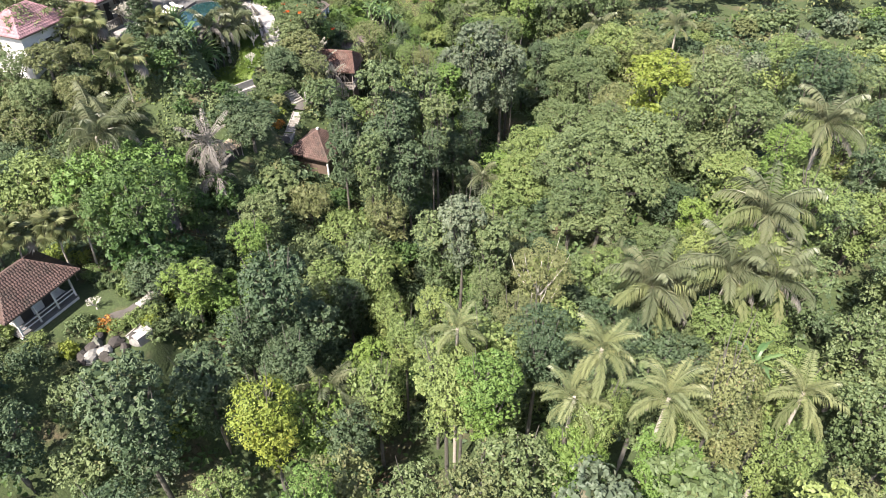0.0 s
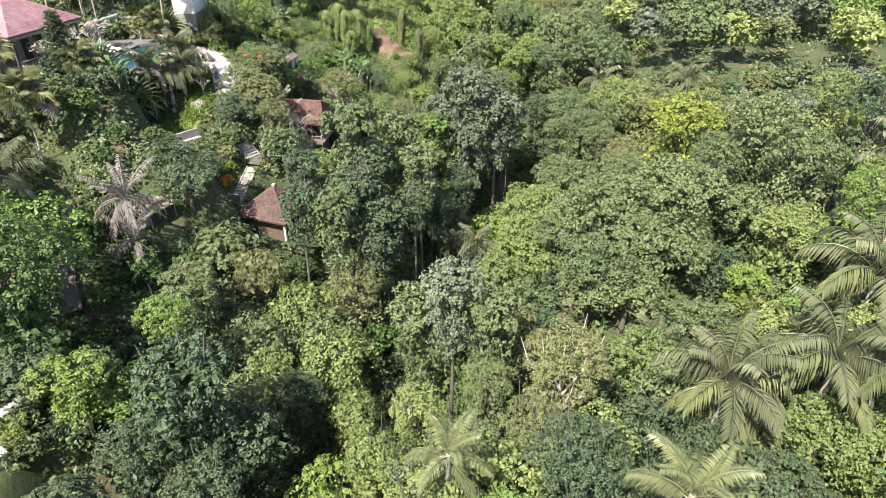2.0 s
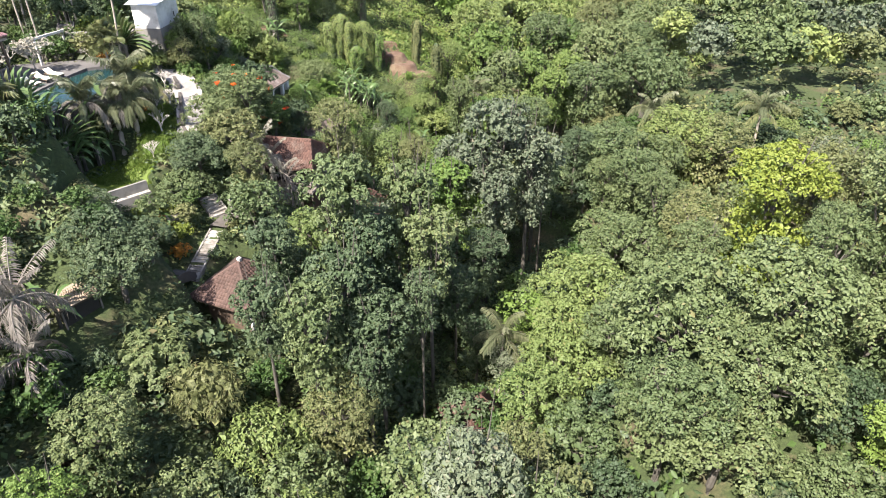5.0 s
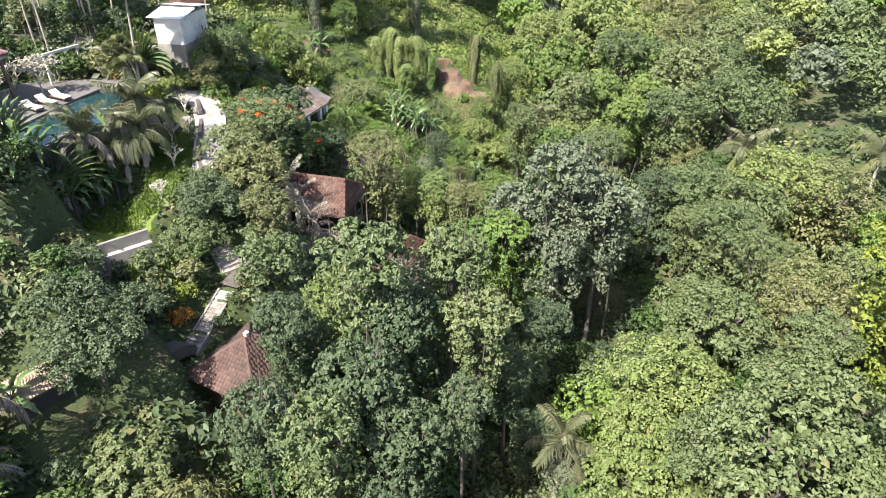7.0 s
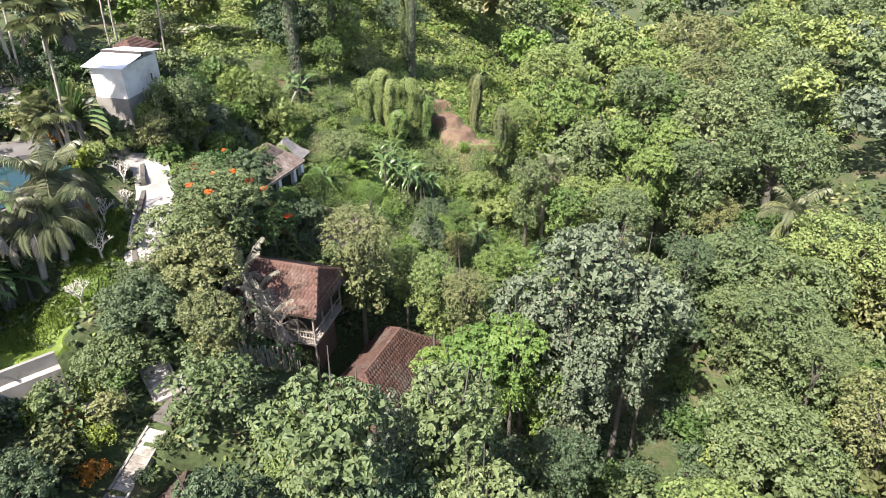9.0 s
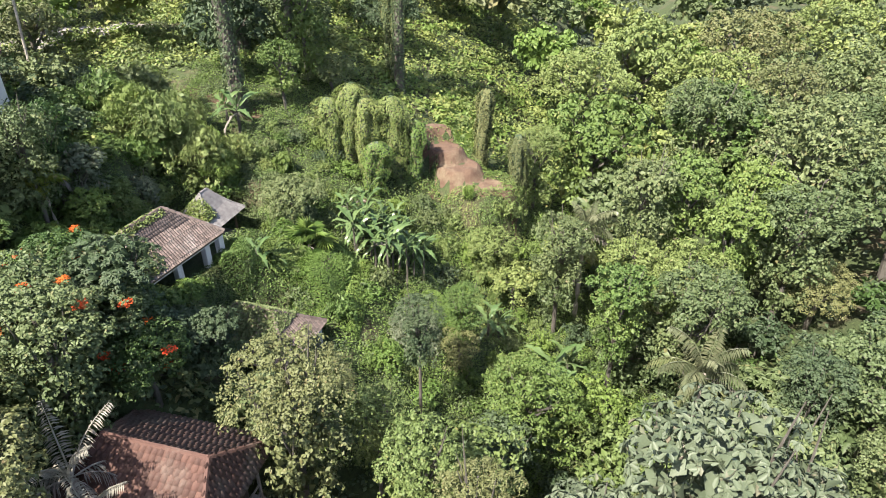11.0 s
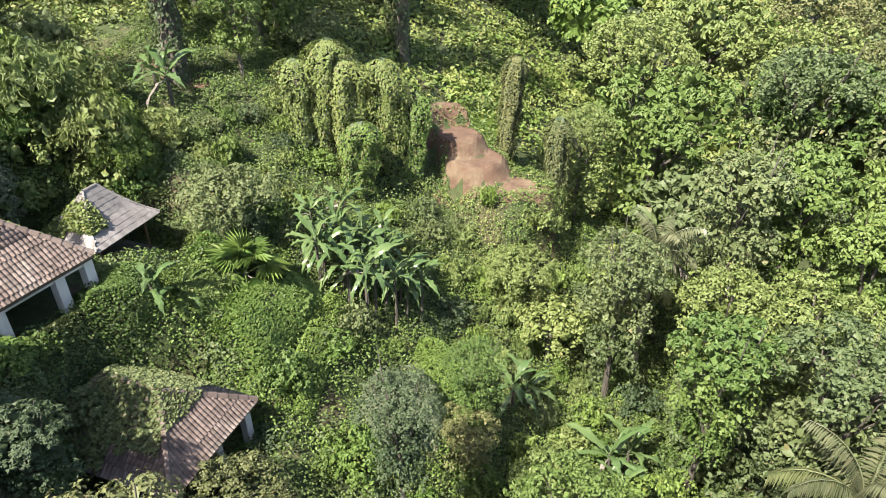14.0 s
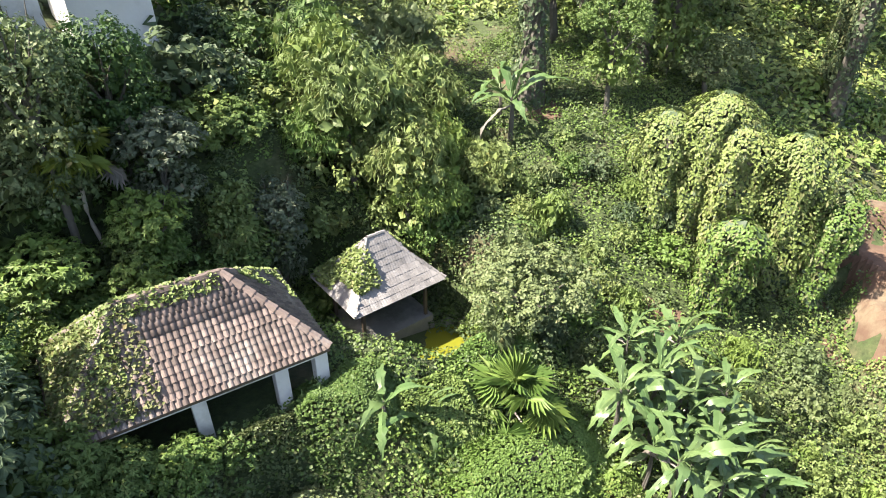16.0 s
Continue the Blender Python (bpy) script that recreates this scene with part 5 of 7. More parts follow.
part("wall", one_box(-2.3, 2.3, -1.0, 2.0, -1.4, 2.5), PLASTER, hi)
for px in (-1.6, 0.5):
    # shade of the door openings, painted as near-black slabs
    part("doorway", one_box(px, px + 1.0, -1.07, -1.01, 0.06, 2.1), DARK, hi)
part("plinth", one_box(-2.8, 2.8, -2.4, 2.1, -2.6, -0.1), PLASTER, hi)
part("veranda_floor", one_box(-2.85, 2.85, -2.45, -1.0, -0.08, 0.06), DECK, hi)
for px in (-2.7, -0.9, 0.9, 2.7):
    post(hi, px, -2.3, 0.06, 2.6, 0.14)
for zz in (0.45, 0.85):
    part("rail", one_box(-2.6, 2.6, -2.33, -2.26, zz, zz + 0.08), PLASTER, hi)
part("fascia", one_box(-3.0, 3.0, -2.62, -2.54, 2.42, 2.58), PLASTER, hi)
part("window", one_box(-2.34, -2.31, -0.3, 1.0, 0.6, 1.9), DARK, hi)

# ---- the resort on its terrace ----
vi = house("villa", -43.0, 82.6, 29.2, 69.0, "villa with a broad dusty-pink tile roof and open veranda", "villa")
hip_roof(vi, 9.0, 8.6, 3.8, 2.4, 1.6, TILE_PINK, 0.3, 0.34, 0, cap=0.1)
part("plinth", one_box(-4.2, 4.2, -4.0, 4.0, -2.0, 0.25), STONE, vi)
part("core_wall", one_box(-3.4, 3.4, -1.6, 3.6, 0.25, 3.7), TIMBER_PALE, vi)
for px in np.linspace(-3.0, 2.2, 4):
    # near-black slabs stand for unlit rooms behind the veranda
    part("doorway", one_box(px, px + 0.9, -1.68, -1.61, 0.25, 2.6), DARK, vi)
for px in (-4.0, -1.4, 1.4, 4.0):
    for py in (-3.9, 3.9):
        post(vi, px, py, 0.25, 3.8, 0.2, TIMBER)
part("fascia", one_box(-4.4, 4.4, -4.24, -4.12, 3.45, 3.72), TIMBER_PALE, vi)
part("fascia", one_box(-4.46, -4.34, -4.1, 4.1, 3.45, 3.72), TIMBER_PALE, vi)
for px in np.linspace(-3.8, 3.8, 24):
    part("baluster", one_box(px - 0.03, px + 0.03, -3.93, -3.87, 0.25, 1.1), TIMBER_PALE, vi)
part("handrail", one_box(-3.9, 3.9, -3.96, -3.84, 1.1, 1.2), TIMBER_PALE, vi)
part("canopy", one_box(-3.8, 1.2, -5.6, -4.3, -0.15, 0.02), CONCRETE, vi, m=None)

vw = house("villa_wing", -46.2, 71.2, 29.0, 69.0, "villa wing with a faded pink tile roof and white walls", "villa")
hip_roof(vw, 7.4, 6.4, 3.9, 2.0, 2.2, TILE_PINK, 0.3, 0.34, 0, cap=0.1)
part("wall", one_box(-3.2, 3.2, -2.6, 2.6, -2.5, 3.8), PLASTER, vw)
for px in (-2.4, -0.4, 1.6):
    part("window", one_box(px, px + 0.9, -2.67, -2.61, 1.0, 2.6), DARK, vw)

vb = house("back_house", -53.0, 91.5, 29.6, 69.0, "house with a brown tile roof behind the villa", "house")
hip_roof(vb, 10.0, 7.0, 3.7, 2.4, 4.0, TILE_DARK, 0.32, 0.36, 0, cap=0.1)
part("wall", one_box(-4.2, 4.2, -2.8, 2.8, -2.0, 3.6), PLASTER, vb)
part("window", one_box(-2.5, 2.5, -2.87, -2.81, 0.8, 2.4), DARK, vb)

POOL = ((-35.7, 75.7), (-33.6, 74.9), (-31.4, 77.6), (-29.9, 81.6), (-28.3, 84.6), (-28.2, 86.6), (-29.3, 88.4), (-31.4, 89.4), (-33.2, 88.6), (-33.9, 86.4), (-34.6, 81.4))


def prism(poly, z0, z1, grow=0.0):
    cx, cy = sum(p[0] for p in poly) / len(poly), sum(p[1] for p in poly) / len(poly)
    pts = []
    for x, y in poly:
        d = math.hypot(x - cx, y - cy)
        pts.append((cx + (x - cx) * (d + grow) / d, cy + (y - cy) * (d + grow) / d))
    bm = bmesh.new()
    lo = [bm.verts.new((*p, z0)) for p in pts]
    hi2 = [bm.verts.new((*p, z1)) for p in pts]
    n = len(pts)
    bm.faces.new(hi2)
    bm.faces.new(lo[::-1])
    for i in range(n):
        bm.faces.new((lo[i], lo[(i + 1) % n], hi2[(i + 1) % n], hi2[i]))
    bmesh.ops.recalc_face_normals(bm, faces=bm.faces)
    return bm


pool = new("swimming_pool")
part("pool_shell", prism(POOL, 22.5, 28.86, 0.3), DECK, pool)
part("pool_water", prism(POOL, 28.0, 28.93), POOL_WATER, pool, "clear turquoise water")
tagged(pool, "curved swimming pool with turquoise water", "pool")
deck = new("pool_deck")
part("deck_slab", prism(((-36.0, 75.9), (-34.9, 81.4), (-34.2, 86.6), (-33.6, 89.2), (-31.5, 90.2), (-33.0, 92.4), (-41.0, 90.0), (-42.5, 84.0), (-41.5, 76.5)), 26.5, 29.02), DECK, deck)
part("terrace_edge", prism(((-36.8, 74.7), (-33.4, 74.3), (-33.6, 74.8), (-36.2, 75.5)), 27.5, 29.12), CONCRETE, deck)
tagged(deck, "dark stone pool deck", "deck", kind="structure")


def lounger(x, y, rot):
    root = new("sun_lounger")
    root.matrix_basis = pose(x, y, 29.03, 0, 0, rot)
    part("frame", box(bmesh.new(), -0.95, 0.95, -0.34, 0.34, 0.2, 0.28, 0.02), TIMBER, root)
    for a in (-0.8, 0.8):
        for b in (-0.28, 0.28):
            part("leg", box(bmesh.new(), a - 0.03, a + 0.03, b - 0.03, b + 0.03, 0, 0.2), TIMBER, root)
    part("mattress", box(bmesh.new(), -0.93, 0.35, -0.32, 0.32, 0.285, 0.38, 0.03), CUSHION, root)
    part("backrest", box(bmesh.new(), 0, 0.62, -0.32, 0.32, 0.0, 0.1, 0.03), CUSHION, root, m=pose(0.36, 0, 0.29, 0, -32, 0))
    return tagged(root, "cream-cushioned sun lounger on the pool deck", "sun lounger", group="loungers by the pool")


for lx, ly in ((-36.9, 79.2), (-36.6, 80.5), (-35.9, 84.0), (-35.6, 85.3), (-35.2, 86.5)):
    lounger(lx, ly, 158)

perg = new("pergola")
perg.matrix_basis = pose(-37.6, 91.4, 29.0, 0, 0, 70)
for a in (-1.6, 1.6):
    post(perg, a, 0, -0.2, 2.4, 0.16)
part("beam", one_box(-1.8, 1.8, -0.09, 0.09, 2.4, 2.6), PLASTER, perg)
tagged(perg, "white-painted pergola frame beside the deck", "pergola")

wallr = new("terrace_wall")
part("wall", prism(((-40.5, 92.8), (-31.0, 94.6), (-31.1, 95.0), (-40.6, 93.2)), 27.0, 31.0), STONE, wallr)
part("coping", prism(((-40.6, 92.7), (-30.9, 94.5), (-31.0, 95.1), (-40.7, 93.3)), 31.004, 31.12), STONE, wallr)
tagged(wallr, "dark stone retaining wall of the upper terrace", "wall", kind="structure")
stairway(-37.4, 92.4, 29.1, -38.9, 97.2, 31.2, 10, 1.3, "dark stone steps up to the upper terrace")

sh = new("shed")
sh.matrix_basis = pose(-30.1, 97.7, 30.5, 0, 0, 84.0)
tagged(sh, "white-plastered shed with a pale sheet-metal roof", "shed")
part("wall", one_box(-2.1, 2.2, -1.8, 0.8, 0.6, 2.9), PLASTER, sh)
part("wall_foot", one_box(-2.15, 2.25, -1.85, 0.85, -4.0, 0.6), STONE, sh)
part("vent", one_box(1.1, 1.25, -1.83, -1.8, 1.1, 1.6), DARK, sh)


def sheet(x0, x1, y0, y1, z0, z1):
    bm = bmesh.new()
    n = 40
    rows = []
    for i in range(n + 1):
        y = y0 + (y1 - y0) * i / n
        dz = 0.02 * (i % 2)
        rows.append([bm.verts.new((x0, y, z0 + dz)), bm.verts.new((x1, y, z1 + dz)), bm.verts.new((x0, y, z0 + dz - 0.02)), bm.verts.new((x1, y, z1 + dz - 0.02))])
    for a, b in zip(rows, rows[1:]):
        bm.faces.new((a[0], a[1], b[1], b[0]))
        bm.faces.new((a[2], b[2], b[3], a[3]))
        bm.faces.new((a[0], b[0], b[2], a[2]))
        bm.faces.new((a[1], a[3], b[3], b[1]))
    return bm


part("roof_sheet", sheet(-2.5, 0.1, -2.2, 1.2, 2.92, 3.35), METAL_SHEET, sh)
part("roof_sheet", sheet(0.2, 2.6, -2.2, 1.2, 3.5, 3.12), METAL_SHEET, sh)
part("ridge_board", one_box(0.02, 0.22, -2.2, 1.2, 3.2, 3.5), DARK, sh)
old = house("old_lean_to", -31.8, 102.9, 30.2, 84, "low lean-to with a rusty tile roof behind the shed", "lean-to")
hip_roof(old, 3.4, 2.8, 2.6, 0.8, 1.2, TILE_RUST, 0.3, 0.3, 0)
part("wall", one_box(-1.4, 1.4, -1.1, 1.1, -1.5, 2.5), PLASTER, old)

# ---- paths and steps ----
ribbon("path", [(-31.5, 94.3), (-30.2, 94.2), (-28.5, 94.1), (-26.4, 92.7), (-24.8, 90.0), (-23.5, 86.6), (-22.5, 83.6), (-21.4, 82.2)], 2.5, CONCRETE, "pale concrete garden path curving down the slope")
ribbon("path", [(-31.9, 63.2), (-30.2, 60.0), (-28.9, 56.5), (-28.0, 53.5), (-26.6, 51.0)], 1.2, PATHWAY, "grey-brown paved garden path under the trees")
ribbon("path", [(-19.3, 69.9), (-19.6, 68.6), (-20.3, 67.2)], 1.1, PATHWAY, "dark paved path between the huts")
ribbon("path", [(-18.3, 74.6), (-17.8, 76.4), (-16.6, 77.8)], 1.5, PATHWAY, "dark paved landing under the trees")
pw = new("path_wall")
for (ax, ay), (bx, by) in zip(((-27.3, 92.9), (-25.9, 90.3), (-24.6, 86.9), (-23.5, 83.8)), ((-25.9, 90.3), (-24.6, 86.9), (-23.5, 83.8), (-22.6, 82.2))):
    za = max(ground_z(ax + 0.8, ay), ground_z(bx + 0.8, by))
    part("wall_length", prism(((ax, ay), (bx, by), (bx + 0.28, by + 0.1), (ax + 0.28, ay + 0.1)), za - 1.8, za + 0.42), PATHWAY, pw)
tagged(pw, "low dark stone wall edging the garden path", "wall")
ribbon("path", [(-23.5, 73.5), (-22.2, 74.5), (-21.4, 75.2)], 0.7, STEPS, "pale narrow path to the small gate")
stairway(-19.25, 69.7, 18.75, -18.35, 74.3, 20.35, 13, 0.95, "pale concrete steps with low kerbs")
stairway(-18.6, 76.4, 20.6, -20.2, 78.0, 21.6, 6, 1.3, "grey stone steps beside the landing")
stairway(-36.5, 67.6, 25.2, -32.6, 64.6, 23.4, 14, 1.1, "grey stone garden steps between shrubs")
lw = new("garden_wall")
for (ax, ay), (bx, by) in (((-26.7, 72.2), (-25.2, 73.8)), ((-25.2, 73.8), (-23.6, 75.4))):
    z = 23.9
    d = Vector((bx - ax, by - ay)).normalized()
    s = Vector((-d.y, d.x)) * 0.42
    part("wall", prism(((ax, ay), (bx, by), (bx + s.x * 0.5, by + s.y * 0.5), (ax + s.x * 0.5, ay + s.y * 0.5)), z - 3.0, z + 0.35), STONE, lw)
    part("ledge", prism(((ax - s.x, ay - s.y), (bx - s.x, by - s.y), (bx, by), (ax, ay)), z - 3.0, z - 0.45), STEPS, lw)
tagged(lw, "dark garden wall with a pale ledge below the lawn", "wall")
gate = new("gate_shrine")
gate.matrix_basis = pose(-24.4, 70.2, ground_z(-24.4, 70.2), 0, 0, 30)
part("door_panel", one_box(-0.35, 0.35, -0.05, 0.05, -0.3, 1.9), TIMBER, gate)
part("roof", one_box(-0.9, 0.9, -0.8, 0.8, 2.0, 2.25), DARK, gate)
for a in (-0.6, 0.6):
    post(gate, a, 0.0, -0.3, 2.0, 0.16, STONE)
tagged(gate, "small garden gate with a dark roof and timber door", "gate")
mk = new("stone_marker")
part("pillar", one_box(-17.75, -17.6, 76.5, 76.66, 19.5, 22.2), CONCRETE, mk)
tagged(mk, "upright pale concrete post by the steps", "post")

fence = new("bamboo_fence")
_r = random.Random(9)
for i in range(46):
    f = i / 45
    x, y = -16.6 + 3.6 * f, 78.6 + 3.4 * f
    z = ground_z(x, y)
    V, Fc = tube([(x, y, z - 0.3), (x + _r.uniform(-0.1, 0.1), y - 0.1, z + 1.5 + _r.uniform(-0.3, 0.4))], [0.045, 0.04], 5)
    put("pole", mesh_of("pole", V, Fc, TIMBER_PALE), fence)
tagged(fence, "weathered bamboo pole fence below the house", "fence")

# ---- garden feature near the balcony house ----
rocks = random.Random(21)
for i in range(13):
    bm = bmesh.new()
    bmesh.ops.create_icosphere(bm, subdivisions=2, radius=1)
    for v in bm.verts:
        v.co *= 1 + 0.28 * noise.noise(v.co * 1.4 + Vector((i * 3.1, 0, 0)))
    x, y = -28.3 + rocks.uniform(-1.8, 2.1), 36.8 + rocks.uniform(-1.3, 1.3)
    ob = put("boulder", bm_mesh("boulder", bm, DARK if i % 3 else STONE), None, pose(x, y, ground_z(x, y) + 0.15, 0, 0, rocks.uniform(0, 180)) @ Matrix.Diagonal((rocks.uniform(0.4, 0.9), rocks.uniform(0.35, 0.7), rocks.uniform(0.35, 0.7), 1)))
    tagged(ob, "dark wet garden boulder" if i % 3 else "grey garden boulder with pale edges", "boulder", group="boulders of the rock garden")
sg = new("garden_plinth")
sg.matrix_basis = pose(-25.6, 37.8, ground_z(-25.6, 37.8), 0, 0, 55)
part("block", one_box(-0.7, 0.7, -0.35, 0.35, -0.3, 0.9), CONCRETE, sg)
part("slab", one_box(-0.75, 0.75, -0.4, 0.4, 0.904, 1.0), CONCRETE, sg)
tagged(sg, "pale stone garden plinth with a slab top", "plinth")
stairway(-26.9, 37.8, ground_z(-26.9, 37.8) + 0.1, -26.0, 39.0, ground_z(-26.0, 39.0) + 0.4, 6, 1.0, "pale garden steps by the rocks")
stairway(-27.6, 41.6, ground_z(-27.6, 41.6) + 0.1, -26.8, 43.8, ground_z(-26.8, 43.8) + 0.3, 8, 1.1, "shaded garden steps between hedges")
ribbon("path", [(-29.9, 39.7), (-28.6, 40.4), (-27.7, 41.6)], 1.4, PATHWAY, "dark paved path before the balcony house")

# ---- bare soil and litter ----
def sheet_on_ground(name, cx, cy, rx, ry, mat, label, turn=0.0, lift=0.06, seed=0, category="soil"):
    n = 72
    V, Fc = [(cx, cy, ground_z(cx, cy) + lift)], []
    rings = 9
    for k in range(1, rings + 1):
        for i in range(n):
            a = 2 * math.pi * i / n
            w = k / rings * (1 + 0.34 * noise.noise((math.cos(a) * 1.6 + seed, math.sin(a) * 1.6, 0.7)) + 0.2 * noise.noise((math.cos(a) * 6 + seed, math.sin(a) * 6, 0.7)))
            px, py = rx * w * math.cos(a), ry * w * math.sin(a)
            c, s = math.cos(turn), math.sin(turn)
            x, y = cx + px * c - py * s, cy + px * s + py * c
            V.append((x, y, ground_z(x, y) + lift - (0.25 if k == rings else 0)))
    for i in range(n):
        Fc.append((0, 1 + i, 1 + (i + 1) % n))
    for k in range(rings - 1):
        for i in range(n):
            a, b = 1 + k * n + i, 1 + k * n + (i + 1) % n
            Fc.append((a, a + n, b + n, b))
    ob = put(name, mesh_of(name, V, Fc, mat))
    return tagged(ob, label, category, kind="structure")


def soil_strip(name, line, mat, label, seed=0, cell=0.22, category="soil"):
    """Trodden or cut soil along line [(x, y, half width)], with a ragged edge."""
    xs, ys = [p[0] for p in line], [p[1] for p in line]
    x0, y0 = min(xs) - 3, min(ys) - 3
    nx, ny = int((max(xs) + 3 - x0) / cell), int((max(ys) + 3 - y0) / cell)
    ids, V, Fc = {}, [], []

    def depth(x, y):
        best = -9
        for (ax, ay, aw), (bx, by, bw) in zip(line, line[1:]):
            dx, dy = bx - ax, by - ay
            f = max(0, min(1, ((x - ax) * dx + (y - ay) * dy) / (dx * dx + dy * dy)))
            best = max(best, aw + (bw - aw) * f - math.hypot(x - ax - f * dx, y - ay - f * dy))
        return best + 0.75 * noise.noise((x * 0.8, y * 0.8, seed)) + 0.3 * noise.noise((x * 2.6, y * 2.6, seed))

    for j in range(ny):
        for i in range(nx):
            x, y = x0 + i * cell, y0 + j * cell
            d = depth(x, y)
            if d > -0.25:
                ids[i, j] = len(V)
                V.append((x, y, ground_z(x, y) + min(0.07, d * 0.5) + 0.09 * noise.noise((x * 1.7, y * 1.7, seed + 4.0)) * min(1, max(0, d * 2))))
    for (i, j), a in ids.items():
        if (i + 1, j) in ids and (i + 1, j + 1) in ids and (i, j + 1) in ids:
            Fc.append((a, ids[i + 1, j], ids[i + 1, j + 1], ids[i, j + 1]))
    return tagged(put(name, mesh_of(name, V, Fc, mat)), label, category, kind="structure")


soil_strip("bare_soil", [(-2.0, 116.2, 0.9), (-4.2, 117.3, 1.9), (-6.2, 118.3, 2.3), (-7.5, 120.0, 1.9), (-8.4, 121.8, 1.5), (-8.8, 124.0, 0.8), (-7.8, 128.5, 0.4)], SOIL, "bare red-brown soil and a trodden track up the slope", 1)
soil_strip("bare_soil", [(-25.4, 119.0, 0.8), (-23.4, 117.6, 1.1), (-21.6, 117.2, 0.6)], SOIL, "bare red soil round the tree foot", 6)
soil_strip("bare_soil", [(-14.4, 112.4, 0.4), (-12.6, 112.8, 0.7)], SOIL, "bare soil bank under creepers", 7)
soil_strip("rubble_bank", [(-37.5, 108.0, 0.8), (-35.0, 110.0, 1.1)], SOIL, "reddish rubble bank on the upper terrace", 9)
sheet_on_ground("road", -46.0, 131.0, 9.0, 2.2, CONCRETE, "pale dirt road on the upper terrace", 0.75, 0.15, 8, "road")
sheet_on_ground("grass_slope", -7.2, 132.0, 2.6, 8.0, GRASS, "pale sunlit grass slope above the soil cut", 0.12, 0.08, 17, "grass")
sheet_on_ground("lawn", -26.2, 76.4, 2.9, 2.2, GRASS, "sunlit grass terrace behind the garden wall", 0.9, 0.07, 11, "lawn")
sheet_on_ground("lawn", -25.6, 83.4, 1.7, 4.8, GRASS, "sloping grass beside the garden path", 0.28, 0.09, 13, "lawn")
_g = np.random.default_rng(31)
_P = []
while len(_P) < 9000:
    x, y = _g.uniform(-30, -23), _g.uniform(75.5, 89)
    if math.hypot((x + 26.9) / 2.9, (y - 78.4) / 2.6) < 1 or math.hypot((x + 25.6 + (y - 83.4) * 0.28) / 1.8, (y - 83.4) / 4.8) < 1:
        _P.append((x, y, ground_z(x, y) + 0.1))
_P = np.array(_P)
tagged(put("grass", mesh_of("grass", *leaves(_g, _P, _g.normal(size=_P.shape) * np.array([1, 1, 0.4]), 0.34, 0.06, 0.4, along=np.array([[0, 0, 1.0]]), pull=0.7), GRASS)), "tufted sunlit grass blades", "grass", kind="stuff")

# ---- palms ----
palm(9.8, 26.7, 29.6, 17, 0.66, seed=1)
palm(13.0, 23.2, 29.4, 18, 0.72, seed=2)
palm(8.3, 25.6, 26.4, 14, 0.62, seed=3)
palm(1.0, 31.4, 26.4, 13, 0.58, seed=4)
palm(23.5, 26.4, 25.6, 13, 0.7, seed=5)
palm(5.0, 69.0, 14.2, 11, 0.7, SUGAR, seed=7, name="sugar_palm", label="sugar palm with drooping grey-green fronds")
for i, (x, y, z, s) in enumerate(((16.6, 37.6, 24.6, 0.98), (18.4, 39.4, 23.0, 0.85), (22.6, 38.2, 25.6, 1.0), (25.6, 36.8, 26.2, 0.85), (25.8, 41.6, 28.8, 1.0), (36.6, 55.2, 29.2, 1.0), (-9.4, 33.0, 17.0, 0.75), (-36.4, 60.0, 27.0, 1.0), (-32.8, 54.0, 28.6, 0.9), (-33.2, 57.8, 27.4, 0.85), (17.2, 49.2, 17.6, 0.6), (-7.6, 31.6, 16.4, 0.6), (38.0, 104.0, 20.0, 0.8), (26.0, 107.0, 18.5, 0.8), (3.6, 112.0, 19.4, 0.62), (9.6, 100.4, 16.8, 0.7))):
    palm(x, y, z, 20 if i < 6 else 14, s, SUGAR, 0.2, seed=20 + i, name="sugar_palm", label="sugar palm with drooping grey-green fronds", mats=["palmdark"] * 6 + ["palm"] * 3 + ["dead"])
palm(-24.2, 58.4, 25.4, 26, 1.05, WITHERED, 0.22, seed=50, name="withered_palm", label="withered palm with hanging dry grey-brown fronds")
palm(-23.6, 57.0, 22.4, 18, 0.9, WITHERED, 0.18, seed=51, name="withered_palm", label="withered palm with hanging dry grey-brown fronds")
for i, (x, y, z, n, s) in enumerate(((-27.4, 83.6, 29.8, 30, 0.82), (-26.6, 82.0, 28.6, 26, 0.72), (-27.9, 81.4, 28.2, 20, 0.66))):
    palm(x, y, z, n, s, [SUGAR[0], WEEPING, WEEPING], 0.24, seed=52 + i, name="sugar_palm", label="old sugar palm with ragged weeping grey fronds", mats=["palmdark", "palmdark", "dead"] if i != 1 else ["palmdark"])
for i, (x, y, z, n, s) in enumerate(((-17.2, 85.2, 23.3, 13, 0.8), (-16.1, 84.2, 22.5, 11, 0.75), (-15.0, 83.4, 21.4, 8, 0.75))):
    palm(x, y, z, n, s, [WITHERED[0], WITHERED[1], WITHERED[1]], 0.15, seed=153 + i, name="withered_palm", label="withered palm leaning on the tiled house roof", mats=["pale", "dead", "pale"])
palm(-14.4, 83.2, 20.9, 7, 0.75, WITHERED, 0.12, seed=54, name="withered_palm", label="withered palm beside the balcony")
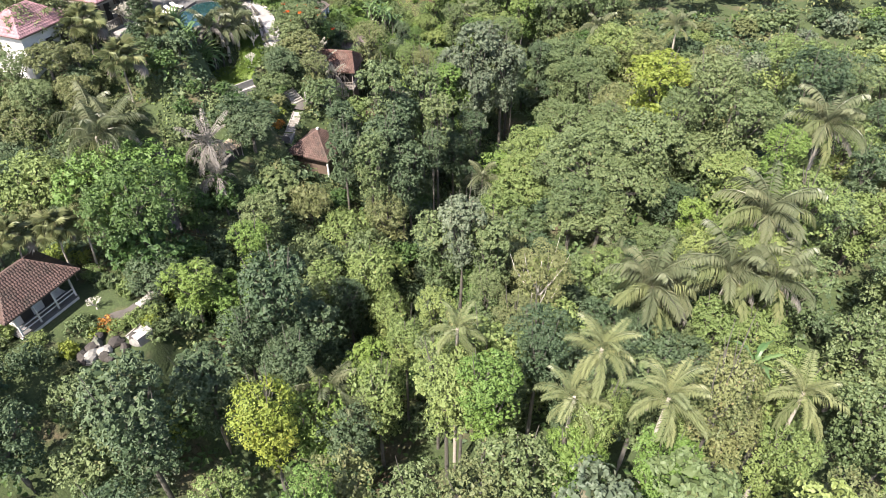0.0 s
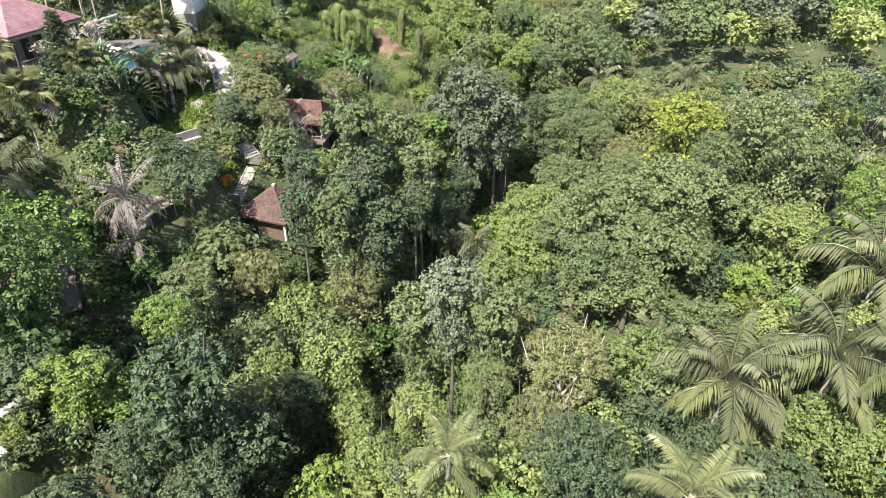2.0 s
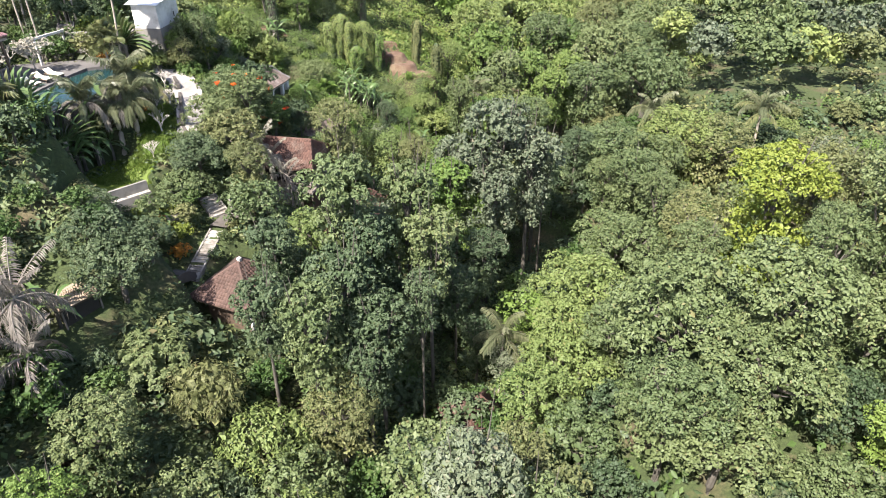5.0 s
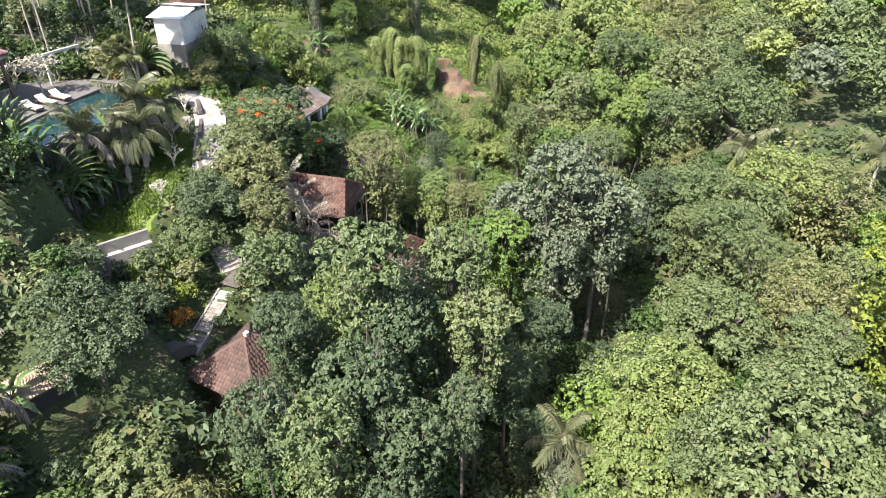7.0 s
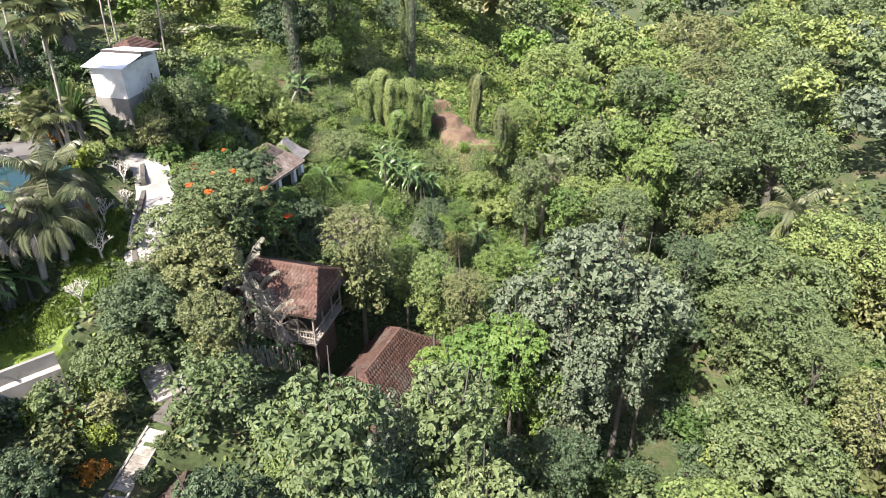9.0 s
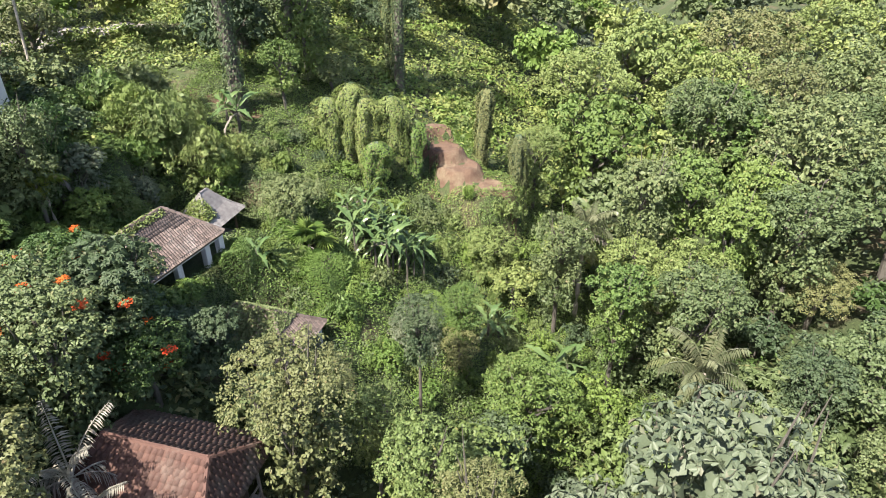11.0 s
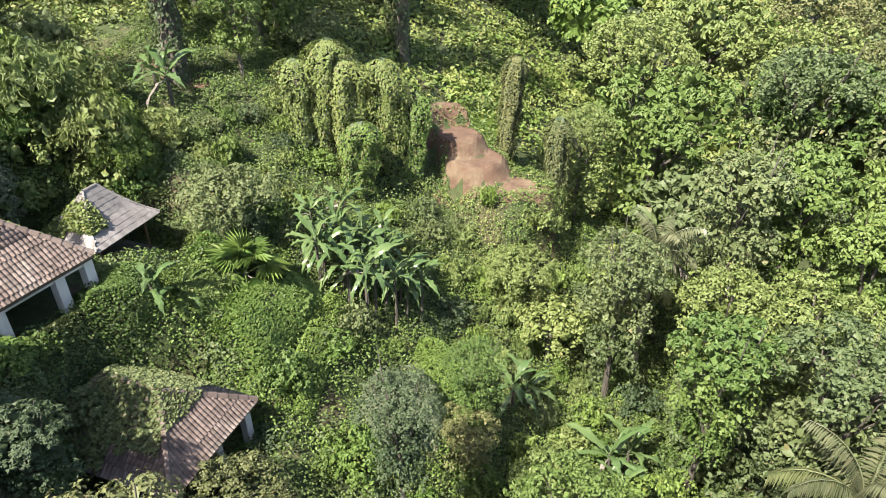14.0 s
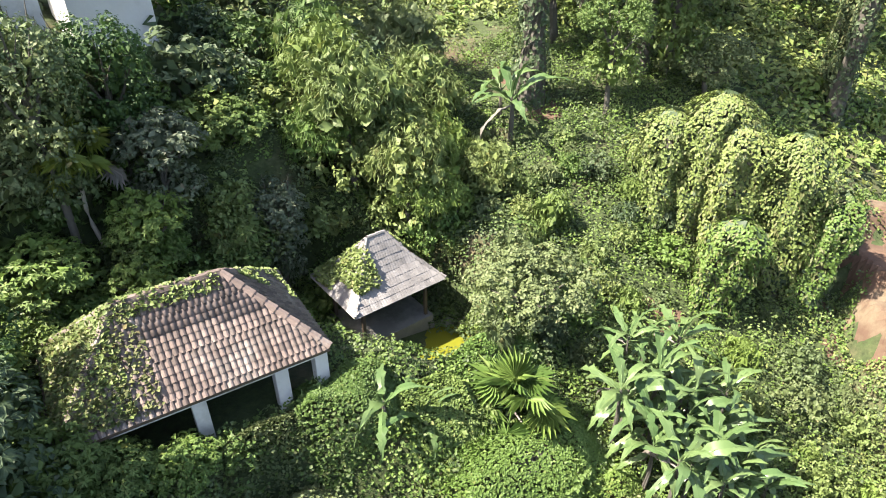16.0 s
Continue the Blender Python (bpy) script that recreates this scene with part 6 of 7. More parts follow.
for i, (x, y, z, s) in enumerate(((-30.2, 91.2, 37.5, 1.3), (-34.2, 66.0, 31.0, 1.4), (-40.4, 72.6, 32.4, 1.4), (-33.6, 44.3, 25.2, 1.15), (-36.8, 43.3, 25.2, 1.15), (-31.9, 45.6, 24.6, 1.0), (-33.0, 74.2, 31.6, 1.2))):
    fan_palm(x, y, z, 22, s, 0.11, 0.8 if i == 0 else 0.3, 60 + i)
for i, (x, y) in enumerate(((-38.5, 91.6), (-40.6, 93.0), (-38.4, 97.8), (-39.2, 98.6), (-37.2, 97.0), (-36.6, 99.4), (-41.5, 95.4), (-42.8, 98.0), (-34.8, 106.5), (-36.5, 108.0), (-31.8, 108.8), (-44.0, 92.0))):
    fan_palm(x, y, 38.0 + (i * 7 % 5) * 0.6, 14, 1.0, 0.1, 0.4, 80 + i, label="tall slender palm with a bare pale trunk")
for i, (x, y, h) in enumerate(((-32.4, 90.6, 31.2), (-32.0, 91.2, 31.6), (-31.5, 91.0, 31.4))):
    fan_palm(x, y, h, 9, 0.9, 0.12, -0.5, 95 + i, label="short pale-stemmed palm at the pool end")
fan_palm(-14.1, 104.3, 21.0, 15, 1.0, 0.1, 0, 99, "bright", "young fan palm with bright green leaves")
fan_palm(-25.4, 98.4, 28.2, 13, 0.75, 0.08, 0, 100, "yellow", "young fan palm with yellow-green leaves")
traveller_palm(-31.4, 93.2, 2.6, -20)
traveller_palm(-30.4, 77.4, 2.2, 35, 15, 1.25)
traveller_palm(-31.8, 76.0, 1.8, 70, 13, 1.1)

# ---- bananas ----
_b = random.Random(12)
for i in range(24):
    a = i * 2.4
    rr = 0.46 * math.sqrt(i)
    banana(-10.2 + rr * math.cos(a) * 1.25, 108.2 + rr * math.sin(a), 2.4 + _b.uniform(-0.6, 1.2), 10, _b.uniform(0.52, 0.74), 100 + i)
for i, (x, y, h, s) in enumerate(((-2.9, 106.3, 1.6, 0.8), (-2.2, 107.0, 1.3, 0.7), (1.6, 104.4, 2.0, 0.85), (2.6, 105.2, 1.6, 0.8), (2.0, 103.2, 1.3, 0.75), (-21.8, 114.4, 2.0, 0.9), (-23.0, 115.2, 1.4, 0.8), (-31.5, 131.0, 3.2, 1.2), (-24.6, 61.6, 1.8, 1.0), (-25.6, 60.8, 1.5, 0.95), (-29.4, 79.4, 2.4, 0.9), (-29.8, 77.2, 2.2, 0.9), (-30.4, 75.2, 2.0, 0.9), (-29.9, 73.2, 1.4, 0.8), (21.6, 29.4, 13.0, 1.0), (-16.0, 100.9, 0.7, 0.6), (-15.4, 101.8, 0.6, 0.6))):
    banana(x, y, h, 8, s, 130 + i)

# broad-leaved planting between the pool and the lawn
for i, (x, y, h, sc) in enumerate(((-29.2, 79.8, 2.6, 1.0), (-28.6, 81.6, 2.4, 0.95), (-30.0, 78.4, 2.8, 1.05), (-28.3, 83.2, 2.0, 0.85), (-29.7, 80.6, 2.2, 0.9), (-30.8, 76.8, 2.6, 1.0), (-28.6, 80.6, 2.0, 0.9), (-30.2, 78.0, 2.2, 0.95))):
    banana(x, y, h, 10, sc, 170 + i, "banana", "tall heliconia clump with upright paddle leaves")
palm(-29.4, 79.6, 29.2, 18, 0.72, [SUGAR[0], WEEPING, WEEPING], 0.24, seed=57, name="sugar_palm", label="old sugar palm with ragged weeping grey fronds", mats=["palmdark", "palmdark", "dead"])

PLANTED = []

# ---- bare shrubs, pine and hedges in the garden ----
for i, (x, y, h) in enumerate(((-26.9, 90.0, 2.0), (-26.6, 86.4, 2.2), (-24.9, 82.8, 2.2), (-24.6, 79.6, 1.9), (-25.8, 87.8, 1.7), (-39.4, 90.4, 2.6), (-40.6, 88.6, 2.8), (-34.2, 91.6, 2.2), (-30.6, 40.7, 1.6))):
    bare_shrub(x, y, h, 200 + i)
for i, (x, y, z) in enumerate(((-38.4, 82.6, 29.0), (-38.9, 79.6, 29.0), (-37.3, 87.4, 29.0))):
    r = bare_shrub(x, y, 3.0, 220 + i, z)
    put("blossom", SHRUBS[i], r, Matrix.LocRotScale((0, 0, 2.3), None, (0.42, 0.42, 0.28)), mat=LEAF["pale"])
    r.name = "flowering_frangipani"
    tagged(r, "frangipani with pale blossom on forked branches", "shrub", group="frangipani on the deck")


def norfolk_pine(x, y, h):
    root = new("norfolk_pine")
    root.matrix_basis = pose(x, y, ground_z(x, y))
    put("trunk", mesh_of("trunk", *tube([(0, 0, -0.3), (0, 0, h)], [0.2, 0.03], 7), BARK), root)
    rng = np.random.default_rng(4)
    out = []
    for k in range(15):
        z = 0.8 + (h - 1.0) * k / 14
        ln = 2.5 * (1 - k / 15.5) + 0.2
        for j in range(6):
            a = j * math.pi / 3 + k * 0.6
            t = np.linspace(0.12, 1, 22)
            P = np.stack([np.cos(a) * ln * t, np.sin(a) * ln * t, z + 0.28 * ln * t ** 2 - 0.1 * t], 1)
            P = np.repeat(P, 3, 0) + rng.normal(size=(66, 3)) * 0.07
            out.append(leaves(rng, P, np.array([[0, 0, 1.0]]) + 0 * P, 0.42, 0.09, 0.5))
    V, Fc = stack(out)
    put("needles", mesh_of("needles", V, Fc, LEAF["dark"]), root)
    return tagged(root, "dark green tiered pine beside the villa", "tree")


norfolk_pine(-34.6, 74.6, 7.5)

for x, y, r, hue, long in ((-28.4, 87.0, 1.0, "croton", 0), (-28.0, 85.6, 0.9, "croton", 0), (-29.4, 88.9, 1.3, "yellow", 1), (-28.7, 90.2, 1.1, "light", 1), (-22.9, 71.0, 0.9, "croton", 0), (-23.6, 72.6, 0.9, "yellow", 1), (-22.4, 73.4, 0.8, "croton", 0), (-34.0, 71.6, 1.0, "croton", 0), (-33.2, 92.4, 1.0, "croton", 0), (-30.0, 38.3, 0.9, "yellow", 0), (-29.4, 39.3, 0.9, "croton", 0), (-28.3, 39.0, 1.0, "light", 0), (-27.3, 39.7, 1.1, "light", 0), (-26.2, 40.9, 1.2, "light", 0), (-32.3, 44.7, 1.2, "light", 0), (-35.6, 95.6, 1.6, "yellow", 0), (-33.6, 96.2, 1.4, "light", 0), (-27.4, 94.6, 1.3, "olive", 1), (-26.6, 95.8, 1.5, "light", 1), (-27.0, 99.4, 1.4, "mid", 1)):
    shrub(x, y, r, hue, long=bool(long))
for x, y, r in ((-21.4, 91.8, 2.0), (-19.6, 91.4, 2.0), (-18.0, 90.2, 2.0), (-21.2, 89.2, 1.9), (-19.4, 88.4, 2.0), (-17.0, 91.8, 1.7)):
    s = shrub(x, y, r, "mid", h=r * 1.5, label="tall shrub dotted with orange blossom")
    put("blossom", SHRUBS[1], s, Matrix.LocRotScale((0.2, -0.3, r * 0.75), Euler((0, 0, x)), (r * 0.055, r * 0.055, r * 0.045)), "small orange flower heads", LEAF["flower"])
    put("blossom", SHRUBS[2], s, Matrix.LocRotScale((-r * 0.5, -0.4, r * 0.6), Euler((0, 0, y)), (r * 0.04, r * 0.04, r * 0.03)), "small orange flower heads", LEAF["flower"])


# ---- creeper-clad stumps and hanging curtains ----
def creeper_column(x, y, h, r, seed, hue="light", lean=0.0):
    """A dead trunk hung with a heavy mantle of creeper that falls in folds to the ground."""
    rng = np.random.default_rng(seed)
    g = ground_z(x, y)
    root = new("creeper_column")
    root.matrix_basis = pose(x, y, g)
    put("stump", mesh_of("stump", *tube([(0, 0, -0.4), (0.1, 0, h * 0.5), (lean, 0, h * 0.9)], [r * 0.5, r * 0.42, r * 0.3], 9), BARK), root)

    def shell(n, grow):
        t = rng.uniform(0, 1, n) ** 0.8
        a = rng.uniform(0, 2 * math.pi, n)
        fold = 1 + 0.16 * np.sin(a * 3 + seed + 0.8 * np.sin(t * 3)) + 0.12 * np.sin(a * 7 + 2 * seed + 1.3 * np.sin(t * 6)) + 0.13 * np.sin(t * 17 + a * 2 + seed)
        head = np.where(t > 0.8, np.sqrt(np.maximum(0, 1 - ((t - 0.8) / 0.2) ** 2)), 0.78 + 0.22 * t / 0.8 + 0.25 * np.maximum(0, 0.2 - t))
        rad = r * grow * fold * head * rng.uniform(0.9, 1.08, n)
        P = np.stack([rad * np.cos(a) + lean * t, rad * np.sin(a), t * h], 1)
        return P, np.stack([np.cos(a), np.sin(a), np.where(t > 0.8, 1.5, 0.45)], 1)

    P, N = shell(int(1000 * r * h), 1.0)
    put("creeper", mesh_of("creeper", *leaves(rng, P, N, 0.135, 0.10, 0.34, along=np.array([[0, 0, -1.0]]), pull=0.55), LEAF[hue]), root)
    P, N = shell(int(130 * r * h), 1.06)
    put("dry_creeper", mesh_of("dry_creeper", *leaves(rng, P, N, 0.22, 0.08, 0.4, along=np.array([[0, 0, -1.0]]), pull=0.85), LEAF["olive"]), root, None, "dry brownish creeper strands")
    # inner layer in dark leaf colour, painting the shade between the folds
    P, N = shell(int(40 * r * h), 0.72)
    put("inner_creeper", mesh_of("inner_creeper", *leaves(rng, P, N, 0.55, 0.45, 0.2), LEAF["dark"]), root, None, "dense inner foliage darkened to stand for shade in the folds")
    return tagged(root, "dead trunk wrapped in hanging {} creeper".format(HUE[hue]), "creeper", group="creeper columns")


for i, (x, y, top, r, hue) in enumerate(((-15.3, 116.0, 27.0, 1.05, "vine"), (-14.2, 116.5, 27.9, 1.15, "vine"), (-12.6, 116.3, 27.0, 1.15, "vine"), (-12.0, 114.3, 24.4, 0.95, "bright"), (-10.8, 117.0, 26.9, 1.1, "vine"), (-9.6, 117.4, 25.0, 0.85, "bright"), (-16.6, 117.4, 25.0, 1.0, "vine"), (-4.6, 124.4, 25.4, 0.7, "olive"), (-1.2, 119.2, 23.4, 0.75, "olive"), (-26.6, 128.4, 35.0, 0.8, "dark"), (-13.4, 133.0, 33.0, 0.9, "mid"), (3.6, 57.0, 15.5, 1.0, "vine"), (4.6, 55.6, 14.5, 0.9, "bright"))):
    creeper_column(x, y, top - ground_z(x, y), r, 300 + i, hue, 0.4 if i % 2 else -0.2)


def vine_clad_tree(x, y, top, r, crown, hue, seed):
    """A tall bare trunk wrapped in climbing leaves, its crown far above."""
    rng = np.random.default_rng(seed)
    g = ground_z(x, y)
    h = top - g
    root = new("vine_clad_tree")
    root.matrix_basis = pose(x, y, g)
    lean = rng.uniform(-0.6, 0.9)
    pts = [(lean * (i / 6) ** 1.5, 0.15 * math.sin(i), -0.6 + (h + 0.6) * i / 6) for i in range(7)]
    rad = [r * 1.5, r * 1.08, r, r * 0.92, r * 0.85, r * 0.75, r * 0.5]
    put("trunk", mesh_of("trunk", *tube(pts, rad, 12), BARK), root)
    n = int(340 * h * r)
    t = rng.uniform(0, 0.95, n)
    a = rng.uniform(0, 2 * math.pi, n)
    rr = r * (1.06 + 0.35 * np.abs(np.sin(t * 9 + a))) * np.where(t < 0.15, 1.35 - t * 2, 1.0)
    P = np.stack([lean * t ** 1.5 + rr * np.cos(a), rr * np.sin(a), t * h], 1)
    put("climber", mesh_of("climber", *leaves(rng, P, np.stack([np.cos(a), np.sin(a), 0 * a + 0.3], 1), 0.22, 0.15, 0.4, along=np.array([[0, 0, -1.0]]), pull=0.6), LEAF["dark"]), root, None, "dark climbing leaves")["kind"] = "stuff"
    put("crown", STOCK["mid"][seed % 3], root, Matrix.LocRotScale((lean, 0, h), None, (crown / 4, crown / 4, crown / 4)), mat=LEAF[hue])
    return tagged(root, "tall tree with a thick trunk wrapped in climbers", "tree", group="valley trees")


vine_clad_tree(-22.8, 117.2, 40.0, 0.55, 4.0, "mid", 3)
vine_clad_tree(-20.6, 123.6, 37.0, 0.32, 3.0, "mid", 4)
vine_clad_tree(-12.8, 131.0, 37.0, 0.4, 2.8, "mid", 5)
vine_clad_tree(-26.4, 128.0, 40.0, 0.5, 4.0, "dark", 7)

# tall trees by the far terrace
for x, y, z, r, k, hue in ((-19.4, 124.2, 33.0, 2.6, "fine", "herb"), (-19.8, 119.0, 29.0, 1.7, "fine", "herb")):
    tree(k, hue, x, y, z, r)
# trees before the villa wing
for x, y, z, r, hue in ((-42.6, 66.6, 30.6, 2.4, "olive"), (-45.6, 65.0, 30.4, 2.3, "mid"), (-40.4, 68.6, 30.2, 1.7, "olive"), (-39.0, 63.6, 28.6, 2.0, "olive"), (-43.0, 62.4, 28.6, 2.2, "mid")):
    tree("mid", hue, x, y, z, r)
tree("mid", "mid", -21.4, 76.9, 22.6, 2.4)
tree("mid", "dark", -11.6, 69.4, 19.8, 2.3)
tree("mid", "dark", -23.4, 66.4, 22.6, 2.6)
tree("mid", "olive", -18.4, 82.6, 25.4, 2.7)
tree("mid", "mid", -20.6, 84.6, 25.6, 2.4)
tree("mid", "dark", -20.9, 79.6, 24.4, 2.0)
# bamboo on the bank above the pavilions
for x, y, z, r, hue in ((-24.6, 109.8, 26.2, 2.3, "light"), (-22.8, 110.6, 25.0, 1.9, "bright"), (-26.2, 107.4, 26.8, 2.0, "light"), (-21.2, 111.8, 24.2, 1.6, "light"), (-25.0, 112.2, 26.4, 2.2, "light"), (-28.0, 109.0, 28.0, 2.0, "herb"), (-23.4, 108.2, 25.8, 1.7, "light"), (-23.8, 107.2, 28.0, 2.1, "light"), (-25.4, 107.6, 28.6, 2.0, "herb"), (-21.8, 108.0, 26.0, 1.9, "light"), (-20.9, 108.2, 24.8, 1.4, "bright"), (-24.6, 106.2, 26.6, 1.5, "bright")):
    tree("bamboo", hue, x, y, z, r)
# small trees round the pavilions; one taller tree added to shade the sunken pavilion
for x, y, z, r, k, hue in ((-24.6, 99.4, 25.4, 1.4, "spray", "herb"), (-24.8, 96.4, 25.6, 1.6, "spray", "bright"), (-22.6, 93.6, 23.6, 1.4, "spray", "herb"), (-19.4, 93.6, 22.2, 1.4, "spray", "herb"), (-26.4, 94.6, 27.2, 1.6, "spray", "herb"), (-23.4, 98.4, 24.9, 1.1, "spray", "bright"), (-25.8, 102.6, 26.6, 1.5, "spray", "herb"), (-23.6, 103.4, 25.2, 1.2, "large", "grey"), (-27.2, 100.6, 27.4, 1.6, "mid", "bright"), (-16.9, 108.6, 19.8, 0.9, "fine", "dark"), (-17.4, 94.0, 20.6, 1.4, "spray", "dark"), (-16.2, 93.0, 20.8, 1.5, "spray", "dark"), (-18.6, 92.4, 27.2, 2.1, "spray", "dark"), (-16.6, 92.6, 23.6, 1.5, "spray", "dark"), (-13.4, 93.6, 19.6, 1.3, "fine", "dark"), (-27.2, 105.6, 27.0, 1.5, "large", "herb"), (-28.6, 101.8, 28.0, 1.6, "large", "bright"), (-18.7, 95.0, 23.6, 1.1, "spray", "herb"), (-17.9, 96.3, 22.9, 0.9, "spray", "bright"), (-19.2, 94.2, 23.9, 1.2, "spray", "herb"), (-16.4, 97.0, 21.0, 0.9, "spray", "mid"), (-24.9, 100.6, 28.2, 1.4, "spray", "grey"), (-25.4, 97.8, 31.0, 1.6, "droop", "mid"), (-25.9, 100.0, 30.6, 1.5, "droop", "deep"), (-26.4, 94.8, 29.6, 1.2, "fine", "olive"), (-29.6, 93.8, 29.4, 1.2, "mid", "mid"), (-28.6, 93.2, 28.6, 1.0, "mid", "light"), (-31.4, 94.6, 30.0, 1.2, "mid", "deep"), (-24.0, 99.4, 26.4, 1.2, "spray", "bright"), (-25.4, 103.4, 25.8, 1.3, "spray", "herb")):
    tree(k, hue, x, y, z, r)


# planting round the balcony house and rock garden
_s = random.Random(41)
for i in range(190):
    x, y = _s.uniform(-38, -22), _s.uniform(31, 48)
    r = _s.uniform(0.7, 1.6)
    if math.hypot(x + 34.4, y - 41.1) < 3.2 + r * 0.6 or math.hypot(x + 28.2, y - 36.8) < 2.0 + r * 0.7 or math.hypot(x + 28.8, y - 40.5) < 1.0 + r:
        continue
    if not any(math.hypot(x - a, y - b) < 0.55 * (r + c) for a, b, c in PLANTED):
        PLANTED.append((x, y, r))
        shrub(x, y, r, _s.choice(("dark", "mid", "dark", "mid", "light", "yellow", "olive")), h=r * _s.uniform(1.0, 1.8), long=_s.random() < 0.25)

# bushes at the foot of the pavilions and beside the steps
for x, y, r, hue in ((-18.1, 95.0, 0.9, "herb"), (-17.9, 96.2, 0.8, "bright"), (-18.4, 94.0, 0.9, "herb"), (-17.7, 97.2, 0.6, "herb"), (-12.6, 95.4, 0.8, "mid"), (-13.6, 94.6, 0.9, "dark"), (-15.4, 95.0, 0.9, "dark"), (-16.4, 95.6, 0.9, "mid"), (-20.4, 71.4, 0.8, "croton"), (-20.6, 72.8, 0.9, "yellow"), (-20.3, 74.6, 0.8, "mid"), (-17.2, 75.0, 0.6, "olive"), (-17.6, 73.4, 0.6, "mid"), (-17.9, 71.8, 0.6, "dark"), (-20.6, 69.2, 0.9, "mid"), (-22.6, 75.6, 0.8, "yellow"), (-22.8, 72.6, 0.9, "mid"), (-24.4, 72.4, 1.0, "dark"), (-21.5, 81.9, 1.0, "mid"), (-20.7, 82.7, 1.2, "olive"), (-22.6, 81.4, 0.8, "mid"), (-16.2, 81.0, 0.8, "dark"), (-17.6, 80.2, 0.9, "mid"), (-12.2, 83.6, 1.1, "deep"), (-13.8, 82.2, 1.2, "deep"), (-11.4, 86.0, 1.1, "deep"), (-10.6, 88.4, 1.2, "dark"), (-15.6, 82.0, 1.1, "deep"), (-12.0, 90.0, 1.3, "dark"), (-11.6, 80.6, 1.2, "deep")):
    shrub(x, y, r, hue, h=r * 1.5)

# shrubs on the bank round the pavilions
_s = random.Random(77)
for i in range(110):
    x, y = _s.uniform(-28, -20.5), _s.uniform(93, 114)
    r = _s.uniform(0.7, 1.4)
    if open_ground(x, y, r * 0.9):
        shrub(x, y, r, _s.choice(("herb", "mid", "herb", "bright", "light")), h=r * _s.uniform(1.0, 1.7), long=_s.random() < 0.3)


for i in range(230):
    x, y = _s.uniform(-16.5, 5), _s.uniform(98.5, 116)
    r = _s.uniform(0.55, 1.25)
    if math.hypot(x + 10.2, y - 108.2) < 1.6 + r or math.hypot(x + 15.1, y - 97.5) < 3.3 + r or not open_ground(x, y, r * 0.7) or any(math.hypot(x - a, y - b) < 0.8 * (r + c) for a, b, c in PLANTED):
        continue
    PLANTED.append((x, y, r))
    shrub(x, y, r, _s.choice(("herb", "bright", "mid", "light", "herb", "dark")), h=r * _s.uniform(1.0, 1.9), long=_s.random() < 0.25)


# bushes against the foot of the shed
for x, y, r, hue in ((-28.6, 94.9, 0.8, "light"), (-27.6, 95.6, 0.9, "herb"), (-27.1, 96.7, 0.9, "mid"), (-26.9, 98.0, 0.9, "herb"), (-29.6, 95.0, 0.7, "mid")):
    shrub(x, y, r, hue, h=r * 2.6)

# bushes on the bank beside the creeper curtains and below the soil cut
for x0, x1, y0, y1, n, hues in ((-20.6, -14.6, 106.5, 116.5, 60, ("light", "mid", "herb", "dark", "light")), (-8.2, 2.5, 108.6, 116.2, 85, ("bright", "light", "mid", "herb", "dark", "light"))):
    for i in range(n):
        x, y = _s.uniform(x0, x1), _s.uniform(y0, y1)
        r = _s.uniform(0.5, 1.05)
        if math.hypot(x + 10.2, y - 108.2) < 1.6 + r or not open_ground(x, y, r * 0.8) or any(math.hypot(x - a, y - b) < 0.62 * (r + c) for a, b, c in PLANTED):
            continue
        PLANTED.append((x, y, r))
        shrub(x, y, r, _s.choice(hues), h=r * _s.uniform(1.1, 2.0), long=_s.random() < 0.2)


def creeper_mound(x0, y0, x1, y1, w, h, n, seed, hue):
    rng = np.random.default_rng(seed)
    t = rng.uniform(0, 1, n)
    a = rng.uniform(-1.5, 1.5, n)
    d = Vector((x1 - x0, y1 - y0)).normalized()
    P = []
    for f, b in zip(t, a):
        wob = 1 + 0.3 * noise.noise((f * 4, b, seed))
        cx, cy = x0 + (x1 - x0) * f - d.y * math.sin(b) * w * wob, y0 + (y1 - y0) * f + d.x * math.sin(b) * w * wob
        P.append((cx, cy, ground_z(cx, cy) + h * wob * math.cos(b) * min(1, 4 * f + 0.3, 4 * (1 - f) + 0.3)))
    N = np.stack([-d.y * np.sin(a), d.x * np.sin(a), np.cos(a) + 0.3], 1)
    ob = put("creeper_mound", mesh_of("creeper_mound", *leaves(rng, np.array(P), N, 0.115, 0.085, 0.4), LEAF[hue]))
    return tagged(ob, "long mound smothered in {} creeper".format(HUE[hue]), "creeper", kind="stuff")


creeper_mound(-13.3, 100.2, -12.4, 106.2, 1.2, 1.3, 9360, 1, "bright")
creeper_mound(-10.9, 100.0, -11.0, 106.5, 0.6, 0.7, 4680, 2, "bright")
creeper_mound(-15.6, 101.2, -14.9, 103.6, 1.0, 0.9, 3960, 3, "herb")
creeper_mound(-16.4, 107.4, -15.6, 110.4, 1.0, 1.0, 4320, 5, "herb")
creeper_mound(-17.3, 99.0, -16.4, 102.0, 1.0, 0.7, 6480, 6, "herb")
creeper_mound(-17.5, 95.2, -17.0, 99.2, 0.8, 0.6, 4680, 7, "mid")
creeper_mound(-15.6, 103.4, -15.2, 107.0, 0.8, 0.7, 4680, 9, "bright")
creeper_mound(-6.2, 103.6, -6.0, 107.6, 1.4, 1.0, 6480, 4, "bright")

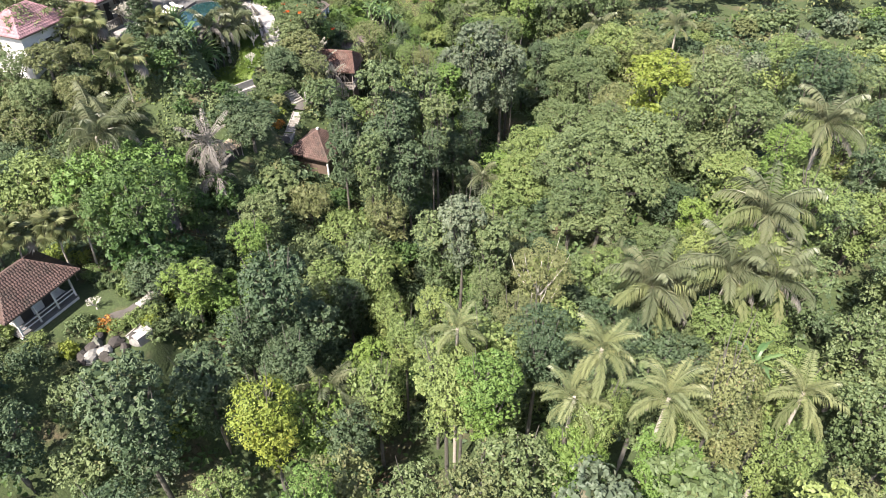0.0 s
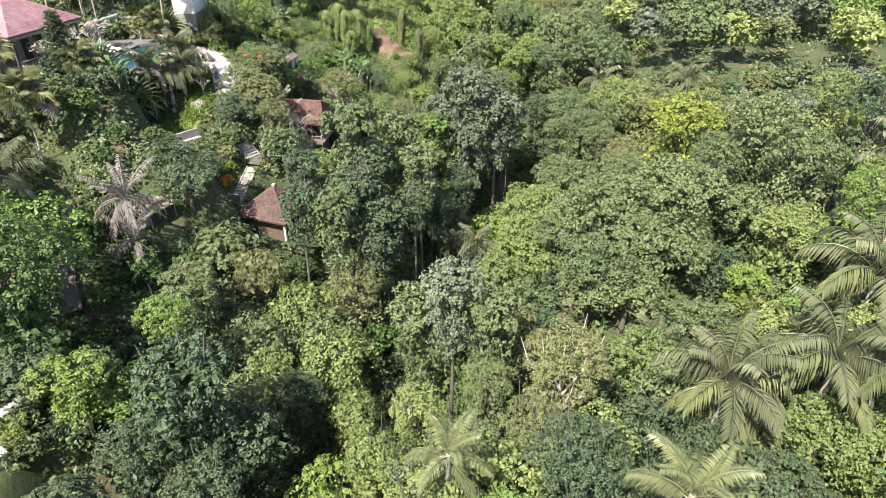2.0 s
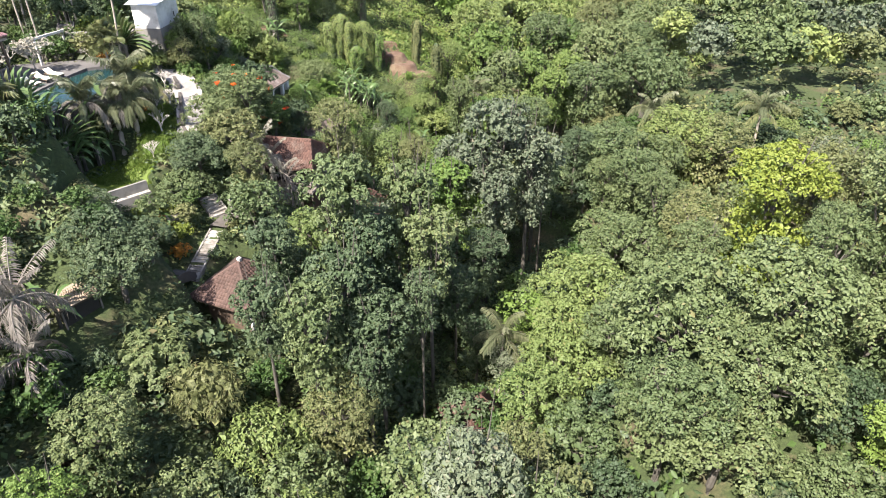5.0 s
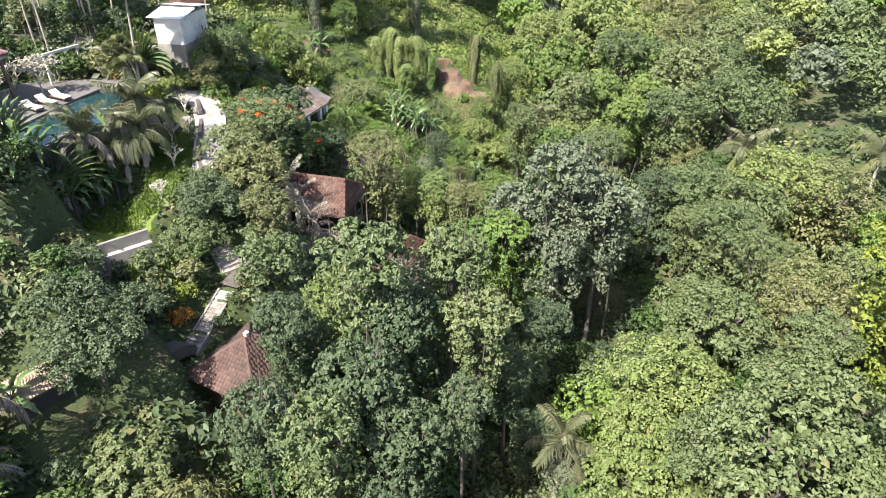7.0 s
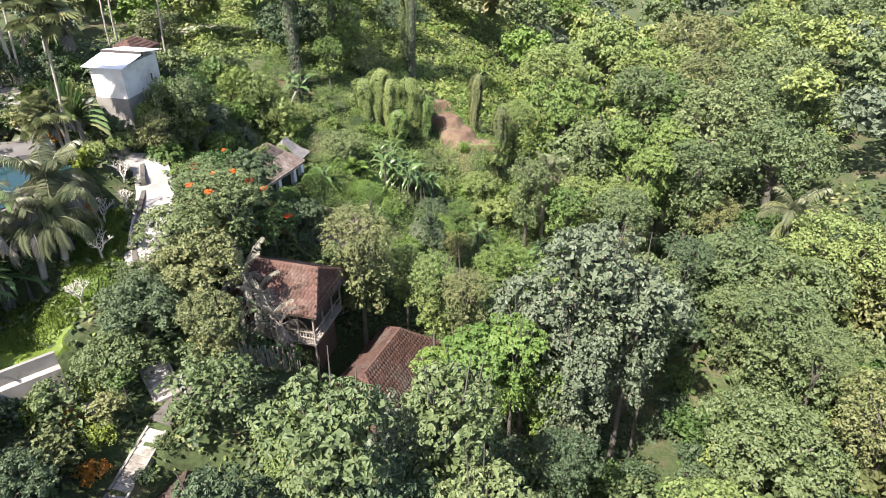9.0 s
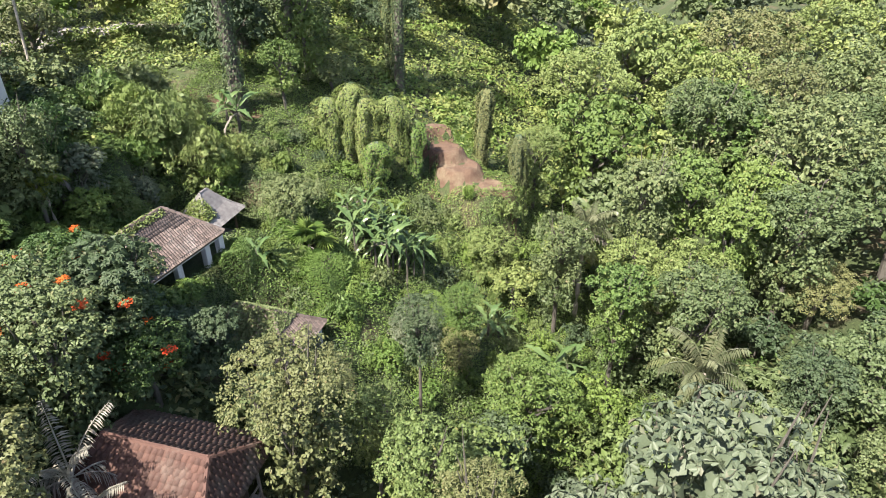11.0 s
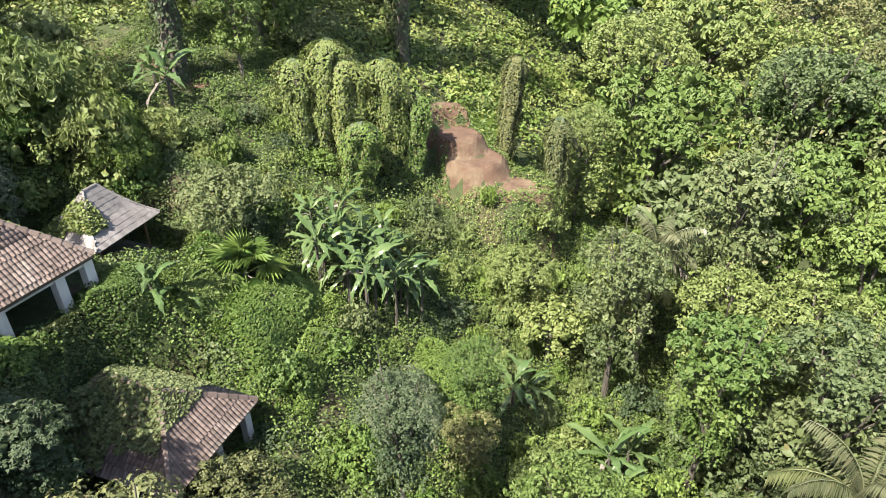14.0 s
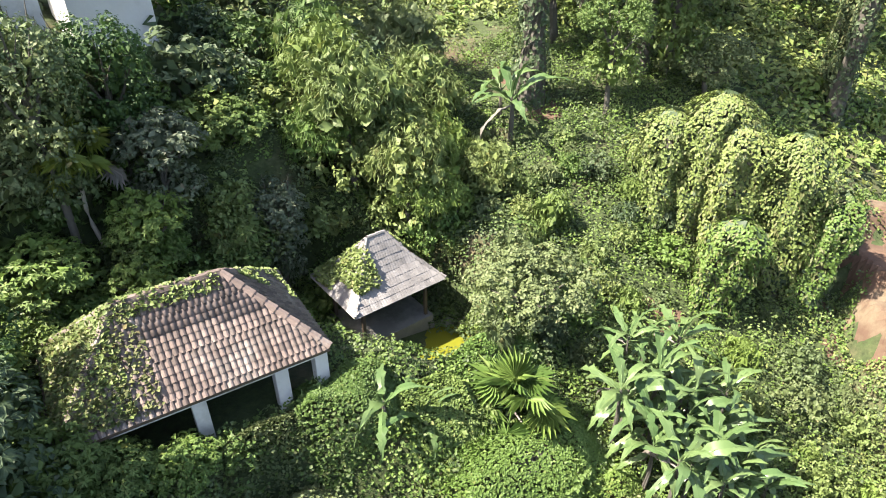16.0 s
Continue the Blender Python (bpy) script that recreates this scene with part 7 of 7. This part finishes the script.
# ---- undergrowth ----
def undergrowth(seed, x0, x1, y0, y1, n, rmin, rmax, leaf, per, label, hues, height=0.8):
    rng = np.random.default_rng(seed)
    piles = {h: [] for h in hues}
    for _ in range(n):
        x, y = rng.uniform(x0, x1), rng.uniform(y0, y1)
        r = rng.uniform(rmin, rmax)
        if not open_ground(x, y, r * 0.8) or (seed > 1 and -29 < x < 9 and 92 < y < 126):
            continue
        k = noise.noise((x * 0.16, y * 0.16, seed)) * 0.9 + 0.5 + rng.normal() * 0.16
        hue = hues[int(max(0, min(0.999, k)) * len(hues))]
        g = ground_z(x, y)
        q = dirs(rng, per, -0.05)
        P = np.array([x, y, g - 0.1]) + q * r * rng.uniform(0.78, 1.08, (per, 1)) * np.array([1, 1, height * rng.uniform(0.6, 1.3)])
        s = rng.uniform(0.75, 1.25)
        piles[hue].append(leaves(rng, P, q + np.array([0, 0, 0.6]), leaf[0] * s, leaf[1] * s, 0.5))
    for h, p in piles.items():
        if p:
            ob = put("undergrowth", mesh_of("undergrowth", *stack(p), LEAF[h]))
            tagged(ob, label.format(HUE[h]), "undergrowth", kind="stuff")


def carpet(seed, x0, x1, y0, y1, n, leaf, label, hues, lift=0.35, cut=-2.0):
    rng = np.random.default_rng(seed)
    piles = {h: [] for h in hues}
    for _ in range(n):
        x, y = rng.uniform(x0, x1), rng.uniform(y0, y1)
        if noise.noise((x * 0.2, y * 0.2, seed + 3.0)) < cut or not open_ground(x, y, -0.3):
            continue
        k = noise.noise((x * 0.13, y * 0.13, seed)) * 0.9 + 0.5 + rng.normal() * 0.12
        hump = abs(noise.noise((x * 0.8, y * 0.8, 5.0)))
        piles[hues[int(max(0, min(0.999, k)) * len(hues))]].append((x, y, ground_z(x, y) + 0.05 + lift * hump + rng.uniform(0, 0.15)))
    for h, p in piles.items():
        if p:
            P = np.array(p)
            ob = put("ground_creeper", mesh_of("ground_creeper", *leaves(rng, P, np.array([[0, 0, 1.0]]) + 0 * P, *leaf, 0.5), LEAF[h]))
            tagged(ob, label.format(HUE[h]), "creeper", kind="stuff")


def bank_cover(seed, x0, x1, y0, y1, n, leaf, label, hues, lift=0.4):
    """Leaves lying along the steep banks, as dense as the face is long."""
    rng = np.random.default_rng(seed)
    piles = {h: ([], []) for h in hues}
    for _ in range(n):
        x, y = rng.uniform(x0, x1), rng.uniform(y0, y1)
        z = ground_z(x, y)
        gxs, gys = (ground_z(x + 0.25, y) - z) * 4, (ground_z(x, y + 0.25) - z) * 4
        steep = math.sqrt(1 + gxs * gxs + gys * gys)
        if rng.random() > steep / 3.2 or math.hypot(x + 18.3, y - 105.1) < 1.5 or not open_ground(x, y, -0.4):
            continue
        k = noise.noise((x * 0.3, y * 0.3, seed)) * 0.9 + 0.5 + rng.normal() * 0.1
        P, N = piles[hues[int(max(0, min(0.999, k)) * len(hues))]]
        nn = np.array([-gxs, -gys, 1.0]) / steep
        P.append(np.array([x, y, z + 0.04]) + nn * (lift * abs(noise.noise((x * 0.9, y * 0.9, z * 0.9))) + rng.uniform(0, 0.14)))
        N.append(nn)
    for h, (P, N) in piles.items():
        if P:
            ob = put("bank_herbs", mesh_of("bank_herbs", *leaves(rng, np.array(P), np.array(N), *leaf, 0.45), LEAF[h]))
            tagged(ob, label.format(HUE[h]), "herbs", kind="stuff")


bank_cover(21, -24, -12, 93.5, 112, 80000, (0.115, 0.085), "low {} herbs matting the steep bank", ["herb", "mid", "herb", "mid"], 0.8)
bank_cover(22, -10, 4, 106, 119, 46000, (0.12, 0.085), "low {} herbs matting the slope below the soil cut", ["herb", "bright", "light", "mid"], 0.8)
carpet(11, -28, 8, 93, 127, 105000, (0.125, 0.09), "carpet of {} creeper leaves over the ground", ["bright", "herb", "bright", "mid"], 0.7)
carpet(12, -62, 6, 48, 94, 36000, (0.36, 0.22), "carpet of {} leaves between the garden trees", ["mid", "dark", "light", "olive"], 0.5)
carpet(13, -50, 6, 124, 180, 34000, (0.34, 0.20), "carpet of {} leaves over the upper slope", ["vine", "light", "vine", "bright"], 0.6)
undergrowth(1, -29, 10, 92, 127, 1400, 0.45, 1.15, (0.125, 0.085), 130, "low {} creepers and herbs smothering the bank", ["herb", "mid", "bright", "light", "dark"], 1.0)
# mostly dark leaf colours, painting shade between the crowns
undergrowth(2, -38, 12, 38, 94, 1600, 0.7, 1.5, (0.38, 0.22), 36, "dense {} shrubs on the valley slope", ["dark", "dark", "mid", "dark", "olive"])
undergrowth(3, -45, 8, 128, 175, 1900, 0.8, 1.7, (0.42, 0.24), 42, "low {} growth on the sunlit upper slope", ["vine", "light", "bright", "vine"], 0.6)
# only dark leaf colours: shade of the canopy gaps put into the thicket
undergrowth(4, -55, 55, 20, 118, 1300, 1.3, 2.6, (0.60, 0.36), 26, "dense {} thicket on the forest floor", ["dark", "deep", "deep", "dark"], 0.8)
undergrowth(6, -52, -27, 104, 132, 420, 0.8, 1.7, (0.34, 0.20), 48, "low {} growth among the trees of the terrace", ["bright", "mid", "light", "herb"], 0.7)
undergrowth(5, 18, 100, 92, 200, 640, 1.6, 2.8, (0.70, 0.40), 26, "dense {} thicket on the forest floor", ["mid", "dark", "olive"], 1.1)


# ---- creepers on the pavilion roofs ----
def roof_creeper(root, L, W, z, rise, ridge, where, n, seed, hue, label):
    rng = np.random.default_rng(seed)
    P, N = [], []
    M = root.matrix_basis
    while len(P) < n:
        x, y = rng.uniform(-L / 2, L / 2), rng.uniform(-W / 2, W / 2)
        fy = 1 - abs(y) / (W / 2)
        fx = (L / 2 - abs(x)) / ((L - ridge) / 2)
        f = min(fx, fy, 1)
        edge = noise.noise((x * 0.9, y * 0.9, seed))
        if where(x, y, f) + 0.55 * edge < 0.5:
            continue
        p = Vector((x, y, z + rise * f + 0.06 + rng.uniform(0, 0.16)))
        P.append(tuple(M @ p))
        N.append((0, 0, 1))
    V, Fc = leaves(rng, np.array(P), np.array(N, dtype=float), 0.15, 0.11, 0.5)
    ob = put("roof_creeper", mesh_of("roof_creeper", V, Fc, LEAF[hue]))
    return tagged(ob, label, "creeper", kind="stuff")


roof_creeper(pav, 6.5, 4.0, 2.15, 1.95, 2.6, lambda x, y, f: (0.9 if x < -1.5 else 0.0) + (0.75 if f > 0.82 and x < 1.2 else 0.0) + (0.6 if y > 0.3 else 0), 7200, 1, "light", "leafy creeper spreading over the pavilion tiles")
roof_creeper(pav, 6.5, 4.0, 2.15, 1.95, 2.6, lambda x, y, f: (0.75 if x < -0.9 else 0.0), 2600, 5, "olive", "dry creeper stems on the pavilion tiles")
roof_creeper(gaz, 3.7, 3.0, 2.0, 1.6, 0.7, lambda x, y, f: (0.85 if x < -0.5 and f > 0.25 and y < 0.6 else 0.0) + (0.7 if y > 0.2 else 0), 3000, 2, "light", "bright creeper on one side of the gazebo roof")
roof_creeper(pav2, 5.8, 4.4, 2.2, 1.8, 2.2, lambda x, y, f: (0.9 if x < (1.9 if y < 0.9 else 1.2) else 0.0) - (0.8 if y < -1.5 and x > 0.2 else 0), 15200, 3, "mid", "leafy creeper smothering the sunken pavilion roof")
